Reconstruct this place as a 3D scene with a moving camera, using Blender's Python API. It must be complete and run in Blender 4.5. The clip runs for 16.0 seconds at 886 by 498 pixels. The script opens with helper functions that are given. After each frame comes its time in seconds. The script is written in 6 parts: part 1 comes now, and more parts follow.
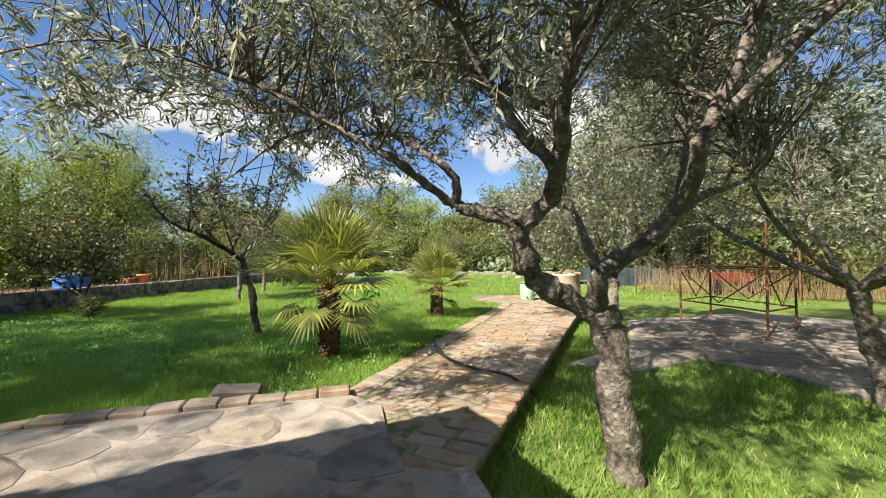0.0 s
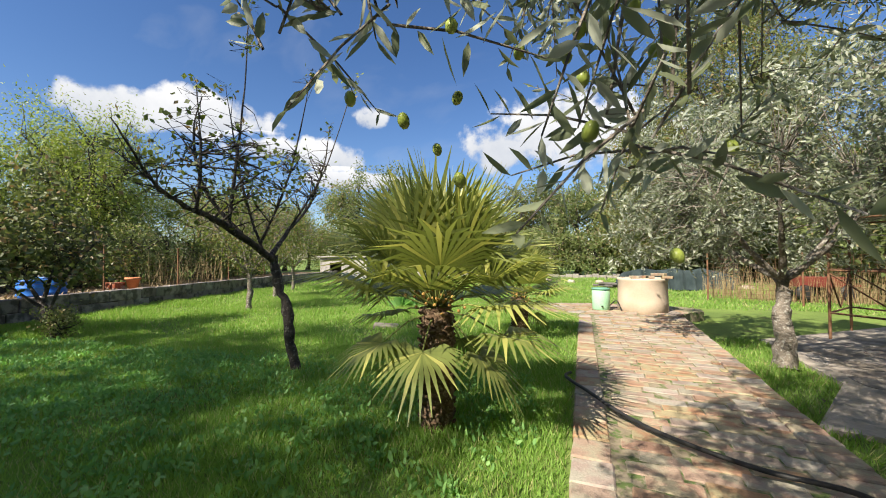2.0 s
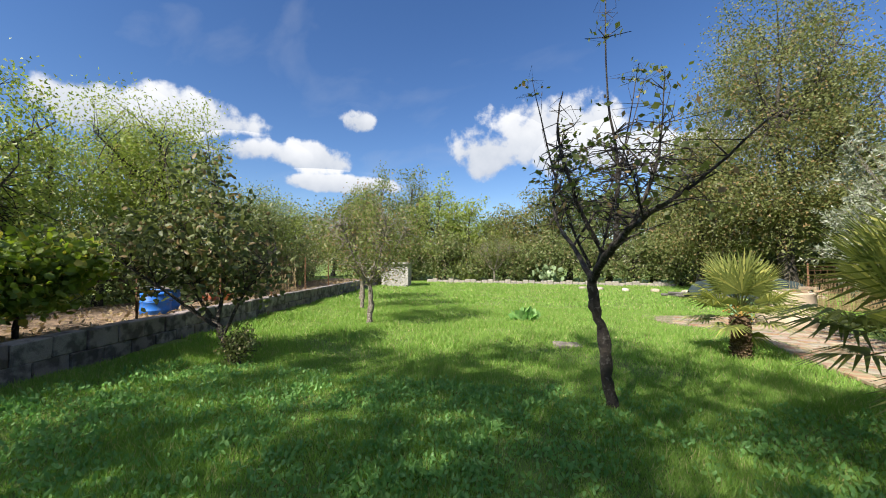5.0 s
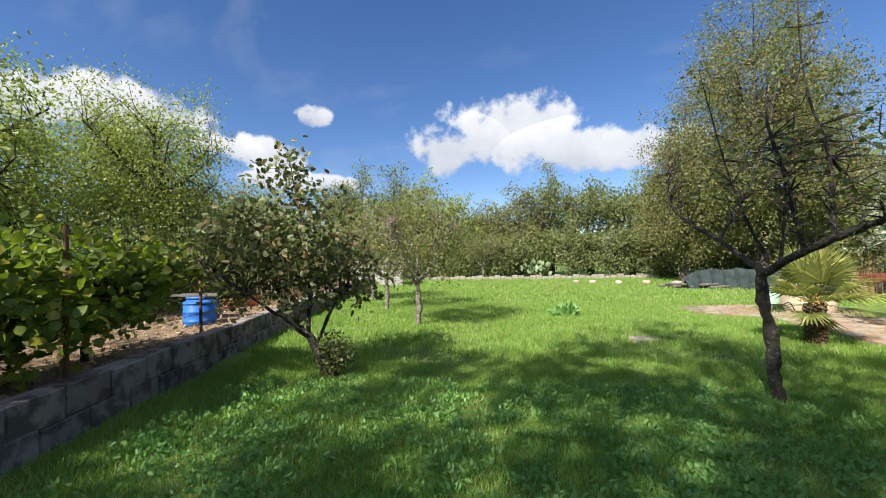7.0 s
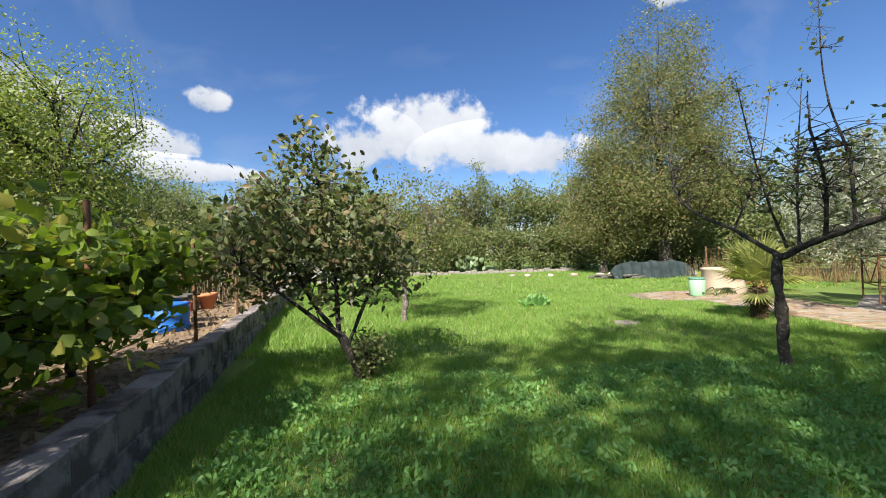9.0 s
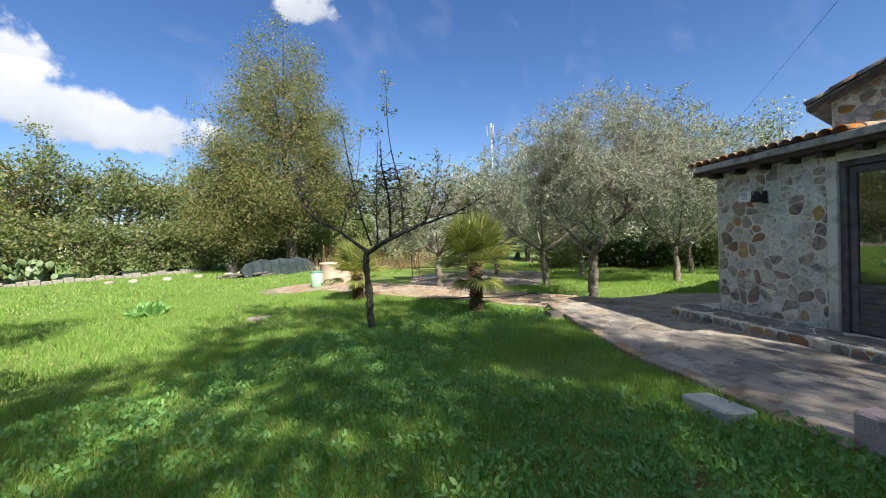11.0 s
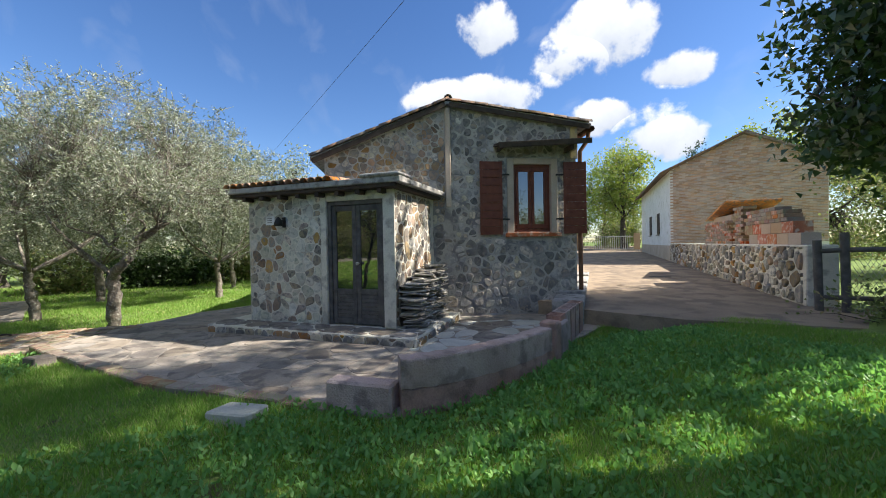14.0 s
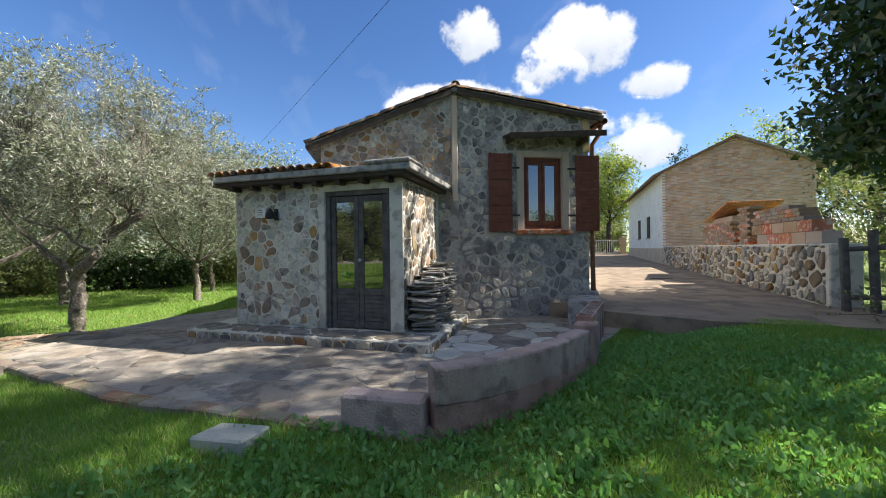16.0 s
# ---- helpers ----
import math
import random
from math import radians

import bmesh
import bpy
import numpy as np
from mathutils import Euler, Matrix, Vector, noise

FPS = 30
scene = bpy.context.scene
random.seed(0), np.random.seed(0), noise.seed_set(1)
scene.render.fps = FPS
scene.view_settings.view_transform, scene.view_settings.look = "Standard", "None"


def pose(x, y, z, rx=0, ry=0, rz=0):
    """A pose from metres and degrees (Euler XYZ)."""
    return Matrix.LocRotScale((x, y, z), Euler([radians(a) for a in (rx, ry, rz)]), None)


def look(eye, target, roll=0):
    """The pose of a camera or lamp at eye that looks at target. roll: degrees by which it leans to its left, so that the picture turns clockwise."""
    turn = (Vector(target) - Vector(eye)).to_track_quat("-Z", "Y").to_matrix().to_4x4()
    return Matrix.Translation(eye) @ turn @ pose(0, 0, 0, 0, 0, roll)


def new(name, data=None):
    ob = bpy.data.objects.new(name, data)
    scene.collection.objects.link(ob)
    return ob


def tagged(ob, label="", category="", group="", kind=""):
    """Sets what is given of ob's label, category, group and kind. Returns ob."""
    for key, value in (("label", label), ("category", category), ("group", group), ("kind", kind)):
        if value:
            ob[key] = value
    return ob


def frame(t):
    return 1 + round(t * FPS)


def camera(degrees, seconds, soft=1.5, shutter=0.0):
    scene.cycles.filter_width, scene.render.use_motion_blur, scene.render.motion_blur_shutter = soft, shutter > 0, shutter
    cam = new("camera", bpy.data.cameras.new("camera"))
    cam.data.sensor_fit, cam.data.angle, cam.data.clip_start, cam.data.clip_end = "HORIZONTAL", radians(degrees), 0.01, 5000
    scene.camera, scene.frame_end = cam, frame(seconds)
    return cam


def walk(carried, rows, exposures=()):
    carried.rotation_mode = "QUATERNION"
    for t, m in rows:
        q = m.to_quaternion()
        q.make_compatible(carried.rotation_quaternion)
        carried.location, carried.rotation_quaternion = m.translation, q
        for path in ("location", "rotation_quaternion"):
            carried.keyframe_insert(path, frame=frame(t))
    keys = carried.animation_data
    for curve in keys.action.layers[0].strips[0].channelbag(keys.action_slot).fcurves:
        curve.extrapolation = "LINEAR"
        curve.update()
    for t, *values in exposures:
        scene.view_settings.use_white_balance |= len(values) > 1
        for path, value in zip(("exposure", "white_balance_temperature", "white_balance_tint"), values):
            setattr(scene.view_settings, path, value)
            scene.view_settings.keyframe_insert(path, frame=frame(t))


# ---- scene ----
# ---- camera and its walk ----
cam = camera(99.2, 16.0, soft=1.0)
PATH = [
    (0, (1.153, 1.925, 1.393), (0.624, 3.854, 1.44), -0.2),
    (0.5, (0.684, 2.412, 1.35), (0.159, 4.341, 1.402), -0.3),
    (1, (0.191, 2.912, 1.31), (-0.333, 4.842, 1.363), -0.2),
    (1.5, (-0.342, 3.31, 1.326), (-0.862, 5.241, 1.379), -0.2),
    (2, (-0.92, 3.58, 1.37), (-1.432, 5.513, 1.425), -0.1),
    (2.5, (-1.574, 3.633, 1.441), (-2.077, 5.567, 1.504), 0.1),
    (3, (-2.217, 3.635, 1.492), (-2.712, 5.571, 1.562), 0.3),
    (3.5, (-2.844, 3.556, 1.503), (-3.328, 5.495, 1.58), 0.3),
    (4, (-3.477, 3.443, 1.49), (-3.948, 5.385, 1.569), 0.3),
    (4.5, (-4.096, 3.33, 1.513), (-4.557, 5.275, 1.594), 0.3),
    (4.7, (-4.345, 3.282, 1.525), (-4.802, 5.227, 1.605), 0.3),
    (6.8, (-6.652, 3.171, 1.592), (-6.912, 5.153, 1.65), -1.0),
    (7, (-6.858, 3.157, 1.583), (-7.102, 5.141, 1.642), -1.1),
    (7.5, (-7.388, 3.188, 1.546), (-7.576, 5.178, 1.601), -1.2),
    (8, (-7.883, 3.284, 1.528), (-8.016, 5.279, 1.58), -1.4),
    (8.2, (-8.055, 3.329, 1.53), (-8.152, 5.326, 1.579), -1.4),
    (10.3, (-8.816, 3.188, 1.497), (-7.701, 4.848, 1.465), -2.0),
    (10.5, (-8.814, 3.113, 1.499), (-7.533, 4.65, 1.463), -2.0),
    (11, (-8.791, 2.99, 1.52), (-7.092, 4.044, 1.481), -2.3),
    (11.5, (-8.806, 2.901, 1.523), (-6.857, 3.346, 1.463), -2.2),
    (12, (-8.829, 2.866, 1.52), (-6.832, 2.779, 1.444), -1.9),
    (12.5, (-8.851, 2.824, 1.536), (-6.902, 2.383, 1.451), -1.6),
    (13, (-8.854, 2.819, 1.544), (-6.994, 2.088, 1.469), -1.3),
    (13.5, (-8.852, 2.814, 1.542), (-7.069, 1.909, 1.49), -1.1),
    (14, (-8.838, 2.807, 1.537), (-7.108, 1.805, 1.514), -1.0),
    (14.5, (-8.809, 2.792, 1.524), (-7.11, 1.737, 1.52), -0.9),
    (15, (-8.724, 2.777, 1.51), (-7.042, 1.695, 1.515), -0.9),
    (15.5, (-8.512, 2.796, 1.449), (-6.834, 1.708, 1.458), -0.8),
    (16, (-8.124, 2.91, 1.403), (-6.442, 1.827, 1.403), -0.7),
]
EXPOSURE = 1.3
walk(cam, [(t, look(e, g, r)) for t, e, g, r in PATH], [(0, EXPOSURE + 0.2, 6950, 10), (1.5, EXPOSURE + 0.15, 6900, 10), (3, EXPOSURE + 0.05, 6600, 10), (8.2, EXPOSURE + 0.05, 6550, 10), (10.5, EXPOSURE + 0.1, 6500, 10), (12.5, EXPOSURE + 0.25, 6500, 10), (16, EXPOSURE + 0.3, 6500, 10)])

# ---- world, sun ----
SUN_EL, SUN_X, SUN_Y = 42.0, -0.5, -0.866   # towards the sun
SUN_STRENGTH, SKY_STRENGTH = 4.2, 0.11
CLOUDS = [  # direction and angular half sizes
    ((-0.793, 0.530, 0.299), 0.105, 0.048), ((-0.705, 0.638, 0.309), 0.14, 0.054),
    ((-0.620, 0.742, 0.254), 0.10, 0.034), ((-0.507, 0.823, 0.256), 0.09, 0.045),
    ((0.047, 0.946, 0.320), 0.21, 0.093), ((-0.097, 0.952, 0.290), 0.12, 0.068),
    ((-0.412, 0.842, 0.349), 0.05, 0.032), ((-0.472, 0.858, 0.201), 0.17, 0.025),
    ((0.22, 0.925, 0.260), 0.16, 0.06), ((0.560, 0.649, 0.515), 0.09, 0.038),
    ((0.377, 0.892, 0.250), 0.09, 0.06), ((0.695, -0.527, 0.490), 0.07, 0.06),
    ((0.536, -0.718, 0.444), 0.12, 0.075), ((0.614, -0.678, 0.404), 0.075, 0.045),
    ((0.440, -0.823, 0.358), 0.065, 0.042), ((0.759, -0.537, 0.36), 0.16, 0.05),
    ((0.545, -0.787, 0.290), 0.13, 0.04), ((0.474, -0.849, 0.234), 0.09, 0.05),
]


def link(nt, a, b):
    nt.links.new(a, b)


def math_node(nt, op, a, b=None, clamp=False):
    n = nt.nodes.new("ShaderNodeMath")
    n.operation, n.use_clamp = op, clamp
    for i, v in enumerate((a, b)):
        if v is None:
            continue
        if isinstance(v, (int, float)):
            n.inputs[i].default_value = v
        else:
            link(nt, v, n.inputs[i])
    return n.outputs[0]


def build_world():
    world = bpy.data.worlds.new("sky")
    scene.world = world
    world.use_nodes = True
    nt = world.node_tree
    nt.nodes.clear()
    out = nt.nodes.new("ShaderNodeOutputWorld")
    bg = nt.nodes.new("ShaderNodeBackground")
    sky = nt.nodes.new("ShaderNodeTexSky")
    sky.sky_type = "NISHITA"
    sky.sun_disc = False
    sky.sun_elevation = radians(SUN_EL)
    sky.sun_rotation = math.atan2(SUN_X, SUN_Y)
    sky.air_density, sky.dust_density, sky.ozone_density = 1.0, 0.15, 3.0
    tc = nt.nodes.new("ShaderNodeTexCoord")
    nz = nt.nodes.new("ShaderNodeTexNoise")
    nz.inputs["Scale"].default_value = 9.0
    nz.inputs["Detail"].default_value = 9.0
    nz.inputs["Roughness"].default_value = 0.58
    link(nt, tc.outputs["Generated"], nz.inputs["Vector"])
    field = None
    shade = None
    for d, a, b in CLOUDS:
        dv = Vector(d).normalized()
        rt = Vector((dv.y, -dv.x, 0)).normalized()
        up = rt.cross(dv).normalized()

        def dot(v):
            n = nt.nodes.new("ShaderNodeVectorMath")
            n.operation = "DOT_PRODUCT"
            link(nt, tc.outputs["Generated"], n.inputs[0])
            n.inputs[1].default_value = v
            return n.outputs["Value"]
        x = math_node(nt, "MULTIPLY", dot(rt), 1 / a)
        yv = dot(up)
        y = math_node(nt, "MULTIPLY", yv, 1 / b)
        rr = math_node(nt, "ADD", math_node(nt, "MULTIPLY", x, x), math_node(nt, "MULTIPLY", y, y))
        f = math_node(nt, "SUBTRACT", 1.0, rr)
        fwd = math_node(nt, "GREATER_THAN", dot(dv), 0.5)
        f = math_node(nt, "ADD", math_node(nt, "MULTIPLY", math_node(nt, "ADD", f, 3.0), fwd), -3.0)
        lit = math_node(nt, "ADD", math_node(nt, "MULTIPLY", y, 0.5), 0.5)
        lit = math_node(nt, "MULTIPLY", lit, math_node(nt, "GREATER_THAN", f, -0.8))
        field = f if field is None else math_node(nt, "MAXIMUM", field, f)
        shade = lit if shade is None else math_node(nt, "MAXIMUM", shade, lit)
    puff = math_node(nt, "MULTIPLY", math_node(nt, "SUBTRACT", nz.outputs["Fac"], 0.5), 4.2)
    field = math_node(nt, "ADD", math_node(nt, "MAXIMUM", field, -1.2), puff)
    ramp = nt.nodes.new("ShaderNodeMapRange")
    ramp.interpolation_type = "SMOOTHSTEP"
    for k, v in (("From Min", 0.0), ("From Max", 0.6), ("To Min", 0.0), ("To Max", 0.95)):
        ramp.inputs[k].default_value = v
    link(nt, field, ramp.inputs["Value"])
    # thin high streaks
    wv = nt.nodes.new("ShaderNodeMapping")
    wv.inputs["Rotation"].default_value = (0.3, 0.2, 0.9)
    wv.inputs["Scale"].default_value = (1.2, 6.0, 5.0)
    link(nt, tc.outputs["Generated"], wv.inputs["Vector"])
    n2 = nt.nodes.new("ShaderNodeTexNoise")
    n2.inputs["Scale"].default_value = 1.6
    n2.inputs["Detail"].default_value = 6.0
    n2.inputs["Distortion"].default_value = 0.4
    link(nt, wv.outputs[0], n2.inputs["Vector"])
    veil = nt.nodes.new("ShaderNodeMapRange")
    for k, v in (("From Min", 0.56), ("From Max", 0.82), ("To Min", 0.0), ("To Max", 0.2)):
        veil.inputs[k].default_value = v
    link(nt, n2.outputs["Fac"], veil.inputs["Value"])
    # scattered cumulus high overhead, out of view, added as fill light for the shade
    n4 = nt.nodes.new("ShaderNodeTexNoise")
    n4.inputs["Scale"].default_value, n4.inputs["Detail"].default_value = 3.2, 7.0
    link(nt, tc.outputs["Generated"], n4.inputs["Vector"])
    sep = nt.nodes.new("ShaderNodeSeparateXYZ")
    link(nt, tc.outputs["Generated"], sep.inputs[0])
    high = nt.nodes.new("ShaderNodeMapRange")
    for k, v in (("From Min", 0.58), ("From Max", 0.72), ("To Min", -0.2), ("To Max", 0.06)):
        high.inputs[k].default_value = v
    link(nt, sep.outputs["Z"], high.inputs["Value"])
    fill_clouds = nt.nodes.new("ShaderNodeMapRange")
    for k, v in (("From Min", 0.5), ("From Max", 0.58), ("To Min", 0.0), ("To Max", 0.95)):
        fill_clouds.inputs[k].default_value = v
    link(nt, math_node(nt, "ADD", n4.outputs["Fac"], high.outputs[0]), fill_clouds.inputs["Value"])
    fac = math_node(nt, "MAXIMUM", math_node(nt, "MAXIMUM", ramp.outputs[0], fill_clouds.outputs[0]), veil.outputs[0])
    cr = nt.nodes.new("ShaderNodeMix")
    cr.data_type = "RGBA"
    cr.inputs[6].default_value = (2.1, 2.3, 2.65, 1)
    cr.inputs[7].default_value = (3.7, 3.75, 3.85, 1)
    mod = math_node(nt, "ADD", math_node(nt, "MULTIPLY", shade, 0.9), math_node(nt, "MULTIPLY", puff, 0.35), True)
    link(nt, mod, cr.inputs[0])
    hs = nt.nodes.new("ShaderNodeHueSaturation")
    hs.inputs["Saturation"].default_value = 1.2
    hs.inputs["Hue"].default_value = 0.509
    hs.inputs["Value"].default_value = 0.54
    link(nt, sky.outputs[0], hs.inputs["Color"])
    mx = nt.nodes.new("ShaderNodeMix")
    mx.data_type = "RGBA"
    link(nt, fac, mx.inputs[0])
    link(nt, hs.outputs[0], mx.inputs[6])
    link(nt, cr.outputs[2], mx.inputs[7])
    link(nt, mx.outputs[2], bg.inputs["Color"])
    bg.inputs["Strength"].default_value = SKY_STRENGTH
    link(nt, bg.outputs[0], out.inputs[0])


build_world()
sun_data = bpy.data.lights.new("sun", "SUN")
sun_data.energy, sun_data.angle, sun_data.color = SUN_STRENGTH, radians(0.6), (1.0, 0.93, 0.82)
sun = new("sun", sun_data)
ce = math.cos(radians(SUN_EL))
sun.matrix_world = look((SUN_X * ce * 50, SUN_Y * ce * 50, math.sin(radians(SUN_EL)) * 50), (0, 0, 0))


# ---- materials ----
def mat(name, c1, c2, scale=4.0, rough=0.8, bump=0.3, fine=60.0, metal=0.0, c3=None, spots=0.0, rand=0.0, island=False, bump_dist=0.01, spec=0.3):
    """A surface of two mixed tones, a third for blotches, fine grain and relief; rand varies its value per piece."""
    m = bpy.data.materials.new(name)
    m.use_nodes = True
    nt = m.node_tree
    p = nt.nodes["Principled BSDF"]
    tc = nt.nodes.new("ShaderNodeTexCoord")
    geo = nt.nodes.new("ShaderNodeNewGeometry")
    n1 = nt.nodes.new("ShaderNodeTexNoise")
    n1.inputs["Scale"].default_value, n1.inputs["Detail"].default_value = scale, 6
    n2 = nt.nodes.new("ShaderNodeTexNoise")
    n2.inputs["Scale"].default_value, n2.inputs["Detail"].default_value = fine, 4
    for n in (n1, n2):
        link(nt, geo.outputs["Position"], n.inputs["Vector"])
    mr = nt.nodes.new("ShaderNodeMapRange")
    for k, v in (("From Min", 0.32), ("From Max", 0.68)):
        mr.inputs[k].default_value = v
    link(nt, n1.outputs["Fac"], mr.inputs["Value"])
    mx = nt.nodes.new("ShaderNodeMix")
    mx.data_type = "RGBA"
    link(nt, mr.outputs[0], mx.inputs[0])
    mx.inputs[6].default_value, mx.inputs[7].default_value = (*c1, 1), (*c2, 1)
    col = mx.outputs[2]
    if c3:
        n3 = nt.nodes.new("ShaderNodeTexNoise")
        n3.inputs["Scale"].default_value, n3.inputs["Detail"].default_value = scale * 2.7, 8
        link(nt, geo.outputs["Position"], n3.inputs["Vector"])
        r3 = nt.nodes.new("ShaderNodeMapRange")
        for k, v in (("From Min", 0.56 - spots * 0.3), ("From Max", 0.66 - spots * 0.2)):
            r3.inputs[k].default_value = v
        link(nt, n3.outputs["Fac"], r3.inputs["Value"])
        m3 = nt.nodes.new("ShaderNodeMix")
        m3.data_type = "RGBA"
        link(nt, r3.outputs[0], m3.inputs[0])
        link(nt, col, m3.inputs[6])
        m3.inputs[7].default_value = (*c3, 1)
        col = m3.outputs[2]
    hs = nt.nodes.new("ShaderNodeHueSaturation")
    val = math_node(nt, "ADD", math_node(nt, "MULTIPLY", n2.outputs["Fac"], 0.5), 0.75)
    if rand:
        if island:
            rnd = geo.outputs["Random Per Island"]
        else:
            oi = nt.nodes.new("ShaderNodeObjectInfo")
            rnd = oi.outputs["Random"]
        val = math_node(nt, "MULTIPLY", val, math_node(nt, "ADD", math_node(nt, "MULTIPLY", rnd, 2 * rand), 1 - rand))
        hue = math_node(nt, "ADD", math_node(nt, "MULTIPLY", math_node(nt, "FRACT", math_node(nt, "MULTIPLY", rnd, 37.7)), 0.08 * rand), 0.5 - 0.04 * rand)
        sat = math_node(nt, "ADD", math_node(nt, "MULTIPLY", math_node(nt, "FRACT", math_node(nt, "MULTIPLY", rnd, 91.3)), 0.8), 0.6)
        link(nt, hue, hs.inputs["Hue"])
        link(nt, sat, hs.inputs["Saturation"])
    link(nt, val, hs.inputs["Value"])
    link(nt, col, hs.inputs["Color"])
    link(nt, hs.outputs[0], p.inputs["Base Color"])
    p.inputs["Roughness"].default_value, p.inputs["Metallic"].default_value = rough, metal
    p.inputs["Specular IOR Level"].default_value = spec
    bp = nt.nodes.new("ShaderNodeBump")
    bp.inputs["Strength"].default_value, bp.inputs["Distance"].default_value = bump, bump_dist
    hh = math_node(nt, "ADD", n2.outputs["Fac"], math_node(nt, "MULTIPLY", n1.outputs["Fac"], 1.5))
    link(nt, hh, bp.inputs["Height"])
    link(nt, bp.outputs[0], p.inputs["Normal"])
    return m


def leaf_mat(name, c1, c2, c3=None, share=0.15, trans=0.35, rough=0.5, spec=0.4):
    """Leaves: tone by leaf, a share of them in a third tone, part of the light passing through."""
    m = bpy.data.materials.new(name)
    m.use_nodes = True
    nt = m.node_tree
    p = nt.nodes["Principled BSDF"]
    out = nt.nodes["Material Output"]
    geo = nt.nodes.new("ShaderNodeNewGeometry")
    rnd = geo.outputs["Random Per Island"]
    n1 = nt.nodes.new("ShaderNodeTexNoise")
    n1.inputs["Scale"].default_value = 1.3
    link(nt, geo.outputs["Position"], n1.inputs["Vector"])
    f = math_node(nt, "ADD", math_node(nt, "MULTIPLY", rnd, 0.6), math_node(nt, "MULTIPLY", n1.outputs["Fac"], 0.5), True)
    mx = nt.nodes.new("ShaderNodeMix")
    mx.data_type = "RGBA"
    link(nt, f, mx.inputs[0])
    mx.inputs[6].default_value, mx.inputs[7].default_value = (*c1, 1), (*c2, 1)
    col = mx.outputs[2]
    if c3:
        pick = math_node(nt, "LESS_THAN", math_node(nt, "FRACT", math_node(nt, "MULTIPLY", rnd, 53.7)), share)
        m3 = nt.nodes.new("ShaderNodeMix")
        m3.data_type = "RGBA"
        link(nt, pick, m3.inputs[0])
        link(nt, col, m3.inputs[6])
        m3.inputs[7].default_value = (*c3, 1)
        col = m3.outputs[2]
    link(nt, col, p.inputs["Base Color"])
    p.inputs["Roughness"].default_value = rough
    p.inputs["Specular IOR Level"].default_value = spec
    tr = nt.nodes.new("ShaderNodeBsdfTranslucent")
    hs = nt.nodes.new("ShaderNodeHueSaturation")
    hs.inputs["Value"].default_value = 1.3
    hs.inputs["Saturation"].default_value = 1.15
    link(nt, col, hs.inputs["Color"])
    link(nt, hs.outputs[0], tr.inputs["Color"])
    ms = nt.nodes.new("ShaderNodeMixShader")
    ms.inputs[0].default_value = trans
    link(nt, p.outputs[0], ms.inputs[1])
    link(nt, tr.outputs[0], ms.inputs[2])
    link(nt, ms.outputs[0], out.inputs["Surface"])
    return m


M_SOIL = mat("lawn_soil", (0.10, 0.155, 0.035), (0.16, 0.23, 0.05), 1.2, 0.95, 0.5, 45, c3=(0.10, 0.09, 0.04), spots=-0.2, bump_dist=0.03)
M_GRASS = leaf_mat("grass_blades", (0.135, 0.26, 0.055), (0.30, 0.45, 0.105), (0.43, 0.43, 0.19), 0.10, 0.45, 0.55, 0.25)
M_WEED = leaf_mat("weed_leaves", (0.12, 0.28, 0.08), (0.26, 0.45, 0.14), trans=0.4)
M_PATIO = mat("weathered_paving", (0.26, 0.225, 0.19), (0.38, 0.335, 0.285), 2.2, 0.9, 0.5, 40, c3=(0.2, 0.19, 0.17), spots=0.15)
M_FLAG = mat("flagstone", (0.20, 0.175, 0.15), (0.31, 0.275, 0.235), 2.0, 0.88, 0.6, 45, c3=(0.16, 0.14, 0.125), spots=0.25, rand=0.14)
M_FLAG_W = mat("pale_flagstone", (0.40, 0.41, 0.38), (0.54, 0.53, 0.48), 4.0, 0.85, 0.4, 45, rand=0.2)
M_BRICK = mat("garden_brick", (0.24, 0.155, 0.115), (0.33, 0.24, 0.18), 3.0, 0.9, 0.6, 60, c3=(0.30, 0.265, 0.19), spots=0.4, rand=0.11)
M_BRICK_RED = mat("red_brick", (0.36, 0.13, 0.075), (0.46, 0.21, 0.13), 4.0, 0.9, 0.5, 60, c3=(0.5, 0.4, 0.32), spots=0.2, rand=0.35)
M_BRICK_TAN = mat("tan_brick", (0.46, 0.33, 0.23), (0.55, 0.42, 0.31), 1.5, 0.9, 0.4, 60, rand=0.18)
M_JOINT = mat("sandy_joint", (0.20, 0.165, 0.11), (0.28, 0.235, 0.17), 5, 0.95, 0.5, 50, c3=(0.09, 0.13, 0.04), spots=0.25)
M_MORTAR = mat("lime_mortar", (0.58, 0.55, 0.46), (0.69, 0.655, 0.56), 2.0, 0.92, 0.6, 55, c3=(0.40, 0.37, 0.32), spots=0.15)
M_MORTAR_D = mat("sooty_mortar", (0.38, 0.355, 0.31), (0.52, 0.485, 0.42), 1.3, 0.92, 0.7, 55, c3=(0.22, 0.21, 0.2), spots=0.25)
M_STONE = mat("field_stone", (0.33, 0.29, 0.23), (0.48, 0.43, 0.34), 6, 0.85, 0.5, 50, c3=(0.20, 0.19, 0.18), spots=0.2, rand=0.45)
M_STONE_D = mat("dark_field_stone", (0.17, 0.165, 0.16), (0.33, 0.31, 0.28), 6, 0.85, 0.5, 50, c3=(0.36, 0.32, 0.26), spots=0.15, rand=0.5)
M_STONE_P = mat("pale_flat_stone", (0.47, 0.455, 0.385), (0.62, 0.60, 0.51), 5, 0.85, 0.5, 50, c3=(0.36, 0.38, 0.33), spots=0.2, rand=0.22)
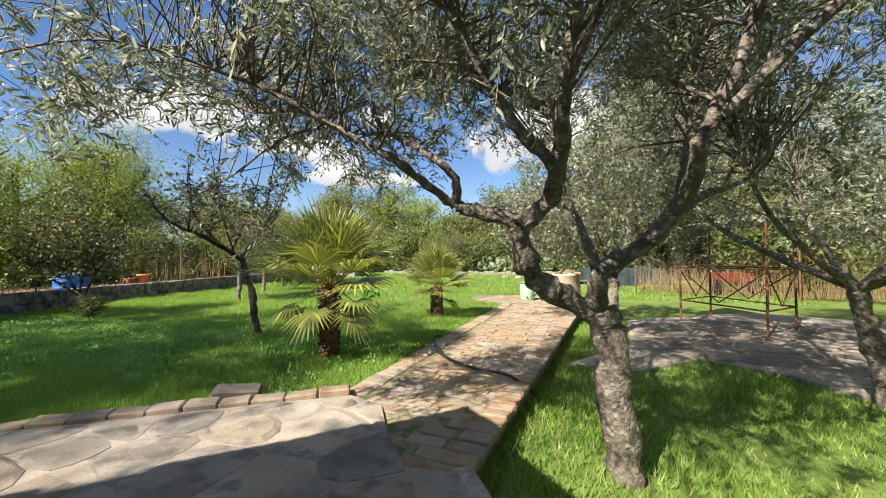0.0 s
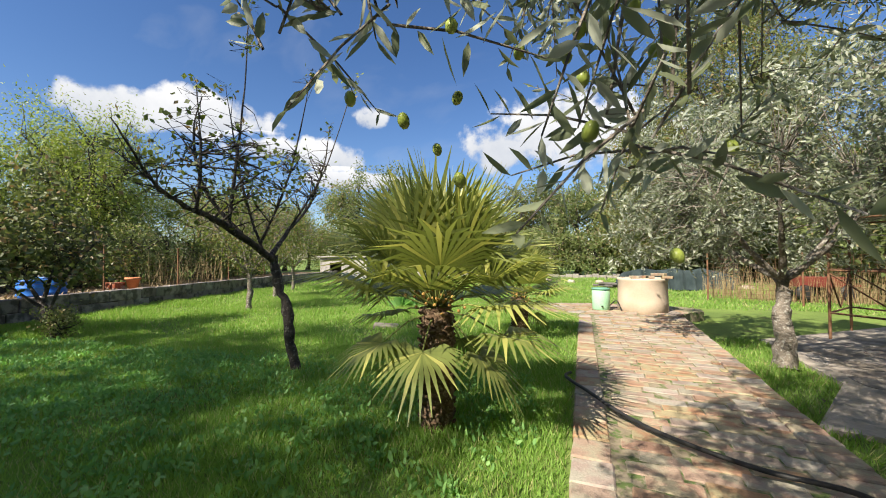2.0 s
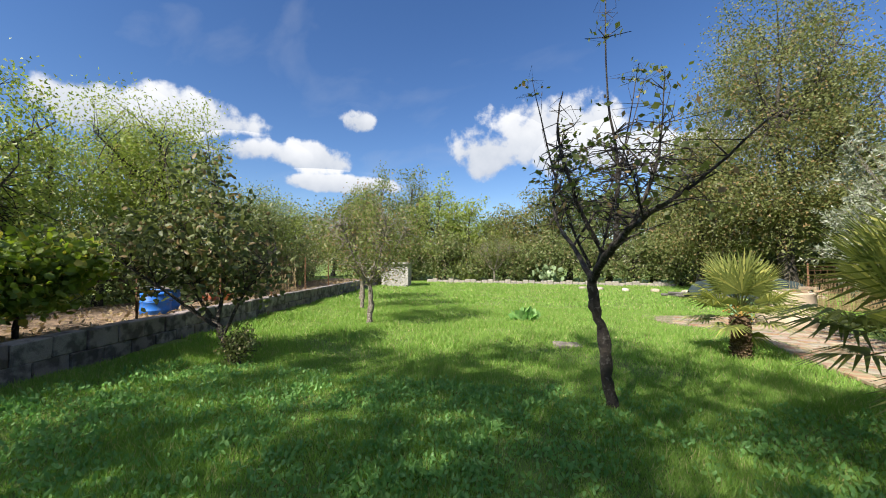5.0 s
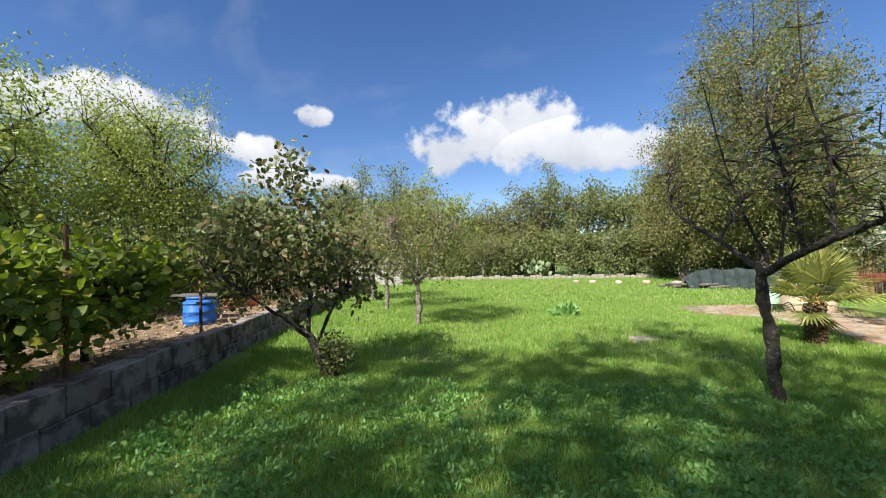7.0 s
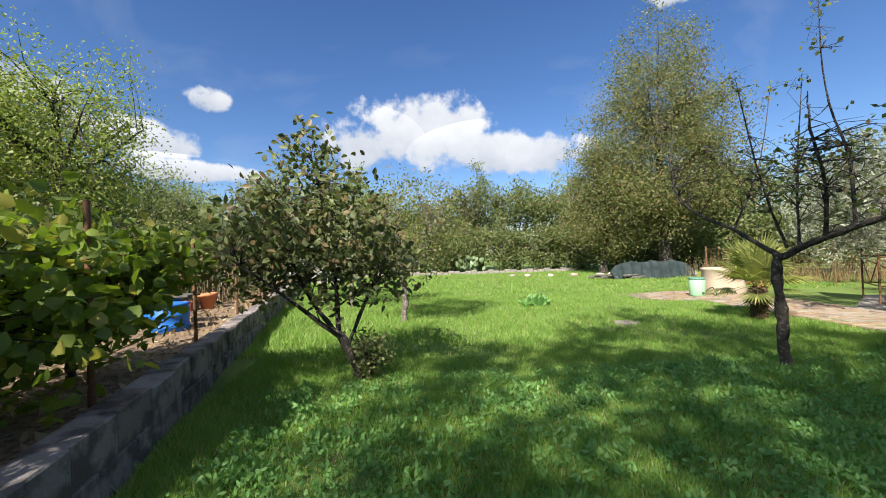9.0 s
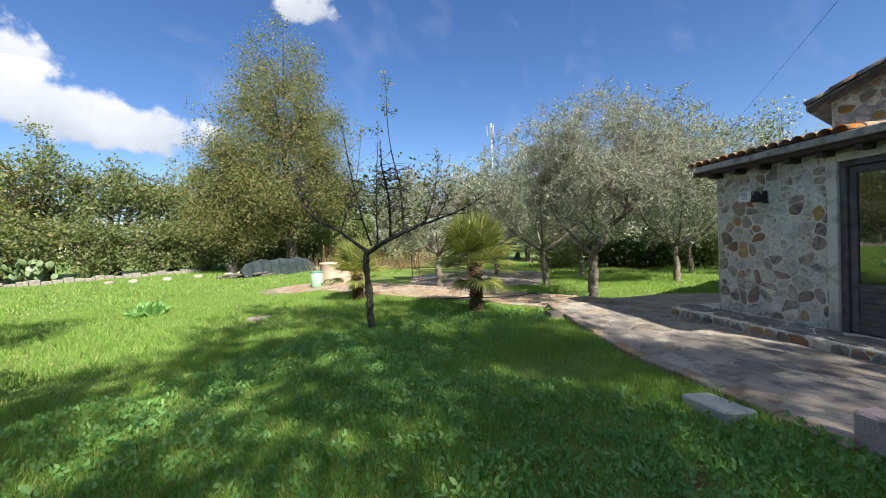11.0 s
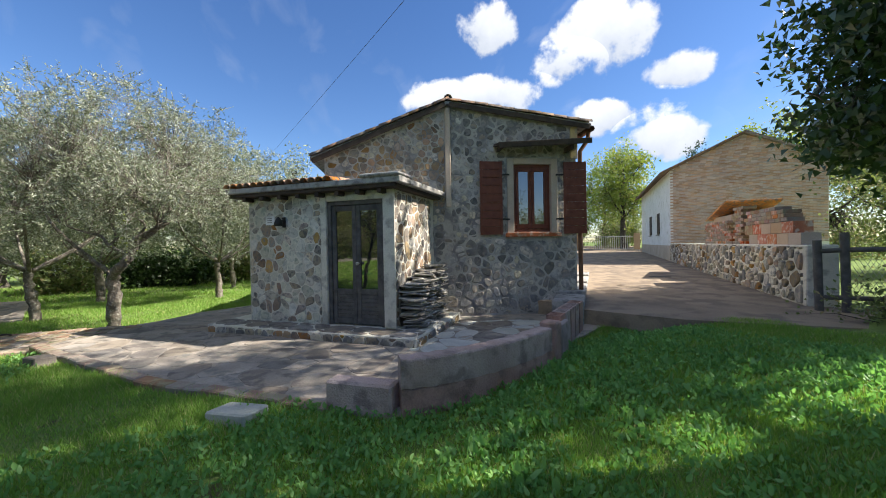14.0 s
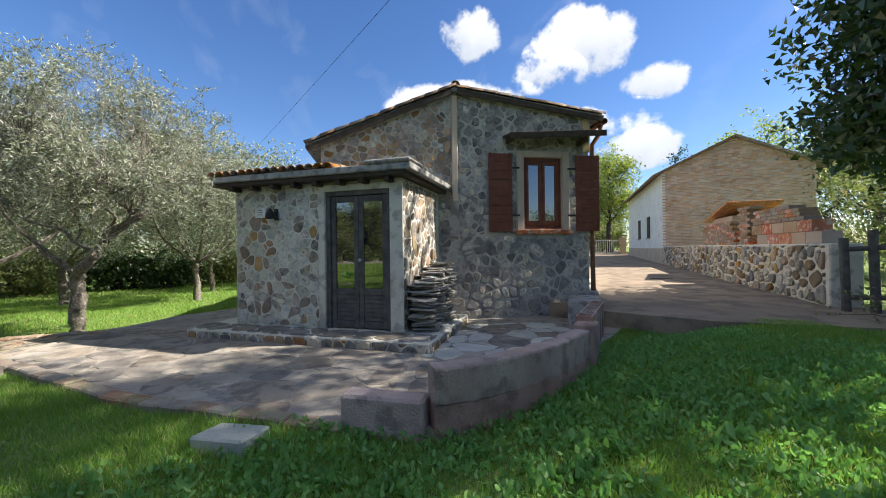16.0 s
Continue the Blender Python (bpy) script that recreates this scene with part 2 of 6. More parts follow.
M_STONE_B = mat("brown_split_stone", (0.22, 0.165, 0.12), (0.36, 0.28, 0.20), 6, 0.85, 0.6, 50, c3=(0.17, 0.155, 0.14), spots=0.2, rand=0.4)
M_CONC = mat("grey_concrete", (0.30, 0.29, 0.27), (0.42, 0.40, 0.37), 3, 0.9, 0.4, 60, c3=(0.2, 0.19, 0.18), spots=0.2)
M_DRIVE = mat("driveway_concrete", (0.22, 0.17, 0.12), (0.34, 0.265, 0.19), 0.8, 0.9, 0.7, 40, c3=(0.18, 0.14, 0.105), spots=0.3)
M_TUFF = mat("tuff_block", (0.37, 0.245, 0.21), (0.50, 0.36, 0.31), 2.0, 0.95, 1.0, 60, c3=(0.27, 0.19, 0.165), spots=0.2, rand=0.1)
M_WALLBLK = mat("dark_block", (0.19, 0.165, 0.16), (0.30, 0.27, 0.265), 2.0, 0.95, 0.6, 60, c3=(0.10, 0.09, 0.085), spots=0.3, rand=0.2)
M_TILE = mat("terracotta_tile", (0.42, 0.20, 0.10), (0.52, 0.30, 0.17), 5, 0.85, 0.5, 50, c3=(0.18, 0.15, 0.12), spots=0.35, rand=0.3)
M_TILE_OLD = mat("mossy_roof_tile", (0.11, 0.09, 0.075), (0.22, 0.16, 0.12), 5, 0.9, 0.6, 50, c3=(0.28, 0.17, 0.1), spots=0.1, rand=0.35)
M_PLASTER_W = mat("white_plaster", (0.74, 0.73, 0.70), (0.82, 0.81, 0.79), 1.2, 0.9, 0.2, 50, c3=(0.62, 0.6, 0.56), spots=0.0)
M_PLASTER_B = mat("beige_render", (0.45, 0.36, 0.27), (0.56, 0.46, 0.36), 2, 0.9, 0.3, 60)
M_PLASTER_Y = mat("ochre_render", (0.52, 0.38, 0.18), (0.60, 0.47, 0.26), 2, 0.9, 0.3, 60, c3=(0.4, 0.33, 0.25), spots=0.1)
M_WOODRED = mat("red_brown_wood", (0.13, 0.035, 0.018), (0.19, 0.06, 0.032), 8, 0.5, 0.3, 80)
M_WOODGREY = mat("weathered_wood", (0.075, 0.069, 0.064), (0.145, 0.134, 0.123), 9, 0.8, 0.5, 90)
M_WOODDARK = mat("dark_timber", (0.045, 0.033, 0.025), (0.085, 0.062, 0.045), 9, 0.8, 0.5, 90)
M_RUST = mat("rusty_steel", (0.13, 0.065, 0.035), (0.24, 0.13, 0.075), 7, 0.75, 0.4, 90, metal=0.3)
M_RED = mat("red_painted_metal", (0.12, 0.022, 0.018), (0.17, 0.04, 0.03), 5, 0.5, 0.2, 60)
M_STEEL = mat("galvanised_steel", (0.45, 0.46, 0.47), (0.6, 0.6, 0.6), 5, 0.45, 0.1, 60, metal=0.8)
M_BLACK = mat("black_iron", (0.02, 0.02, 0.02), (0.035, 0.033, 0.03), 8, 0.6, 0.2, 60)
M_BLUE = mat("blue_plastic", (0.015, 0.12, 0.48), (0.03, 0.17, 0.58), 3, 0.45, 0.1, 40, c3=(0.1, 0.16, 0.3), spots=-0.1)
M_GREENP = mat("pale_green_plastic", (0.28, 0.52, 0.33), (0.34, 0.58, 0.38), 3, 0.5, 0.1, 40)
M_POT = mat("terracotta_pot", (0.48, 0.17, 0.08), (0.56, 0.24, 0.12), 6, 0.8, 0.2, 50)
M_TARP = mat("dark_tarp", (0.02, 0.032, 0.034), (0.04, 0.056, 0.058), 3, 0.95, 0.4, 30)
M_LITTER = mat("dry_leaf_soil", (0.20, 0.135, 0.085), (0.33, 0.235, 0.16), 6, 0.95, 0.8, 50, c3=(0.12, 0.09, 0.06), spots=0.2, bump_dist=0.03)
M_BARK = mat("olive_bark", (0.10, 0.085, 0.07), (0.22, 0.19, 0.155), 9, 0.95, 1.0, 40, c3=(0.30, 0.285, 0.25), spots=0.1, bump_dist=0.02)
M_BARK_D = mat("dark_bark", (0.035, 0.03, 0.027), (0.085, 0.072, 0.06), 10, 0.95, 1.0, 50, c3=(0.16, 0.15, 0.13), spots=0.0, bump_dist=0.02)
M_BARK_P = mat("palm_trunk_fibre", (0.07, 0.042, 0.025), (0.15, 0.095, 0.055), 14, 0.95, 1.0, 60, c3=(0.22, 0.16, 0.10), spots=0.15, bump_dist=0.02)
M_HOSE = mat("black_hose", (0.018, 0.018, 0.018), (0.03, 0.03, 0.03), 6, 0.5, 0.1, 50)
M_SLATE = mat("stacked_slate", (0.25, 0.235, 0.21), (0.41, 0.385, 0.34), 5, 0.85, 0.5, 50, rand=0.35)
L_OLIVE = leaf_mat("olive_leaves", (0.12, 0.145, 0.078), (0.225, 0.26, 0.155), (0.40, 0.43, 0.34), 0.4, 0.4, 0.5, 0.4)
L_FIG = leaf_mat("broad_leaves", (0.09, 0.155, 0.03), (0.24, 0.31, 0.055), (0.40, 0.38, 0.09), 0.15, 0.45)
L_PEAR = leaf_mat("pear_leaves", (0.09, 0.13, 0.03), (0.19, 0.22, 0.06), (0.26, 0.19, 0.09), 0.15, 0.35)
L_QUINCE = leaf_mat("quince_leaves", (0.06, 0.085, 0.03), (0.16, 0.185, 0.065), (0.20, 0.15, 0.07), 0.15, 0.3)
L_HEDGE = leaf_mat("hedge_leaves", (0.075, 0.11, 0.036), (0.21, 0.25, 0.09), (0.29, 0.25, 0.13), 0.12, 0.4)
L_BRIGHT = leaf_mat("willow_leaves", (0.14, 0.20, 0.045), (0.31, 0.37, 0.09), (0.34, 0.32, 0.12), 0.1, trans=0.4)
L_OAK = leaf_mat("autumn_leaves", (0.10, 0.125, 0.04), (0.21, 0.225, 0.08), (0.28, 0.20, 0.09), 0.12, 0.4)
L_DARK = leaf_mat("glossy_dark_leaves", (0.02, 0.042, 0.014), (0.05, 0.09, 0.025), trans=0.2, rough=0.35)
L_CONIFER = leaf_mat("conifer_needles", (0.025, 0.05, 0.022), (0.06, 0.10, 0.045), trans=0.15)
L_PALM = leaf_mat("palm_fronds", (0.12, 0.16, 0.045), (0.28, 0.31, 0.09), (0.42, 0.42, 0.13), 0.15, 0.35, 0.4, 0.5)
L_PALM_Y = leaf_mat("yellowing_fronds", (0.25, 0.30, 0.07), (0.45, 0.46, 0.14), trans=0.35)
L_DRY = leaf_mat("dry_stalks", (0.22, 0.16, 0.08), (0.38, 0.30, 0.17), trans=0.2)
L_CACTUS = leaf_mat("cactus_pads", (0.12, 0.18, 0.09), (0.2, 0.27, 0.14), trans=0.0)
M_OLIVEFRUIT = mat("green_olive", (0.22, 0.28, 0.05), (0.3, 0.36, 0.08), 10, 0.35, 0.1, 40)


def glass_mat(name, tint):
    m = bpy.data.materials.new(name)
    m.use_nodes = True
    p = m.node_tree.nodes["Principled BSDF"]
    p.inputs["Base Color"].default_value = (*tint, 1)
    p.inputs["Roughness"].default_value = 0.03
    p.inputs["Specular IOR Level"].default_value = 1.0
    p.inputs["IOR"].default_value = 1.9
    return m


M_GLASS = glass_mat("window_glass", (0.012, 0.014, 0.015))


# ---- mesh helpers ----
def obj(name, bm, material, parent=None, label="", smooth=False):
    me = bpy.data.meshes.new(name)
    bm.to_mesh(me)
    bm.free()
    for m in (material if isinstance(material, (list, tuple)) else [material]):
        me.materials.append(m)
    if smooth:
        me.shade_smooth()
    ob = new(name, me)
    if parent is not None:
        ob.parent = parent
    if label:
        ob["label"] = label
    return ob


def part(name, bm, material, parent, label="", smooth=False):
    return obj(name, bm, material, parent, label, smooth)


def thing(name, label, category, group="", at=(0, 0, 0)):
    ob = new(name)
    ob.location = at
    ob.empty_display_size = 0.1
    return tagged(ob, label, category, group)


def arrays_mesh(name, verts, faces, material, smooth=False):
    """A mesh from numpy arrays: verts (n, 3), faces (m, k) of one size."""
    me = bpy.data.meshes.new(name)
    verts = np.asarray(verts, dtype=np.float32)
    faces = np.asarray(faces, dtype=np.int32)
    k = faces.shape[1]
    me.vertices.add(len(verts))
    me.vertices.foreach_set("co", verts.ravel())
    me.loops.add(faces.size)
    me.loops.foreach_set("vertex_index", faces.ravel())
    me.polygons.add(len(faces))
    me.polygons.foreach_set("loop_start", np.arange(0, faces.size, k, dtype=np.int32))
    me.update(calc_edges=True)
    me.validate()
    me.materials.append(material)
    if smooth:
        me.shade_smooth()
    return me


def box(bm, x0, x1, y0, y1, z0, z1, bevel=0.0, m=None):
    """A box in bm, optionally bevelled and moved by m."""
    vs = [bm.verts.new((x, y, z)) for x in (x0, x1) for y in (y0, y1) for z in (z0, z1)]
    fs = [bm.faces.new([vs[i] for i in q]) for q in ((0, 1, 3, 2), (4, 6, 7, 5), (0, 4, 5, 1), (2, 3, 7, 6), (0, 2, 6, 4), (1, 5, 7, 3))]
    if bevel:
        es = list({e for f in fs for e in f.edges})
        r = bmesh.ops.bevel(bm, geom=es, offset=bevel, segments=1, affect="EDGES")
        vs = list({v for f in r["faces"] for v in f.verts} | {v for v in vs if v.is_valid})
    if m is not None:
        bmesh.ops.transform(bm, matrix=m, verts=[v for v in vs if v.is_valid])
    return bm


def boxm(x0, x1, y0, y1, z0, z1, bevel=0.0, m=None):
    return box(bmesh.new(), x0, x1, y0, y1, z0, z1, bevel, m)


def prism(pts, z0, z1, bm=None):
    """An upright prism over the outline pts, counter-clockwise."""
    bm = bm or bmesh.new()
    lo = [bm.verts.new((x, y, z0)) for x, y in pts]
    hi = [bm.verts.new((x, y, z1)) for x, y in pts]
    n = len(pts)
    bm.faces.new(hi)
    bm.faces.new(lo[::-1])
    for i in range(n):
        bm.faces.new((lo[i], lo[(i + 1) % n], hi[(i + 1) % n], hi[i]))
    return bm


def lathe(profile, n=20, bm=None, m=None):
    """A turned shape from (radius, height) pairs."""
    bm = bm or bmesh.new()
    rings = [[bm.verts.new((r * math.cos(2 * math.pi * i / n), r * math.sin(2 * math.pi * i / n), z)) for i in range(n)] for r, z in profile]
    for a, b in zip(rings, rings[1:]):
        for i in range(n):
            bm.faces.new((a[i], a[(i + 1) % n], b[(i + 1) % n], b[i]))
    bm.faces.new(rings[0][::-1])
    bm.faces.new(rings[-1])
    if m is not None:
        bmesh.ops.transform(bm, matrix=m, verts=[v for r in rings for v in r])
    return bm


def tube_arrays(pts, radii, n=7):
    pts = [Vector(p) for p in pts]
    vs, fs = [], []
    side = None
    for i, p in enumerate(pts):
        d = (pts[min(i + 1, len(pts) - 1)] - pts[max(i - 1, 0)])
        d = d.normalized() if d.length > 1e-6 else Vector((0, 0, 1))
        if side is None:
            side = d.orthogonal().normalized()
        side = (side - d * side.dot(d)).normalized()
        up = d.cross(side)
        for k in range(n):
            a = 2 * math.pi * k / n
            vs.append(tuple(p + (side * math.cos(a) + up * math.sin(a)) * radii[i]))
    for i in range(len(pts) - 1):
        for k in range(n):
            fs.append((i * n + k, i * n + (k + 1) % n, (i + 1) * n + (k + 1) % n, (i + 1) * n + k))
    return vs, fs


def tubes_mesh(name, tubes, material, smooth=True):
    """One mesh from many (points, radii, sides)."""
    V, F = [], []
    for pts, radii, n in tubes:
        v, f = tube_arrays(pts, radii, n)
        o = len(V)
        V += v
        F += [tuple(i + o for i in q) for q in f]
    return arrays_mesh(name, V, F, material, smooth)


def rod(name, a, b, r, material, parent=None, n=8, label=""):
    me = tubes_mesh(name, [([a, b], [r, r], n)], material)
    ob = new(name, me)
    if parent is not None:
        ob.parent = parent
    if label:
        ob["label"] = label
    return ob


def curved(pts, steps=5, wob=0.0, rng=None):
    """Points along a smooth curve through pts."""
    P = [Vector(p) for p in pts]
    out = []
    for i in range(len(P) - 1):
        p0, p1, p2, p3 = P[max(i - 1, 0)], P[i], P[i + 1], P[min(i + 2, len(P) - 1)]
        for s in range(steps):
            t = s / steps
            q = 0.5 * ((2 * p1) + (p2 - p0) * t + (2 * p0 - 5 * p1 + 4 * p2 - p3) * t * t + (3 * p1 - p0 - 3 * p2 + p3) * t ** 3)
            if wob and rng is not None:
                q += Vector(rng.normal(0, wob, 3))
            out.append(q)
    out.append(P[-1])
    return out


def leaves_mesh(name, pts, length, width, rng, material, droop=0.0, six=False, heads=None, three=False):
    """Leaves at pts (n, 3): pointed blades along heads, or turned at random."""
    n = len(pts)
    d = rng.normal(0, 1, (n, 3)) if heads is None else heads.copy()
    if heads is None:
        d[:, 2] -= droop
    d /= np.linalg.norm(d, axis=1)[:, None]
    r = rng.normal(0, 1, (n, 3))
    s = np.cross(d, r)
    s /= np.linalg.norm(s, axis=1)[:, None] + 1e-9
    nn = np.cross(d, s)
    L = (length * rng.uniform(0.65, 1.25, n))[:, None]
    Wd = (width * rng.uniform(0.7, 1.2, n))[:, None]
    if six:
        v = np.stack([pts, pts + d * L * .3 + s * Wd * .9 + nn * Wd * .3, pts + d * L * .68 + s * Wd * .75 + nn * Wd * .3, pts + d * L, pts + d * L * .68 - s * Wd * .75 + nn * Wd * .3, pts + d * L * .3 - s * Wd * .9 + nn * Wd * .3], 1).reshape(-1, 3)
        q = np.arange(n)[:, None] * 6
        f = np.concatenate([q + np.array([[0, 1, 2, 3]]), q + np.array([[0, 3, 4, 5]])])
    elif three:
        v = np.stack([pts - s * Wd, pts + d * L, pts + s * Wd], 1).reshape(-1, 3)
        f = np.arange(n * 3).reshape(-1, 3)
    else:
        v = np.stack([pts, pts + d * L * .45 + s * Wd, pts + d * L, pts + d * L * .45 - s * Wd], 1).reshape(-1, 3)
        f = np.arange(n * 4).reshape(-1, 4)
    return arrays_mesh(name, v, f, material)


CLEAR = np.array([(1.15, 1.9, 1.4), (0.2, 2.9, 1.32), (-0.92, 3.58, 1.37), (-2.2, 3.63, 1.49), (-4.3, 3.28, 1.53), (-8.0, 3.3, 1.53), (-8.8, 3.0, 1.5)])


def keep_clear(p, gap):
    """Which of the points p lie off the walked line."""
    ok = np.ones(len(p), bool)
    for a, b in zip(CLEAR, CLEAR[1:]):
        t = np.clip(((p - a) @ (b - a)) / ((b - a) @ (b - a)), 0, 1)
        ok &= np.linalg.norm(p - (a + t[:, None] * (b - a)), axis=1) > gap
    return ok


def tree(name, label, trunk, limbs, crown, leaf, bark, clusters, per, sigma, size, seed, category="tree", group="", low=None, droop=0.0, shell=0.5, six=False, twig=0.008, sides=9, gap=0.0, min_z=None, sprigs=0, three=False):
    """A tree: a trunk and limbs of (points, first radius, last radius), twigs out to clusters of leaves that fill lumpy crowns (centre, radii)."""
    rng = np.random.default_rng(seed)
    top = thing(name, label, category, group, trunk[0][0])
    base = Vector(trunk[0][0])
    tubes, nodes = [], []
    for pts, r0, r1 in [trunk] + list(limbs):
        c = curved(pts, 5, r0 * 0.12, rng)
        k = len(c)
        rad = [(r0 + (r1 - r0) * i / (k - 1)) * (1 + 0.12 * rng.normal()) for i in range(k)]
        if pts is trunk[0]:
            rad[0] *= 1.5
            rad[1] *= 1.15
        tubes.append((c, rad, sides))
        nodes += list(zip(c, rad)) if pts is not trunk[0] or not limbs else list(zip(c, rad))[-2:]
    NP = np.array([tuple(a) for a, b in nodes])
    cl = []
    lobes = crown if isinstance(crown, list) else [crown]
    vol = np.array([b[0] * b[1] * b[2] for a, b in lobes])
    for (c, r), share in zip(lobes, vol / vol.sum()):
        k = max(3, int(clusters * share))
        u = rng.normal(0, 1, (k, 3))
        u /= np.linalg.norm(u, axis=1)[:, None]
        lump = 1 + 0.22 * np.sin(u[:, 0] * 5 + seed) * np.sin(u[:, 1] * 4 + 2 * seed) + 0.12 * np.sin(u[:, 2] * 9 + seed)
        rad = (shell + (1 - shell) * rng.uniform(0, 1, k) ** 0.6) * lump
        cl.append(np.array(c) + u * rad[:, None] * np.array(r))
    cl = np.concatenate(cl)
    if min_z is not None:
        cl = cl[cl[:, 2] > min_z]
    if gap:
        cl = cl[keep_clear(cl, gap)]
    for p in cl:
        d = np.linalg.norm(NP - p, axis=1)
        j = int(np.argmin(d + rng.uniform(0, 0.35, len(d)) * d.mean()))
        a = Vector(NP[j])
        pv = Vector(p)
        mid = a.lerp(pv, 0.5) + Vector((rng.normal(0, .08), rng.normal(0, .08), 0.1 * d[j]))
        r0 = min(nodes[j][1] * 0.6, twig * (1 + d[j]))
        tubes.append(([a, mid, pv], [r0, r0 * .6, twig * .3], 3 if three else 4))
    n = len(cl)
    heads = None
    if sprigs:
        k = n * sprigs
        o = np.repeat(cl, sprigs, 0) + rng.normal(0, sigma * .15, (k, 3))
        d = rng.normal(0, 1, (k, 3)) + np.array([0, 0, .25 - droop])
        d /= np.linalg.norm(d, axis=1)[:, None]
        ln = rng.uniform(.16, .34, k)
        keep = np.ones(k, bool)
        if gap:
            keep = keep_clear(o, gap * .85) & keep_clear(o + d * ln[:, None], gap * .85)
        if min_z is not None:
            keep &= (o[:, 2] > min_z - .1) & ((o + d * ln[:, None])[:, 2] > min_z - .25)
        o, d, ln = o[keep], d[keep], ln[keep]
        for a, b, c in zip(o, d, ln):
            tubes.append(([Vector(a), Vector(a + b * c * .5 + (0, 0, .012)), Vector(a + b * c)], [.0032, .0026, .0015], 3))
        step = np.tile(np.linspace(.06, 1, per), len(o))
        pts = np.repeat(o, per, 0) + np.repeat(d * ln[:, None], per, 0) * step[:, None]
        s1 = np.cross(d, rng.normal(0, 1, d.shape))
        s1 /= np.linalg.norm(s1, axis=1)[:, None] + 1e-9
        flip = np.tile(np.where(np.arange(per) % 2, 1.0, -1.0), len(o))
        heads = np.repeat(d, per, 0) * .75 + np.repeat(s1, per, 0) * flip[:, None] * .8 + rng.normal(0, .25, pts.shape)
    me = tubes_mesh("trunk", tubes, bark)
    tr = new("trunk", me)
    tr.parent = top
    tr.matrix_parent_inverse = Matrix.Translation(-base)
    if not sprigs:
        pts = np.repeat(cl, per, 0) + rng.normal(0, sigma, (n * per, 3)) * np.array([1, 1, .8])
    if min_z is not None and not sprigs:
        pts = pts[pts[:, 2] > min_z - 0.15]
    if gap and not sprigs:
        pts = pts[keep_clear(pts, gap * 0.8)]
    cr = new("crown", leaves_mesh("crown", pts, size[0], size[1], rng, leaf, droop, six, heads, three))
    cr.parent = top
    cr.matrix_parent_inverse = Matrix.Translation(-base)
    return top


# ---- ground ----
def sstep(a, b, x):
    t = np.clip((x - a) / (b - a), 0, 1)
    return t * t * (3 - 2 * t)


def path_left(y):
    return -0.86 + 0.095 * (y - 5.2)


def path_right(y):
    return 0.60 + 0.165 * (y - 4.2)


def ground_z(x, y):
    """Height of the lawn: lower east of the path, rising to the drive in the south and to the block wall in the west."""
    x, y = np.asarray(x, float), np.asarray(y, float)
    z = -0.19 * sstep(0.0, 0.5, x - path_right(np.clip(y, 2, 16)) + 0.45) * (1 - sstep(16, 22, y))
    z = z - 0.12 * sstep(4, 12, x) * (1 - sstep(12, 24, y))
    south = sstep(1.6, -3.0, y + 0.25 * (x + 6)) * sstep(-5.1, -6.1, x)
    z = z + 0.27 * south
    wallx = -10.35 - 0.2 * (y - 5.5)
    z = z + 0.12 * sstep(1.6, 0.2, x - wallx)
    z = z + 0.3 * sstep(-0.1, -0.5, x - wallx)
    far = sstep(-6, -12, y)
    z = z * (1 - far) + far * (0.35 + 0.018 * np.clip(-y - 8, 0, 60))
    return z + 0.02 * np.sin(x * 1.7) * np.cos(y * 1.3)


def wall_x(y):
    return -10.4 - 0.2 * (y - 5.5)


def build_ground():
    xs = np.concatenate([np.array([-1500, -400, -120, -60, -35]), np.arange(-26, 20, 0.4), np.array([24, 30, 40, 60, 120, 400, 1500])])
    ys = np.concatenate([np.array([-1500, -400, -120, -60, -40, -30, -22, -17]), np.arange(-13, 30, 0.4), np.array([34, 38, 44, 60, 120, 400, 1500])])
    X, Y = np.meshgrid(xs, ys, indexing="ij")
    Z = ground_z(X, Y)
    v = np.stack([X, Y, Z], -1).reshape(-1, 3)
    ny = len(ys)
    i, j = np.meshgrid(np.arange(len(xs) - 1), np.arange(ny - 1), indexing="ij")
    q = (i * ny + j).ravel()
    f = np.stack([q, q + ny, q + ny + 1, q + 1], 1)
    ob = new("ground", arrays_mesh("ground", v, f, M_SOIL, True))
    tagged(ob, "green lawn on dark soil, gently uneven", "lawn", kind="structure")


build_ground()

PATIO = [(-5.5, 1.84), (-4.85, 2.4), (-3.6, 3.46), (-2.86, 3.95), (-2.3, 4.3), (-1.49, 4.82), (-0.72, 5.27), (-0.3, 5.1), (0.2, 4.2), (0.62, 4.25), (1.6, 3.3), (2.4, 1.4), (0.5, -1.8), (-2.2, -2.6), (-4.4, -3.2), (-4.75, -2.2), (-5.05, -1.2), (-5.42, -0.55), (-5.62, -0.1), (-5.78, 0.5), (-5.82, 1.35)]
PATIO_Z = 0.06
patio = obj("pavement", prism(PATIO[::-1], -0.35, PATIO_Z), M_PATIO)
tagged(patio, "grey weathered stone patio with light mortar joints", "patio", kind="structure")

du = Vector((0.615, -0.788))
dn = Vector((-0.788, -0.615))


def drive_pt(s, w):
    return (-4.2 + du.x * s + dn.x * w, -2.9 + du.y * s + dn.y * w)


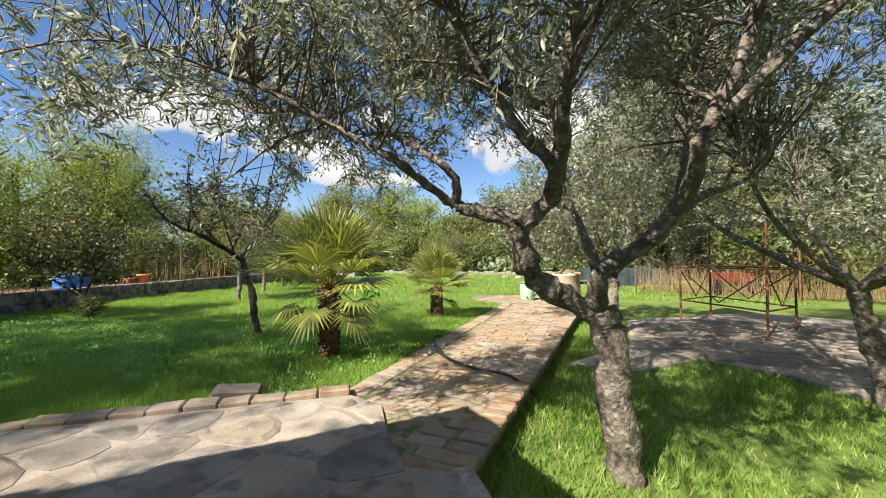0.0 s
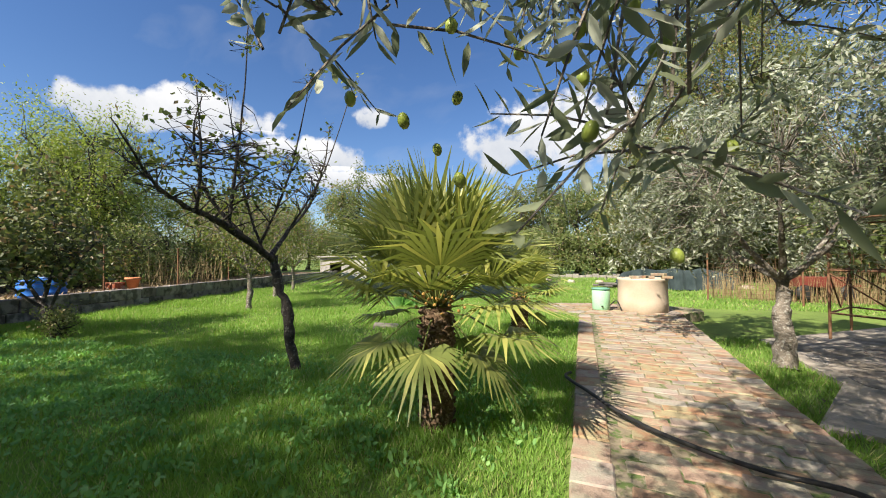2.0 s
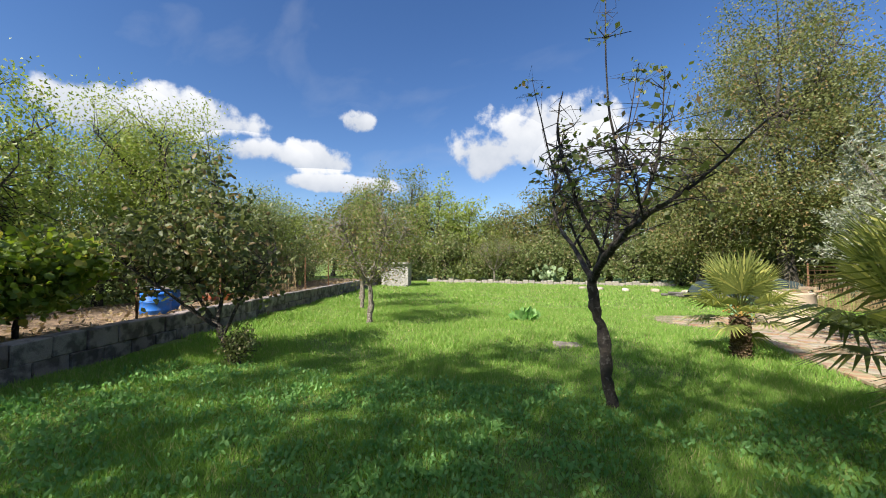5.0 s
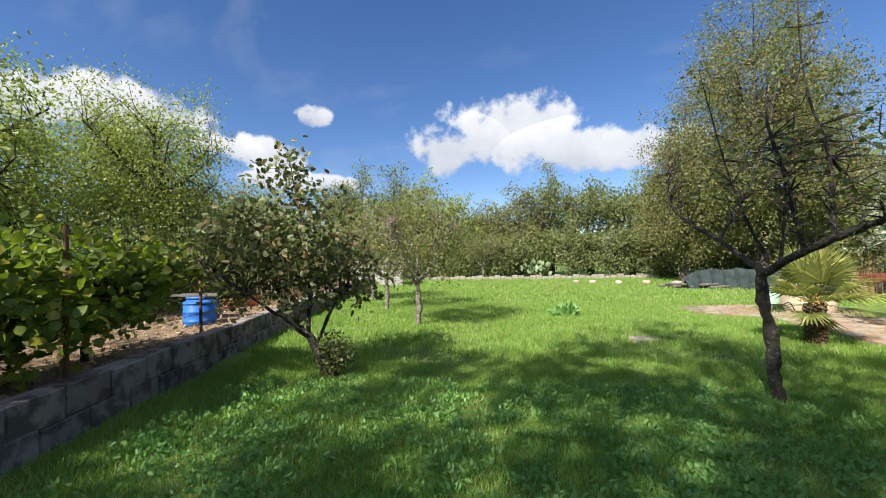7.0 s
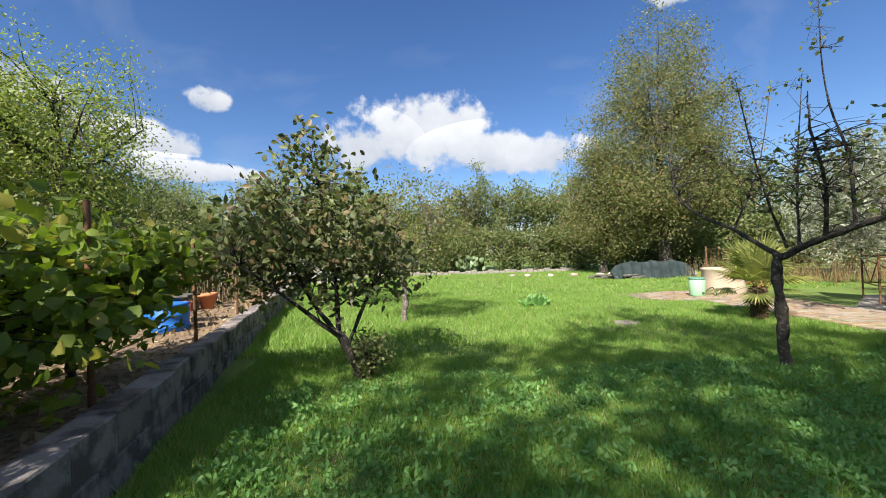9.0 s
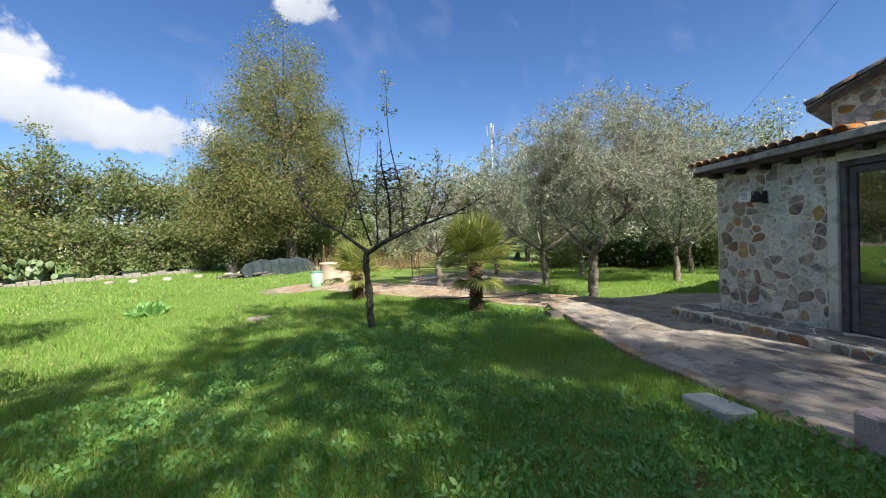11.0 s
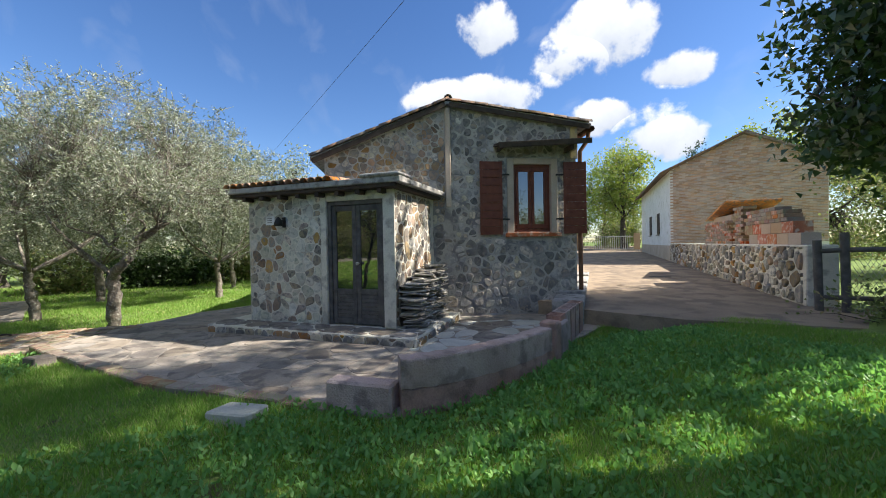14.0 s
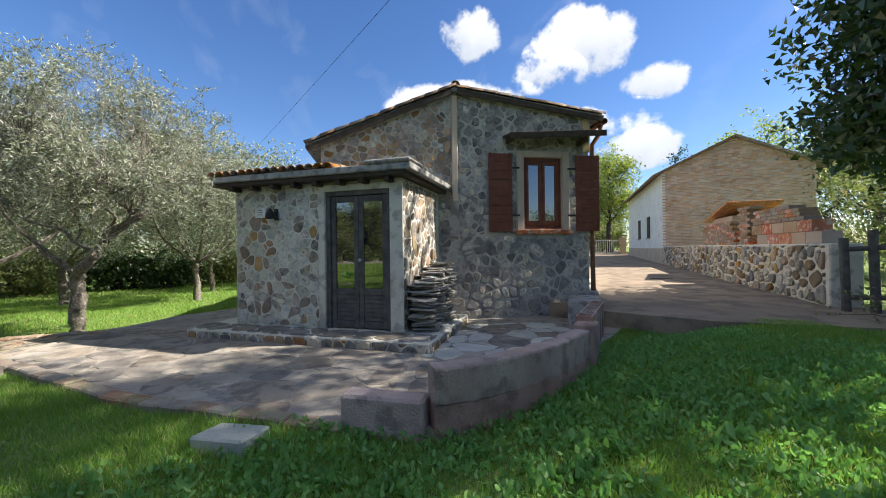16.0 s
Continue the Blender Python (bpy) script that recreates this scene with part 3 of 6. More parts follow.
bm = bmesh.new()
rows = []
for s in (-0.6, 0.5, 2, 4, 8, 12, 16, 20, 26, 33, 45):
    z = 0.30 + 0.016 * max(s, 0)
    wl, wr = -4.5 if s > 1 else -0.4, 4.2
    rows.append([bm.verts.new((*drive_pt(s + (0.5 if wv < 1 else 0) * (s < 0), wv), z + 0.02)) for wv in (wl, 0, 1.4, 2.8, wr)])
for a, b in zip(rows, rows[1:]):
    for k in range(4):
        bm.faces.new((a[k], a[k + 1], b[k + 1], b[k]))
bmesh.ops.recalc_face_normals(bm, faces=bm.faces)
r = bmesh.ops.extrude_face_region(bm, geom=list(bm.faces))
bmesh.ops.translate(bm, vec=(0, 0, -0.5), verts=[g for g in r["geom"] if isinstance(g, bmesh.types.BMVert)])
bmesh.ops.recalc_face_normals(bm, faces=bm.faces)
road = obj("road", bm, M_DRIVE)
tagged(road, "brown-grey concrete driveway between house and wall", "driveway", kind="structure")
drain = obj("drain_grate", boxm(-0.3, 0.3, -0.09, 0.09, 0, 0.012, 0.003, pose(*drive_pt(6, 2.0), 0.42, 0, 0, 38)), M_BLACK)
tagged(drain, "dark iron drain grate set in the driveway", "drain grate")

# brick path
def build_path():
    bm = bmesh.new()
    ys = [4.2, 5.2, 6.5, 8, 9.5, 11, 12.5, 13.4]
    pts = [(path_right(y), y) for y in ys] + [(path_left(y) + 0.02, y) for y in ys[::-1][:-1]] + [(-0.35, 5.05), (0.15, 4.25)]
    prism(pts, -0.3, 0.035, bm)
    ob = obj("path", bm, M_JOINT)
    return tagged(ob, "old brick garden path with earth and weeds in its joints", "path", kind="structure")


garden_path = build_path()
WELL = (1.58, 14.45)
bm = bmesh.new()
rngp = np.random.default_rng(5)
ring = []
for k in range(22):
    a = 2 * math.pi * k / 22
    rr = 1.75 + 0.2 * math.sin(3 * a) + rngp.uniform(-.12, .12)
    ring.append((0.75 + rr * 1.25 * math.cos(a), 14.6 + rr * 0.85 * math.sin(a)))
prism(ring, -0.3, 0.03, bm)
tagged(obj("pavement", bm, M_JOINT), "worn brick and stone apron round the well", "paving", kind="structure")
bm = bmesh.new()
prism([(1.45, 7.75), (2.3, 7.55), (3.36, 8.45), (4.2, 7.85), (4.5, 7.2), (9.5, 8.6), (10.5, 12.5), (6.4, 14.2), (3.0, 12.0), (2.6, 9.3)], -0.4, -0.145, bm)
yard = tagged(obj("pavement", bm, M_PATIO), "grey stone paving under the scaffold, dappled with shade", "paving", kind="structure")

# ---- house ----
G0 = Vector((-2.793, -2.411))        # a point of the gable
GU = Vector((-0.405, -0.914)).normalized()   # along the gable
GB = Vector((0.914, -0.405)).normalized()    # back into the house


def gable_m():
    """Frame of the gable: x along it, y inwards, z up."""
    return Matrix(((GU.x, GB.x, 0, G0.x), (GU.y, GB.y, 0, G0.y), (0, 0, 1, 0), (0, 0, 0, 1)))


GM = gable_m()
S0, S1, SR = -3.81, 1.36, -1.37
ZL, ZRG, ZR = 3.32, 4.36, 4.02
HB = 9.0
WIN = (0.0, 0.80, 1.776, 3.18)      # s0, s1, z0, z1 of the window
WINO = (-0.14, 0.94, 1.70, 3.30)    # hole in the wall


def slope_z(s):
    return ZL + (ZRG - ZL) * (s - S0) / (SR - S0) if s < SR else ZRG + (ZR - ZRG) * (s - SR) / (S1 - SR)


def wall_grid(name, outline_top, xs, zs, holes, thick, material, m):
    """A wall plate in its own frame, with real holes: columns xs, rows zs, cut at outline_top(x)."""
    bm = bmesh.new()
    for a, b in zip(xs, xs[1:]):
        za, zb = outline_top(a), outline_top(b)
        for c, d in zip(zs, zs[1:]):
            mid = ((a + b) / 2, (c + d) / 2)
            if any(h[0] < mid[0] < h[1] and h[2] < mid[1] < h[3] for h in holes):
                continue
            last = d == zs[-1]
            t0, t1 = (za, zb) if last else (d, d)
            q = [(a, c), (b, c), (b, t1), (a, t0)]
            f = [bm.verts.new((x, 0, z)) for x, z in q]
            g = [bm.verts.new((x, thick, z)) for x, z in q]
            bm.faces.new(f)
            bm.faces.new(g[::-1])
            for i in range(4):
                bm.faces.new((f[i], g[i], g[(i + 1) % 4], f[(i + 1) % 4]))
    bmesh.ops.remove_doubles(bm, verts=bm.verts, dist=1e-4)
    bm.verts.index_update()
    dup = {}
    for f in bm.faces:
        dup.setdefault(tuple(sorted(v.index for v in f.verts)), []).append(f)
    kill = [f for fs in dup.values() if len(fs) > 1 for f in fs]
    bmesh.ops.delete(bm, geom=kill, context="FACES")
    bmesh.ops.recalc_face_normals(bm, faces=bm.faces)
    bmesh.ops.transform(bm, matrix=m, verts=bm.verts)
    return obj(name, bm, material)


gable = wall_grid("wall_west", slope_z, [S0, SR - 0.02, SR, WINO[0], WINO[1], S1], [-0.2, WINO[2], WINO[3], 3.31], [WINO], 0.45, M_MORTAR_D, GM)
tagged(gable, "gable wall of mixed rounded field stones, dark lower down", "stone wall", kind="structure")
for nm, s in (("wall_north", S0), ("wall_south", S1 - 0.4)):
    w = obj(nm, boxm(s, s + 0.4, 0.452, HB, -0.2, min(slope_z(s), slope_z(s + 0.4)) - 0.02, 0, GM), M_MORTAR)
    tagged(w, "rendered stone side wall of the house", "wall", kind="structure")
w = obj("wall_east", boxm(S0 + 0.402, S1 - 0.402, HB - 0.4, HB - 0.002, -0.2, 3.2, 0, GM), M_MORTAR)
tagged(w, "back wall of the house", "wall", kind="structure")
tagged(obj("floor", boxm(S0 + 0.41, S1 - 0.41, 0.46, HB - 0.41, 0.0, 0.3, 0, GM), M_CONC), "plain floor inside the house", "floor", kind="structure")

roof = thing("roof", "two-pitched roof of old mossy curved tiles", "roof")
roof["kind"] = "structure"
roof.matrix_world = GM
for a, b, za, zb in ((S0 - 0.25, SR, ZL - 0.11, ZRG), (SR, S1 + 0.3, ZRG, ZR - 0.06)):
    bm = bmesh.new()
    v = [bm.verts.new(p) for p in ((a, -0.1, za), (b, -0.1, zb), (b, HB + .2, zb), (a, HB + .2, za), (a, -0.1, za + 0.07), (b, -0.1, zb + 0.07), (b, HB + .2, zb + 0.07), (a, HB + .2, za + 0.07))]
    for q in ((3, 2, 1, 0), (4, 5, 6, 7), (0, 1, 5, 4), (1, 2, 6, 5), (2, 3, 7, 6), (3, 0, 4, 7)):
        bm.faces.new([v[i] for i in q])
    part("roof_slab", bm, M_CONC, roof, "mortared slab under the tiles")


def tile_mesh(length=0.34, r0=0.085, r1=0.068, thick=0.014):
    """A curved clay tile along x, open below."""
    V, F = [], []
    n = 6
    for x, r in ((0, r0), (length, r1)):
        for t in (0, thick):
            for k in range(n + 1):
                a = math.pi * k / n
                V.append((x, (r - t) * math.cos(a), (r - t) * math.sin(a) * 0.85))
    m = n + 1
    for k in range(n):
        F += [(k, k + 1, 2 * m + k + 1, 2 * m + k), (m + k + 1, m + k, 3 * m + k, 3 * m + k + 1), (k + 1, k, m + k, m + k + 1), (2 * m + k, 2 * m + k + 1, 3 * m + k + 1, 3 * m + k)]
    return V, F


def tiles(parent, base, mats, rows, name="roof_tile"):
    """Separate tiles sharing one mesh, each at a matrix of rows."""
    V, F = tile_mesh()
    me = bpy.data.meshes.new(name)
    me.from_pydata(V, [], F)
    me.materials.append(mats)
    me.shade_smooth()
    for m in rows:
        ob = new(name, me)
        ob.parent = parent
        ob.matrix_basis = m


rngt = np.random.default_rng(3)
mm = []
for a, b, za, zb in ((S0 - 0.25, SR, ZL - 0.04, ZRG + .07), (S1 + 0.3, SR, ZR + 0.01, ZRG + .07)):
    L = math.hypot(b - a, zb - za)
    n = int(L / 0.27)
    ang = math.degrees(math.atan2(zb - za, abs(b - a)))
    for row in range(4):
        for i in range(n):
            f = i / n
            mm.append(pose(a + (b - a) * f, -0.08 + row * 0.185, za + (zb - za) * f + 0.0 + rngt.uniform(0, .012), 0, -ang + rngt.uniform(-2, 2), (0 if b > a else 180) + rngt.uniform(-3, 3)))
for i in range(10):
    mm.append(pose(SR + 0.02, -0.12 + i * 0.28, ZRG + 0.12, 0, 0, 90))
for a, b, za, zb in ((S0 - 0.2, SR - .03, ZL - 0.17, ZRG - .06), (SR + .03, S1 + 0.25, ZRG - .06, ZR - 0.12)):
    L = math.hypot(b - a, zb - za)
    part("verge_board", boxm(0, L, -0.13, -0.101, 0, 0.1, 0.006, pose(a, 0, za, 0, -math.degrees(math.atan2(zb - za, b - a)), 0)), M_WOODDARK, roof, "dark weathered verge under the tiles")
tiles(roof, None, M_TILE_OLD, mm)

# ridge pilaster on the gable
tagged(obj("trim", boxm(SR - 0.05, SR + 0.06, -0.05, -0.002, 2.3, ZRG - 0.06, 0.012, GM), M_PLASTER_B), "narrow rendered strip below the ridge", "trim", kind="structure")
tagged(obj("trim", boxm(S1 - 0.13, S1 + 0.03, -0.035, -0.001, 3.3, ZR - .05, 0.01, GM), M_PLASTER_Y), "ochre rendered corner strip below the eave", "trim", kind="structure")
bm = bmesh.new()
for i in range(40):
    box(bm, S1 + 0.02, S1 + 0.2, 0.0 + i * 0.11, 0.06 + i * 0.11, ZR - 0.34 + (i % 3) * 0.06, ZR - 0.28 + (i % 3) * 0.06)
bmesh.ops.transform(bm, matrix=GM, verts=bm.verts)
tagged(obj("trim", bm, M_BRICK_RED), "stepped brick cornice under the eave", "cornice", kind="structure")

# gutter and pipe
gut = thing("gutter", "brown metal gutter and downpipe at the house corner", "gutter")
def gp(s, y, z):
    return tuple(GM @ Vector((s, y, z)))


for nm, pts, r in (("channel", [(S1 + 0.32, -0.1, ZR - 0.1), (S1 + 0.32, HB, ZR - 0.12)], 0.06), ("downpipe", [(S1 + 0.32, 0.05, ZR - 0.1), (S1 + 0.3, 0.05, ZR - 0.3), (S1 + 0.12, 0.05, ZR - 0.55), (S1 + 0.1, 0.05, 2.2), (S1 + 0.1, 0.02, 0.35)], 0.045)):
    o = new(nm, tubes_mesh(nm, [([gp(*p) for p in pts], [r] * len(pts), 10)], M_RUST))
    o.parent = gut

# window
window = thing("window_1", "brown wooden two-leaf window with a beige rendered surround", "window")
window["kind"] = "structure"
window.matrix_world = GM
s0, s1, z0, z1 = WIN
for nm, b, m_ in (("surround", (WINO[0], s0 - 0.001, -0.03, 0.2, WINO[2], WINO[3]), M_PLASTER_B), ("surround", (s1 + 0.001, WINO[1], -0.03, 0.2, WINO[2], WINO[3]), M_PLASTER_B), ("surround", (s0, s1, -0.03, 0.2, z1 + 0.001, WINO[3]), M_PLASTER_B), ("window_sill", (WINO[0] - .05, WINO[1] + .05, -0.09, -0.031, WINO[2] - 0.03, z0 - 0.025), M_BRICK_RED), ("window_sill", (s0, s1, -0.03, 0.2, WINO[2], z0 - 0.002), M_BRICK_RED)):
    part(nm, boxm(*b, 0.006), m_, window)
fr = bmesh.new()
for b in ((s0, s1, z0, z0 + .06), (s0, s1, z1 - .06, z1), (s0, s0 + .06, z0 + .061, z1 - .061), (s1 - .06, s1, z0 + .061, z1 - .061)):
    box(fr, b[0] + .002, b[1] - .002, 0.06, 0.12, b[2], b[3], 0.005)
part("window_frame", fr, M_WOODRED, window)
mid = (s0 + s1) / 2
for a, b in ((s0 + .065, mid - .004), (mid + .004, s1 - .065)):
    sash = bmesh.new()
    for q in ((a, b, z0 + .065, z0 + .16), (a, b, z1 - .14, z1 - .065), (a, a + .06, z0 + .161, z1 - .141), (b - .06, b, z0 + .161, z1 - .141)):
        box(sash, q[0], q[1], 0.05, 0.1, q[2], q[3], 0.006)
    so = part("sash", sash, M_WOODRED, window)
    part("pane", boxm(a + .061, b - .061, 0.075, 0.08, z0 + .162, z1 - .142), M_GLASS, so, "reflecting pane")
# canopy
can = thing("window_canopy", "dark timber lean-to canopy above the window", "canopy")
can.matrix_world = GM
part("canopy_roof", boxm(-0.42, 1.5, -0.42, -0.02, 0, 0.05, 0.006, pose(0, 0, 3.55, 9, -3.5, 0)), M_WOODDARK, can)
part("fascia", boxm(-0.42, 1.5, -0.45, -0.421, -0.05, 0.06, 0.004, pose(0, 0, 3.55, 9, -3.5, 0)), M_WOODDARK, can)
for s in (-0.35, 1.1):
    part("bracket", boxm(s, s + .06, -0.36, -0.01, 3.42, 3.52, 0.005), M_WOODDARK, can)


def shutter(s, flip, tilt):
    """An open shutter of horizontal boards with hinges."""
    t = thing("shutter", "reddish brown wooden shutter, folded open against the wall", "shutter", "window shutters")
    t.matrix_world = GM @ pose(s, -0.04, 1.72, 0, 0, tilt)
    w = 0.47
    n = 9
    for i in range(n):
        z = i * (1.5 / n)
        part("board", boxm(min(0, flip * w), max(0, flip * w), -0.035, -0.005, z + .003, z + 1.5 / n - .003, 0.004), M_WOODRED, t)
    for x in (0.0, flip * (w - 0.05)):
        part("stile", boxm(min(x, x + flip * .05), max(x, x + flip * .05), -0.042, -0.0351, 0, 1.5, 0.002), M_WOODRED, t)
    for z in (0.3, 1.22):
        part("hinge", boxm(min(-flip * .16, 0), max(-flip * .16, 0), -0.03, -0.01, z, z + .035, 0.003), M_BLACK, t, "black iron hinge")
    return t


shutter(-0.26, -1, 4)
shutter(1.06, 1, -6)

# ---- porch (annex) ----
A0 = Vector((-1.0, 2.40))
AU = Vector((-0.76, -0.65)).normalized()
AB = Vector((0.65, -0.76)).normalized()
AM = Matrix(((AU.x, AB.x, 0, A0.x), (AU.y, AB.y, 0, A0.y), (0, 0, 1, 0), (0, 0, 0, 1)))
AL, PZ, AZ = 2.97, 0.21, 2.44
DOOR = (1.70, 2.78, PZ, 2.30)
front = wall_grid("wall_front", lambda s: AZ, [0, DOOR[0] - 0.0, DOOR[1], AL], [-0.1, PZ, DOOR[3], 2.41], [DOOR], 0.35, M_MORTAR, AM)
tagged(front, "porch front wall of flat crazy-paved stones in pale mortar", "stone wall", kind="structure")
side_r = obj("wall_side", boxm(AL - 0.35, AL, 0.352, 2.1, -0.1, AZ, 0, AM), M_MORTAR)
tagged(side_r, "porch side wall of small split stones", "stone wall", kind="structure")
tagged(obj("wall_side", boxm(0, 0.35, 0.352, 1.2, -0.1, AZ, 0, AM), M_MORTAR), "plain side wall of the porch", "wall", kind="structure")
proof = thing("roof", "flat concrete porch roof edged with terracotta tiles", "roof")
proof["kind"] = "structure"
proof.matrix_world = AM
part("roof_slab", boxm(-0.28, AL + 0.24, -0.26, 1.95, AZ + 0.065, AZ + 0.16, 0.012), M_CONC, proof)
part("eave_board", boxm(-0.24, AL + 0.15, -0.22, 1.9, AZ + 0.002, AZ + 0.06, 0.005), M_WOODDARK, proof)
for i in range(8):
    part("rafter_end", boxm(0.05 + i * 0.39, 0.13 + i * 0.39, -0.2, -0.003, AZ - 0.07, AZ, 0.006), M_WOODDARK, proof)
mm = [pose(-0.2 + i * 0.152, -0.29, AZ + 0.17, 0, -6, 90) for i in range(15)]
mm += [pose(-0.2 + i * 0.152, -0.02, AZ + 0.20, 0, -6, 90) for i in range(15)]
tiles(proof, None, M_TILE, mm)
part("corner_cap", boxm(AL - 0.45, AL + 0.25, -0.3, 0.25, AZ + 0.162, AZ + 0.22, 0.02), M_CONC, proof)

door = thing("door_1", "weathered wooden double door with glazed upper panels, closed", "door")
door["kind"] = "structure"
door.matrix_world = AM
d0, d1, dz0, dz1 = DOOR
fr = bmesh.new()
box(fr, d0, d0 + .07, 0.02, 0.14, dz0, dz1 - .072, 0.006)
box(fr, d1 - .07, d1, 0.02, 0.14, dz0, dz1 - .072, 0.006)
box(fr, d0, d1, 0.02, 0.14, dz1 - .07, dz1, 0.006)
part("door_frame", fr, M_WOODGREY, door)
dm = (d0 + d1) / 2
for a, b in ((d0 + .075, dm - .003), (dm + .003, d1 - .075)):
    leaf = bmesh.new()
    w = 0.075
    for q in ((a, a + w, dz0 + .02, dz1 - .08), (b - w, b, dz0 + .02, dz1 - .08), (a + w + .001, b - w - .001, dz0 + .02, dz0 + .12), (a + w + .001, b - w - .001, dz1 - .17, dz1 - .08), (a + w + .001, b - w - .001, dz0 + .52, dz0 + .61)):
        box(leaf, q[0], q[1], 0.05, 0.095, q[2], q[3], 0.005)
    lo = part("door_leaf", leaf, M_WOODGREY, door)
    part("pane", boxm(a + w, b - w, 0.07, 0.075, dz0 + .61, dz1 - .17), M_GLASS, lo, "dark reflecting pane")
    for i in range(6):
        z = dz0 + .122 + i * .066
        part("board", boxm(a + w + .002, b - w - .002, 0.062, 0.08, z + .002, z + .064, 0.004), M_WOODGREY, lo)
part("door_handle", lathe([(0.012, 0), (0.012, .04), (0.026, .05), (0.026, .07), (0.008, .08)], 12, None, pose(dm + .05, 0.05, 1.25, 90, 0, 0)), M_STEEL, door, "small brass-coloured knob", True)
tagged(obj("trim", boxm(d0 - .11, d0 - .001, -0.02, -0.001, PZ, dz1 + .1, 0.006, AM), M_MORTAR), "cement strip beside the porch door", "trim", kind="structure")
tagged(obj("trim", boxm(d1 + .001, AL + .02, -0.02, -0.001, PZ, AZ, 0.006, AM), M_MORTAR), "cement corner strip of the porch", "trim", kind="structure")
tagged(obj("trim", boxm(d0, d1, -0.02, -0.001, dz1 + .001, dz1 + .1, 0.006, AM), M_MORTAR), "cement lintel strip above the door", "trim", kind="structure")

plinth = obj("plinth", boxm(-0.55, AL + 0.55, -0.46, 1.75, -0.1, PZ - 0.012, 0.02, AM), M_MORTAR)
tagged(plinth, "low stone-faced step round the porch", "step", kind="structure")

lampp = thing("wall_lamp", "small black iron wall lamp on the porch", "wall lamp")
lampp.matrix_world = AM @ pose(0.82, -0.02, 1.98)
part("back_plate", boxm(-.04, .04, -0.015, 0.0, -.09, .09, 0.004), M_BLACK, lampp)
part("arm", boxm(-.012, .012, -0.13, -0.016, .02, .045, 0.004), M_BLACK, lampp)
part("shade", lathe([(.075, -.09), (.07, -.03), (.03, .05), (.012, .07)], 14, None, pose(0, -0.14, 0.02)), M_BLACK, lampp, "", True)
plate = thing("house_number", "small white enamel plate beside the lamp", "plate")
plate.matrix_world = AM @ pose(0.52, -0.03, 2.02)
part("plate", boxm(-.1, .1, -0.012, 0, -.08, .08, 0.004), M_PLASTER_W, plate)
for i in range(3):
    part("marking", boxm(-.05, .05, -0.0165, -0.0125, -.04 + i * .035, -.025 + i * .035), M_CONC, plate, "faded grey bar")


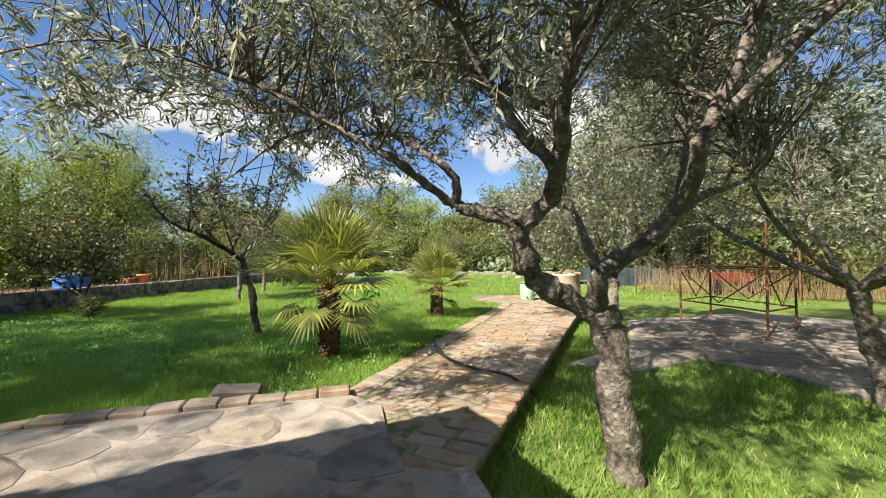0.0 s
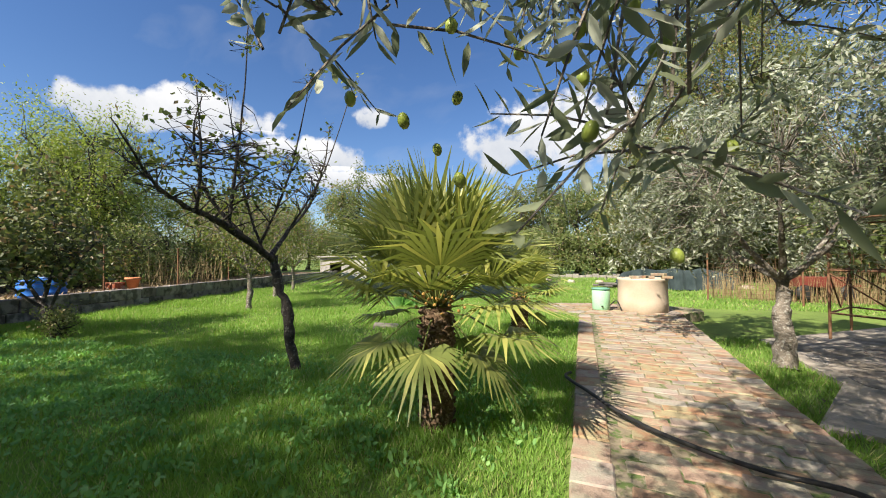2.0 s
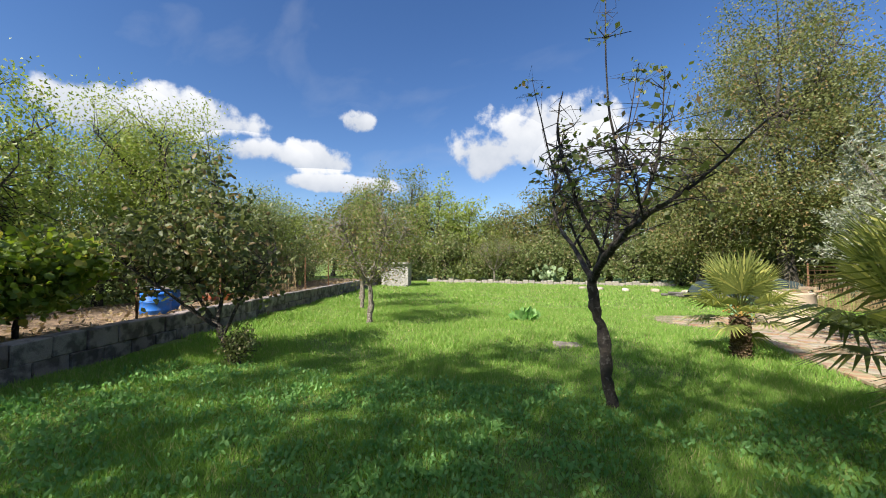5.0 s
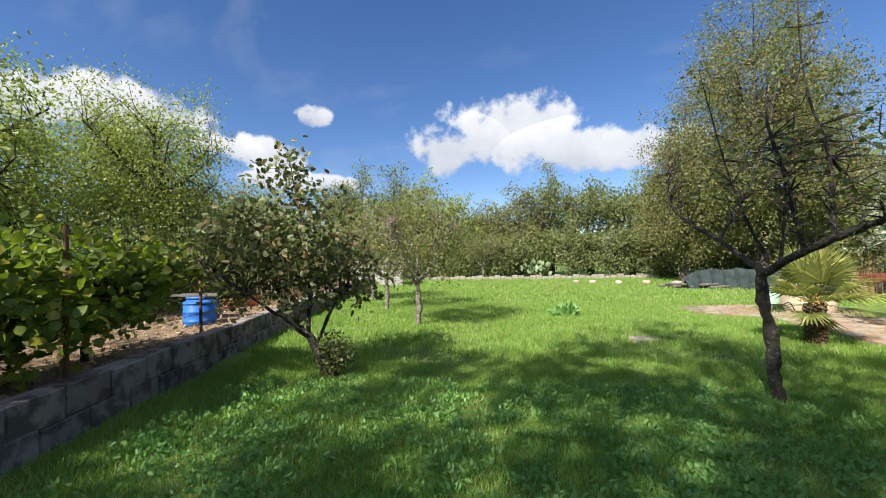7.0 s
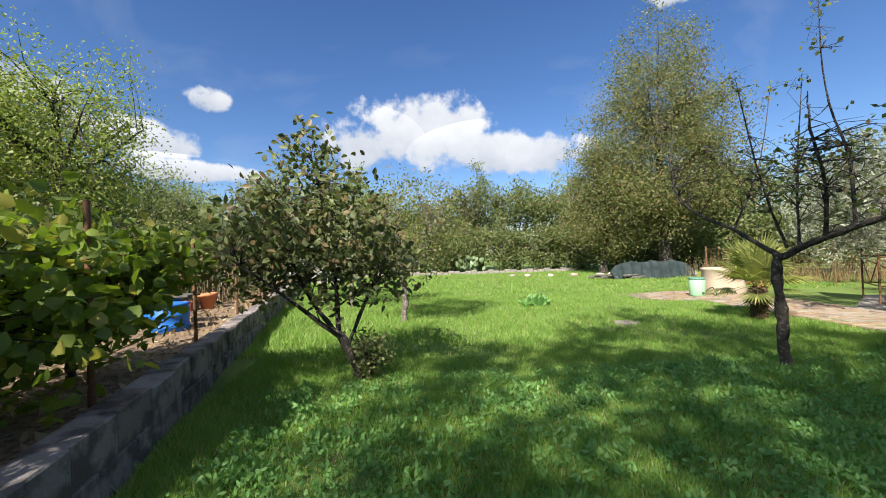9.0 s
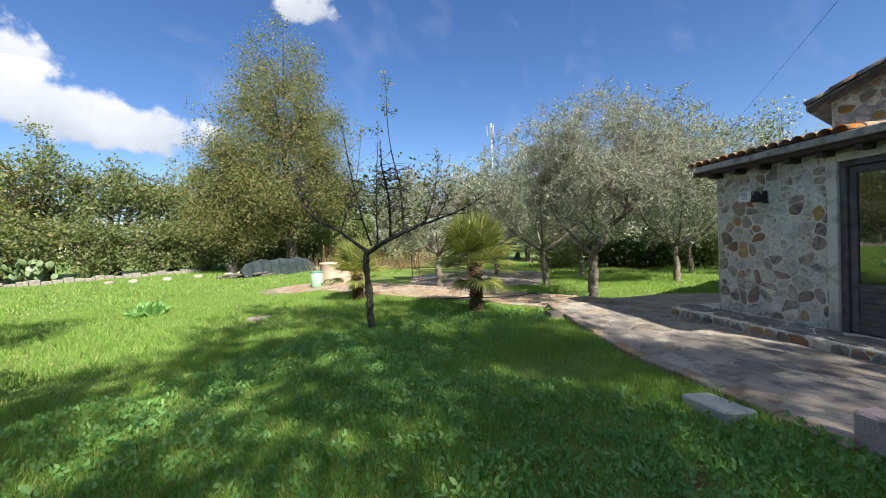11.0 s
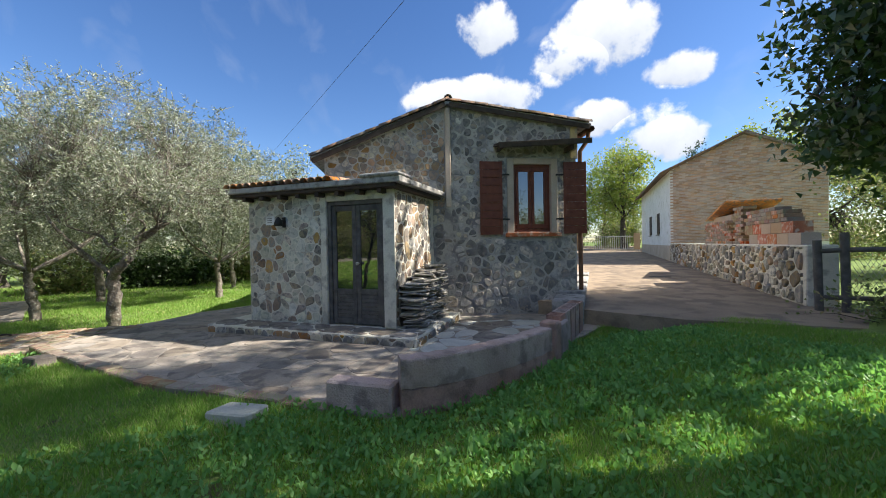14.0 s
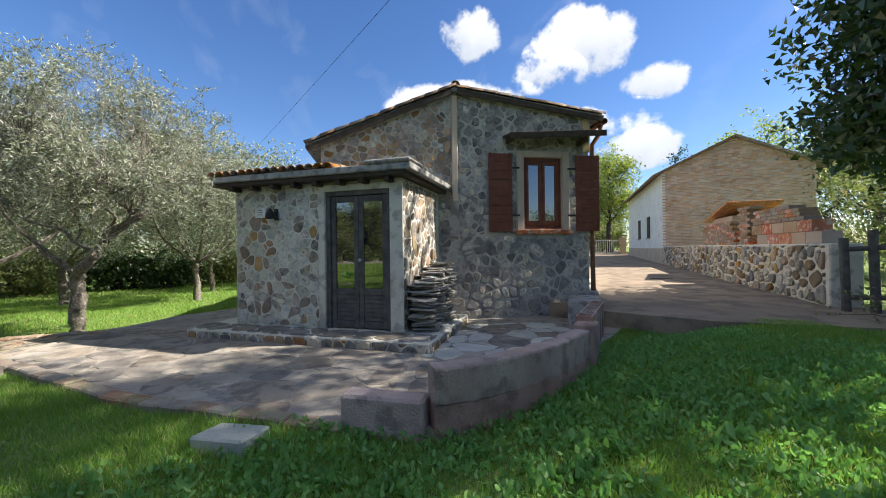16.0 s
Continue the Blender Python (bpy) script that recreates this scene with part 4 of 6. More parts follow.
# ---- trees ----
OL = "silver-green olive tree with a gnarled grey trunk on the lawn"
tree("olive_tree", "large old olive tree with forked trunk leaning over the path", ([(1.70, 4.86, -0.26), (1.66, 4.88, 0.1), (1.60, 4.86, 0.70), (1.53, 4.86, 1.0)], 0.115, 0.12),
     [([(1.53, 4.87, 0.97), (1.21, 4.72, 1.14), (1.03, 4.54, 1.33), (0.98, 4.38, 1.63)], 0.085, 0.07),
      ([(0.98, 4.38, 1.60), (1.18, 4.40, 1.76), (1.22, 4.10, 1.95), (1.24, 3.84, 2.16), (1.3, 3.7, 2.6), (1.35, 3.8, 3.4)], 0.065, 0.02),
      ([(1.20, 4.12, 1.92), (1.02, 3.98, 2.08), (0.90, 3.86, 2.25), (0.7, 3.7, 2.6), (0.5, 3.6, 3.0)], 0.04, 0.012),
      ([(0.98, 4.38, 1.62), (0.75, 4.35, 1.68), (0.58, 4.33, 1.73)], 0.05, 0.042),
      ([(0.58, 4.33, 1.73), (0.44, 4.15, 1.85), (0.31, 3.96, 1.96), (0.12, 3.91, 2.07), (-0.3, 3.95, 2.3), (-0.8, 4.05, 2.4)], 0.034, 0.01),
      ([(0.58, 4.33, 1.74), (0.60, 4.22, 1.89), (0.41, 4.16, 2.06), (0.02, 4.45, 2.30), (-0.5, 4.6, 2.4)], 0.032, 0.01),
      ([(1.52, 4.87, 1.0), (1.49, 4.64, 1.27), (1.73, 4.60, 1.46), (1.95, 4.42, 1.76), (1.93, 4.15, 2.0), (2.1, 4.0, 2.5), (2.2, 4.2, 3.2)], 0.075, 0.02),
      ([(1.70, 4.62, 1.44), (2.01, 5.0, 1.64), (2.3, 5.2, 1.85), (2.9, 5.9, 2.1), (3.3, 6.3, 2.4)], 0.045, 0.012),
      ([(2.0, 4.98, 1.64), (2.06, 4.9, 1.9), (2.2, 5.1, 2.5), (2.3, 5.3, 3.2)], 0.035, 0.012),
      ([(1.55, 4.9, 1.05), (1.5, 5.3, 1.5), (1.3, 5.7, 2.1), (1.2, 5.9, 2.9)], 0.045, 0.012),
      ([(0.1, 3.91, 2.08), (-0.5, 3.75, 2.42), (-1.0, 3.6, 2.55), (-1.6, 3.55, 2.5)], 0.016, 0.005), ([(-0.5, 3.75, 2.42), (-0.95, 3.3, 2.5), (-1.6, 3.1, 2.4)], 0.01, 0.004), ([(-0.8, 4.05, 2.4), (-1.2, 4.0, 2.55), (-1.7, 3.95, 2.5)], 0.012, 0.004),
      ([(1.24, 3.9, 2.1), (0.6, 4.6, 2.7), (-0.2, 5.1, 2.9)], 0.03, 0.01), ([(2.0, 4.1, 2.1), (2.5, 3.9, 2.6), (2.8, 3.5, 2.8)], 0.035, 0.01),
      ([(-0.2, 3.95, 2.2), (-0.6, 4.1, 2.2), (-1.0, 4.15, 2.02), (-1.35, 4.12, 1.85)], 0.012, 0.004), ([(-0.6, 4.1, 2.2), (-0.75, 4.2, 1.95), (-0.82, 4.22, 1.6)], 0.006, 0.002)],
     [((1.2, 4.6, 3.6), (2.3, 2.2, 1.25)), ((-0.25, 4.5, 2.75), (1.15, 1.0, 0.6)), ((0.6, 3.3, 2.8), (1.4, 1.2, 0.7)), ((2.6, 5.4, 3.3), (1.2, 1.3, 0.8)), ((-0.3, 4.9, 2.3), (0.8, 0.6, 0.45)), ((-1.1, 3.9, 2.6), (0.9, 0.7, 0.45)), ((-1.3, 3.6, 2.5), (0.6, 0.5, 0.35)), ((-1.25, 3.2, 2.42), (0.6, 0.4, 0.3)), ((-1.5, 3.4, 2.25), (0.5, 0.4, 0.3)), ((-1.25, 3.2, 2.5), (0.55, 0.4, 0.25)), ((-0.8, 4.2, 2.6), (0.8, 0.6, 0.45)), ((-0.75, 4.75, 2.35), (0.6, 0.45, 0.4)), ((-1.25, 4.14, 1.85), (0.3, 0.14, 0.14)), ((-0.95, 4.18, 1.85), (0.25, 0.14, 0.14)), ((-0.8, 4.22, 1.62), (0.1, 0.12, 0.25))],
     L_OLIVE, M_BARK, 1250, 12, 0.15, (0.062, 0.0085), 11, "olive tree", "olive trees", shell=0.35, six=True, gap=0.48, min_z=1.42, droop=0.3, sprigs=4)


def olive(x, y, h, rx, seed, lean=0.0, per=12, cl=420, sprigs=4, low=1.2):
    z = float(ground_z(x, y))
    rng = np.random.default_rng(seed)
    tr = ([(x, y, z - .04), (x + lean * .3, y, z + .5), (x + lean * .8, y + .05, z + 1.0), (x + lean, y, z + 1.3)], 0.12, 0.085)
    fx = Vector((x + lean, y, z + 1.25))
    limbs = []
    for k in range(6):
        a = k * 1.05 + rng.uniform(0, .6)
        e = Vector((math.cos(a), math.sin(a), 0)) * rx * rng.uniform(.5, .75)
        limbs.append(([fx, fx + e * .35 + Vector((0, 0, .35)), fx + e * .75 + Vector((0, 0, .9)), fx + e + Vector((0, 0, h * .33))], .05, .012))
    lob = [((x + lean, y, z + 0.62 * h), (rx, rx, 0.36 * h))]
    for k in range(5):
        a = rng.uniform(0, 6.28)
        lob.append(((x + lean + math.cos(a) * rx * .7, y + math.sin(a) * rx * .7, z + rng.uniform(.38, .75) * h), (rx * .5, rx * .5, .2 * h)))
    return tree("olive_tree", OL, tr, limbs, lob, L_OLIVE, M_BARK, cl, per, 0.2, (0.085, 0.016) if sprigs else (0.11, 0.019), seed, "olive tree", "olive trees", shell=0.58, gap=0.7, min_z=z + low, sprigs=sprigs, three=not sprigs, twig=.0045)


olive(4.62, 7.0, 5.4, 2.5, 21, -0.25, cl=720, low=2.05)
olive(2.45, 10.15, 4.6, 2.0, 22, cl=600, low=1.5)
olive(6.7, 3.0, 5.8, 2.7, 23, cl=860)
olive(11.0, 2.5, 5.6, 2.4, 24, per=45, sprigs=0)
olive(8.6, 6.6, 5.4, 2.3, 25, per=45, sprigs=0)
olive(8.0, 10.4, 5.2, 2.3, 26, per=45, sprigs=0)
olive(12.5, 7.4, 5.8, 2.6, 27, per=45, sprigs=0)
olive(13.5, 12.0, 6.0, 2.8, 28, per=45, sprigs=0)
olive(10.5, -1.0, 5.5, 2.3, 29, per=45, sprigs=0)

# bare plum
T2 = (-3.83, 7.6, -0.03)
limbs = [([(-4.06, 7.46, 1.36), (-4.03, 7.0, 1.58), (-3.97, 6.5, 1.76), (-3.93, 6.1, 1.86), (-3.76, 5.7, 2.02), (-3.55, 5.32, 2.27)], .044, .003),
         ([(-4.07, 7.42, 1.40), (-4.2, 7.9, 1.75), (-4.36, 8.6, 2.2), (-4.3, 8.9, 2.9), (-4.2, 8.9, 3.5)], .032, .005),
         ([(-4.02, 6.95, 1.6), (-4.3, 6.7, 2.1), (-4.45, 6.7, 2.7), (-4.4, 6.75, 3.1)], .024, .004),
         ([(-3.99, 6.7, 1.68), (-3.95, 6.75, 2.4), (-4.0, 6.9, 3.2), (-3.99, 6.94, 4.25)], .02, .003),
         ([(-3.95, 6.3, 1.82), (-3.8, 6.2, 2.3), (-3.77, 6.12, 2.85)], .018, .004),
         ([(-3.93, 6.1, 1.86), (-4.05, 5.85, 2.1), (-4.15, 5.7, 2.25)], .01, .002),
         ([(-4.1, 7.3, 1.5), (-4.4, 7.3, 2.3), (-4.66, 7.31, 3.5)], .018, .003),
         ([(-4.05, 7.2, 1.52), (-3.8, 7.4, 2.4), (-3.57, 7.49, 3.65)], .018, .003),
         ([(-4.2, 7.9, 1.75), (-3.7, 8.0, 2.6), (-3.35, 8.1, 3.75)], .016, .003)]
SHOOTS = [(-3.99, 6.94, 4.15), (-3.99, 6.94, 3.7), (-3.77, 6.12, 2.83), (-4.66, 7.31, 3.45), (-3.57, 7.49, 3.6), (-3.35, 8.1, 3.7), (-4.2, 8.9, 3.45)]
tree("plum_tree", "nearly bare plum tree with dark crooked limbs on the lawn", ([T2, (-3.90, 7.57, 0.35), (-3.93, 7.55, 0.75), (-4.03, 7.50, 1.1), (-4.06, 7.45, 1.42)], 0.062, 0.05), limbs,
     [((-4.0, 6.6, 2.25), (0.75, 1.1, 0.55)), ((-4.15, 7.3, 2.4), (0.5, 0.7, 0.5)), ((-4.2, 8.4, 2.6), (0.4, 0.5, 0.5)), ((-3.75, 5.75, 2.15), (0.3, 0.4, 0.22))] + [(p, (0.09, 0.09, 0.16)) for p in SHOOTS for _ in range(3)], L_PEAR, M_BARK_D, 420, 2, 0.05, (0.06, 0.022), 31, shell=0.3, twig=0.006)


def fruit(x, y, h, rx, seed):
    z = float(ground_z(x, y))
    rng = np.random.default_rng(seed)
    fx = Vector((x, y, z + 1.0))
    limbs = []
    for k in range(5):
        a = k * 1.26 + rng.uniform(0, .6)
        e = Vector((math.cos(a), math.sin(a), 0)) * rx * .6
        limbs.append(([fx, fx + e * .4 + Vector((0, 0, .4)), fx + e + Vector((0, 0, h * .4))], .04, .01))
    tree("pear_tree", "small pear tree with pale trunk and thinning yellow-green leaves", ([(x, y, z - .03), (x + .03, y, z + .5), (x, y, z + 1.02)], .075, .06), limbs, [((x, y, z + .64 * h), (rx, rx, .32 * h))], L_PEAR, M_BARK, 340, 22, .14, (.065, .02), seed, group="pear trees", shell=0.4, min_z=z + .95)


fruit(-8.6, 12.1, 3.5, 1.5, 41)
fruit(-10.2, 15.1, 3.7, 1.6, 42)
fruit(-11.6, 18.0, 3.7, 1.6, 43)
fruit(-7.4, 33.5, 4.2, 2.0, 44)

# quince by the wall
qz = float(ground_z(-9.15, 8.25))
tree("quince_tree", "small many-stemmed quince with large dull leaves by the wall", ([(-9.15, 8.25, qz - .05), (-9.25, 8.2, qz + .3), (-9.4, 8.2, qz + .6)], .06, .045),
     [([(-9.4, 8.2, qz + .55), (-9.8, 8.1, qz + 1.2), (-10.1, 8.0, qz + 2.2)], .035, .01), ([(-9.3, 8.2, qz + .4), (-9.0, 8.3, qz + 1.1), (-8.6, 8.5, qz + 1.7)], .03, .008), ([(-9.4, 8.2, qz + .6), (-9.5, 8.4, qz + 1.6), (-9.75, 8.4, qz + 3.0)], .03, .008), ([(-9.35, 8.2, qz + .5), (-10.0, 7.7, qz + 1.2), (-10.4, 7.4, qz + 1.6)], .03, .008)],
     [((-9.5, 8.2, 1.75), (1.0, .9, .9)), ((-9.75, 8.3, 2.8), (.4, .4, .6)), ((-8.8, 8.4, 1.4), (.5, .5, .5)), ((-10.2, 7.9, 1.7), (.7, .8, .7))], L_QUINCE, M_BARK_D, 260, 13, .12, (.10, .034), 45, shell=0.3, six=True)
tree("shrub", "low dense green shrub at the quince's foot", ([(-9.0, 8.2, qz - .05), (-9.0, 8.2, qz + .2)], .03, .02), [], [((-9.02, 8.2, qz + .3), (.3, .3, .3))], L_HEDGE, M_BARK_D, 60, 22, .06, (.05, .016), 46, "shrub", shell=0.2)
# fig and vine over the wall
for k, (x, y, zc, rx, rz, sd) in enumerate(((-11.3, 5.6, 1.22, .95, .7, 47), (-11.9, 4.2, 1.25, 1.2, .8, 48), (-11.5, 7.0, 1.35, .7, .55, 49), (-12.6, 2.6, 1.3, 1.4, .9, 50))):
    tree("fig_bush", "sprawling fig with big yellow-green leaves behind the wall", ([(x, y, .3), (x, y, .9), (x + .1, y + .1, zc)], .04, .02), [], [((x, y, zc), (rx, rx, rz)), ((x + .3, y + .4, zc + .2), (rx * .6, rx * .6, rz * .6))], L_FIG, M_BARK_D, 190, 15, .16, (.11, .046), sd, "bush", "fig bushes", shell=0.35, six=True, gap=.8)


def wood(name, label, x, y, h, rx, leaf, seed, cl=260, per=20, size=(.16, .05), bark=M_BARK_D, low=.25, category="tree", group="boundary trees", sigma=.34):
    """A full tree of the boundary."""
    z = float(ground_z(x, y)) - .05
    rng = np.random.default_rng(seed)
    tr = ([(x, y, z), (x + .1, y, z + h * .25), (x - .1, y + .1, z + h * .55), (x, y, z + h * .8)], .03 * h ** .9 + .05, .03)
    limbs = []
    for k in range(7):
        a = k * .9 + rng.uniform(0, .5)
        f = Vector((x, y, z + h * rng.uniform(.25, .6)))
        e = Vector((math.cos(a), math.sin(a), 0)) * rx * .7
        limbs.append(([f, f + e * .5 + Vector((0, 0, h * .08)), f + e + Vector((0, 0, h * .2))], .03 + .006 * h, .015))
    lob = [((x, y, z + h * (1 + low) / 2), (rx * .8, rx * .8, h * (1 - low) / 2))]
    for k in range(6):
        a = rng.uniform(0, 6.28)
        lob.append(((x + math.cos(a) * rx * .65, y + math.sin(a) * rx * .65, z + h * rng.uniform(low + .1, .8)), (rx * .5, rx * .5, h * .16)))
    return tree(name, label, tr, limbs, lob, leaf, bark, int(cl * 1.1), per, sigma, (size[0] * 1.25, size[1] * 1.45), seed, category, group, shell=.45, twig=.014, three=True)


HL = "dense dark green hedge tree behind the garden"
rngw = np.random.default_rng(77)
# west boundary, behind the block wall
for i in range(13):
    y = 1.0 + i * 2.7
    x = wall_x(y) - 5.2 - rngw.uniform(0, 3.0)
    leaf = (L_HEDGE, L_HEDGE, L_QUINCE, L_BRIGHT)[int(rngw.integers(0, 4))] if i != 4 else L_BRIGHT
    wood("hedge_tree", HL if leaf is not L_BRIGHT else "light green willow-like tree behind the wall", x, y, rngw.uniform(4.6, 6.8), 2.2, leaf, 100 + i, 270, 54, (.074, .022), low=.04)
wood("willow", "bright green leafy tree behind the wall", -17.5, 14.0, 7.0, 2.8, L_BRIGHT, 90, 340, 80, (.08, .018), low=.1)
for i, (y, off) in enumerate(((10.2, 3.4), (11.9, 3.1), (13.6, 2.9), (15.4, 3.2), (17.3, 2.8), (19.4, 3.1), (21.6, 3.0))):
    wood("hedge_shrub", "shadowy green shrub behind the block wall", wall_x(y) - off, y, (2.3, 2.0, 2.6, 2.2)[i % 4], 1.3, (L_HEDGE, L_PEAR, L_HEDGE)[i % 3], 260 + i, 150, 32, (.065, .022), low=.0, category="shrub", group="boundary shrubs", sigma=.25)
# north boundary
for i in range(15):
    x = -22 + i * 3.0
    y = 38.5 + rngw.uniform(-1.2, 2.5) - 0.28 * max(0, x + 2)
    leaf = (L_HEDGE, L_OAK, L_BRIGHT, L_HEDGE)[int(rngw.integers(0, 4))]
    wood("hedge_tree", HL if leaf is L_HEDGE else "yellow-green tree in the hedge behind the lawn", x, y, rngw.uniform(7.0, 10.5), 2.7, leaf, 130 + i, 300, 26, (.18, .05), low=.06)
for i in range(12):
    x = -18 + i * 3.0
    y = 35.5 - 0.25 * max(0, x + 2) + rngw.uniform(-.5, .5)
    wood("hedge_shrub", "rounded green shrub along the end of the lawn", x, y, rngw.uniform(3.0, 5.0), 2.0, L_HEDGE, 150 + i, 170, 24, (.16, .05), low=.02, category="shrub", group="boundary shrubs")
# big ash and east side
wood("ash_tree", "tall ash tree turning yellow-brown, open crown", 8.4, 26.5, 16.2, 5.0, L_OAK, 170, 700, 120, (.11, .032), low=.1, sigma=.5)
wood("ash_tree", "tall ash tree turning yellow-brown, open crown", 5.0, 28.0, 9.5, 3.0, L_OAK, 171, 320, 70, (.11, .032), low=.1)
for i, (x, y, h) in enumerate(((12, 24.5, 7), (15, 21, 6.5), (18.5, 18, 7), (20, 13, 6.5), (21, 8.5, 6), (21, 4, 6.5), (20, 0, 6.5), (18, -4, 7), (10.5, 20, 4.5), (23, 15, 8), (24, 2, 7))):
    wood("hedge_tree", HL, x, y, h, 2.6, (L_HEDGE, L_OLIVE)[i % 2], 180 + i, 280, 24, (.16, .045), low=.05)
for i, (x, y) in enumerate(((14.5, 4.2), (15.0, 6.2), (15.3, 1.8), (14.5, 9.0))):
    wood("hedge_shrub", "dark glossy hedge at the edge of the olive lawn", x, y, 2.2, 1.3, L_DARK if i < 2 else L_HEDGE, 195 + i, 150, 26, (.12, .05), low=.0, category="shrub", group="boundary shrubs")
# behind and beside the house
wood("cypress", "dark pointed conifer behind the olives", 17.0, 3.2, 9.0, 1.3, L_CONIFER, 200, 200, 26, (.14, .02), low=.1, group="conifers")
wood("poplar", "slender silvery tree behind the house", 17.5, -1.2, 8.0, 1.7, L_OLIVE, 201, 220, 22, (.12, .045), low=.2)
for i, (x, y, h, r_) in enumerate(((13.5, -30, 10.5, 2.4), (10.5, -38, 10, 3), (20, -36, 11, 3), (4, -36, 11, 3.5), (-3, -34, 10.5, 4.0), (-9, -36, 11, 3.5), (17, -24, 10, 2.4))):
    wood("robinia" if i % 3 != 1 else "conifer", "light green feathery tree beyond the drive" if i % 3 != 1 else "dark drooping conifer beyond the drive", x, y, h, r_, L_BRIGHT if i % 3 != 1 else L_CONIFER, 205 + i, 260, 24, (.2, .06), low=.2)
# dark tree over the fence and the tall shade trees beyond
wood("walnut_tree", "dense dark-leaved tree overhanging the fence", -8.0, -7.8, 7.5, 3.0, L_DARK, 220, 640, 44, (.13, .05), low=.27, group="")
for i, (x, y, h, r_, lo_) in enumerate(((-15.1, -4.8, 13.0, 4.0, .5), (-10.9, -5.0, 14.8, 4.0, .58), (-9.2, -9.8, 14.0, 4.4, .5))):
    wood("shade_tree", "tall broad tree beside the garden shading the lawn", x, y, h, r_, L_HEDGE, 221 + i, (105, 215, 80)[i], 52, (.15, .046), low=lo_, sigma=.29)
for i, (x, y, h) in enumerate(((-6.5, -15, 3.6), (-10.5, -14, 4.0), (-14, -12, 4.5), (-2.5, -21.5, 5), (-17, -8, 5.5), (-17.5, -3, 2.8))):
    wood("hedge_shrub", "overgrown green shrub beyond the fence", x, y, h, 2.0, L_HEDGE, 230 + i, 220, 34, (.1, .03), low=.0, category="shrub", group="boundary shrubs")


for i, (x, y, h) in enumerate(((17, -34, 3.5), (22, -33, 4), (12, -37, 3.5), (27, -31, 4.5), (20, -40, 5))):
    wood("hedge_shrub", "green shrub beyond the driveway gate", x, y, h, 2.4, L_BRIGHT if i % 2 else L_HEDGE, 250 + i, 150, 26, (.16, .05), low=.0, category="shrub", group="boundary shrubs")


# ---- palms ----
def palm(x, y, trunk_h, reach, seed, n=52, label="fan palm with a shaggy brown trunk and spiky green fronds"):
    z = float(ground_z(x, y))
    rng = np.random.default_rng(seed)
    top = thing("fan_palm", label, "palm tree", "fan palms", (x, y, z))
    V, F = tube_arrays(curved([(0, 0, -.05), (.02, 0, trunk_h * .5), (0, 0, trunk_h)], 8), [.13 + .015 * math.sin(i * 2.4) for i in range(17)], 12)
    o = new("trunk", arrays_mesh("trunk", V, F, M_BARK_P, True))
    o.parent = top
    stub = bpy.data.meshes.new("leaf_base")
    sb = boxm(0, .055, -.03, .03, 0, .022, .005)
    sb.to_mesh(stub)
    sb.free()
    stub.materials.append(M_BARK_P)
    for i in range(110):
        a, h = i * 2.4, .03 + (trunk_h - .08) * i / 110
        o = new("leaf_base", stub)
        o.parent = top
        o.matrix_basis = pose(.118 * math.cos(a), .118 * math.sin(a), h, 0, 0, math.degrees(a)) @ pose(0, 0, 0, 0, -40 + rng.normal(0, 8), 0)
    for k in [j for j in range(n) if j < n * .72 or j % 2]:
        el = math.radians(84 - 116 * (k / n) ** 1.3 + rng.normal(0, 8))
        az = k * 2.4 + rng.normal(0, .2)
        d = Vector((math.cos(el) * math.cos(az), math.cos(el) * math.sin(az), math.sin(el)))
        side = Vector((-math.sin(az), math.cos(az), 0))
        up = side.cross(d).normalized() * -1
        if up.z < 0 and el > -.2:
            up = -up
        stalk = reach * rng.uniform(.42, .58) * (1 if k < n * .8 else .7)
        c0 = Vector((0, 0, trunk_h - .02)) + d * .05
        hub = c0 + d * stalk + Vector((0, 0, -.12 * stalk * math.cos(el)))
        tv, tf = tube_arrays([c0, c0.lerp(hub, .5) + Vector((0, 0, .04)), hub], [.011, .008, .006], 4)
        vs, fs = list(tv), [tuple(q) for q in tf]
        nl = 24
        for j in range(nl):
            b = (j / (nl - 1) - .5) * math.radians(215)
            ld = (d * math.cos(b) + side * math.sin(b)).normalized()
            ln = reach * (.58 if k < n * .72 else .4) * (0.62 + .38 * math.cos(b * .75)) * rng.uniform(.92, 1.08)
            w = .018
            pl = ld.cross(up).normalized()
            lift = up * (.10 * ln * abs(math.sin(b)))
            sag = Vector((0, 0, -.16 * ln)) * (1 if el < .9 else .3)
            p0, p1, p2 = hub, hub + ld * ln * .55 + lift, hub + ld * ln + lift + sag * (1 + .6 * rng.uniform(0, 1))
            o_ = len(vs)
            vs += [tuple(p0 - pl * .003), tuple(p0 + pl * .003), tuple(p1 + pl * w), tuple(p2 + pl * .002), tuple(p2 - pl * .002), tuple(p1 - pl * w)]
            fs += [(o_, o_ + 1, o_ + 2, o_ + 5), (o_ + 5, o_ + 2, o_ + 3, o_ + 4)]
        fo = new("frond", arrays_mesh("frond", vs, fs, L_PALM_Y if (k > n * .62 and k % 2 == 0) else L_PALM))
        fo.parent = top
    fl = bmesh.new()
    for i in range(70):
        v = rng.normal(0, .05, 3)
        bmesh.ops.create_icosphere(fl, subdivisions=1, radius=.016, matrix=Matrix.Translation((.13 * math.cos(i) + v[0], .13 * math.sin(i) + v[1], trunk_h + .08 + v[2])))
    part("fruit_cluster", fl, mat("palm_fruit", (.3, .16, .04), (.42, .26, .07), 20), top, "orange-brown fruit clusters")["kind"] = "stuff"
    return top


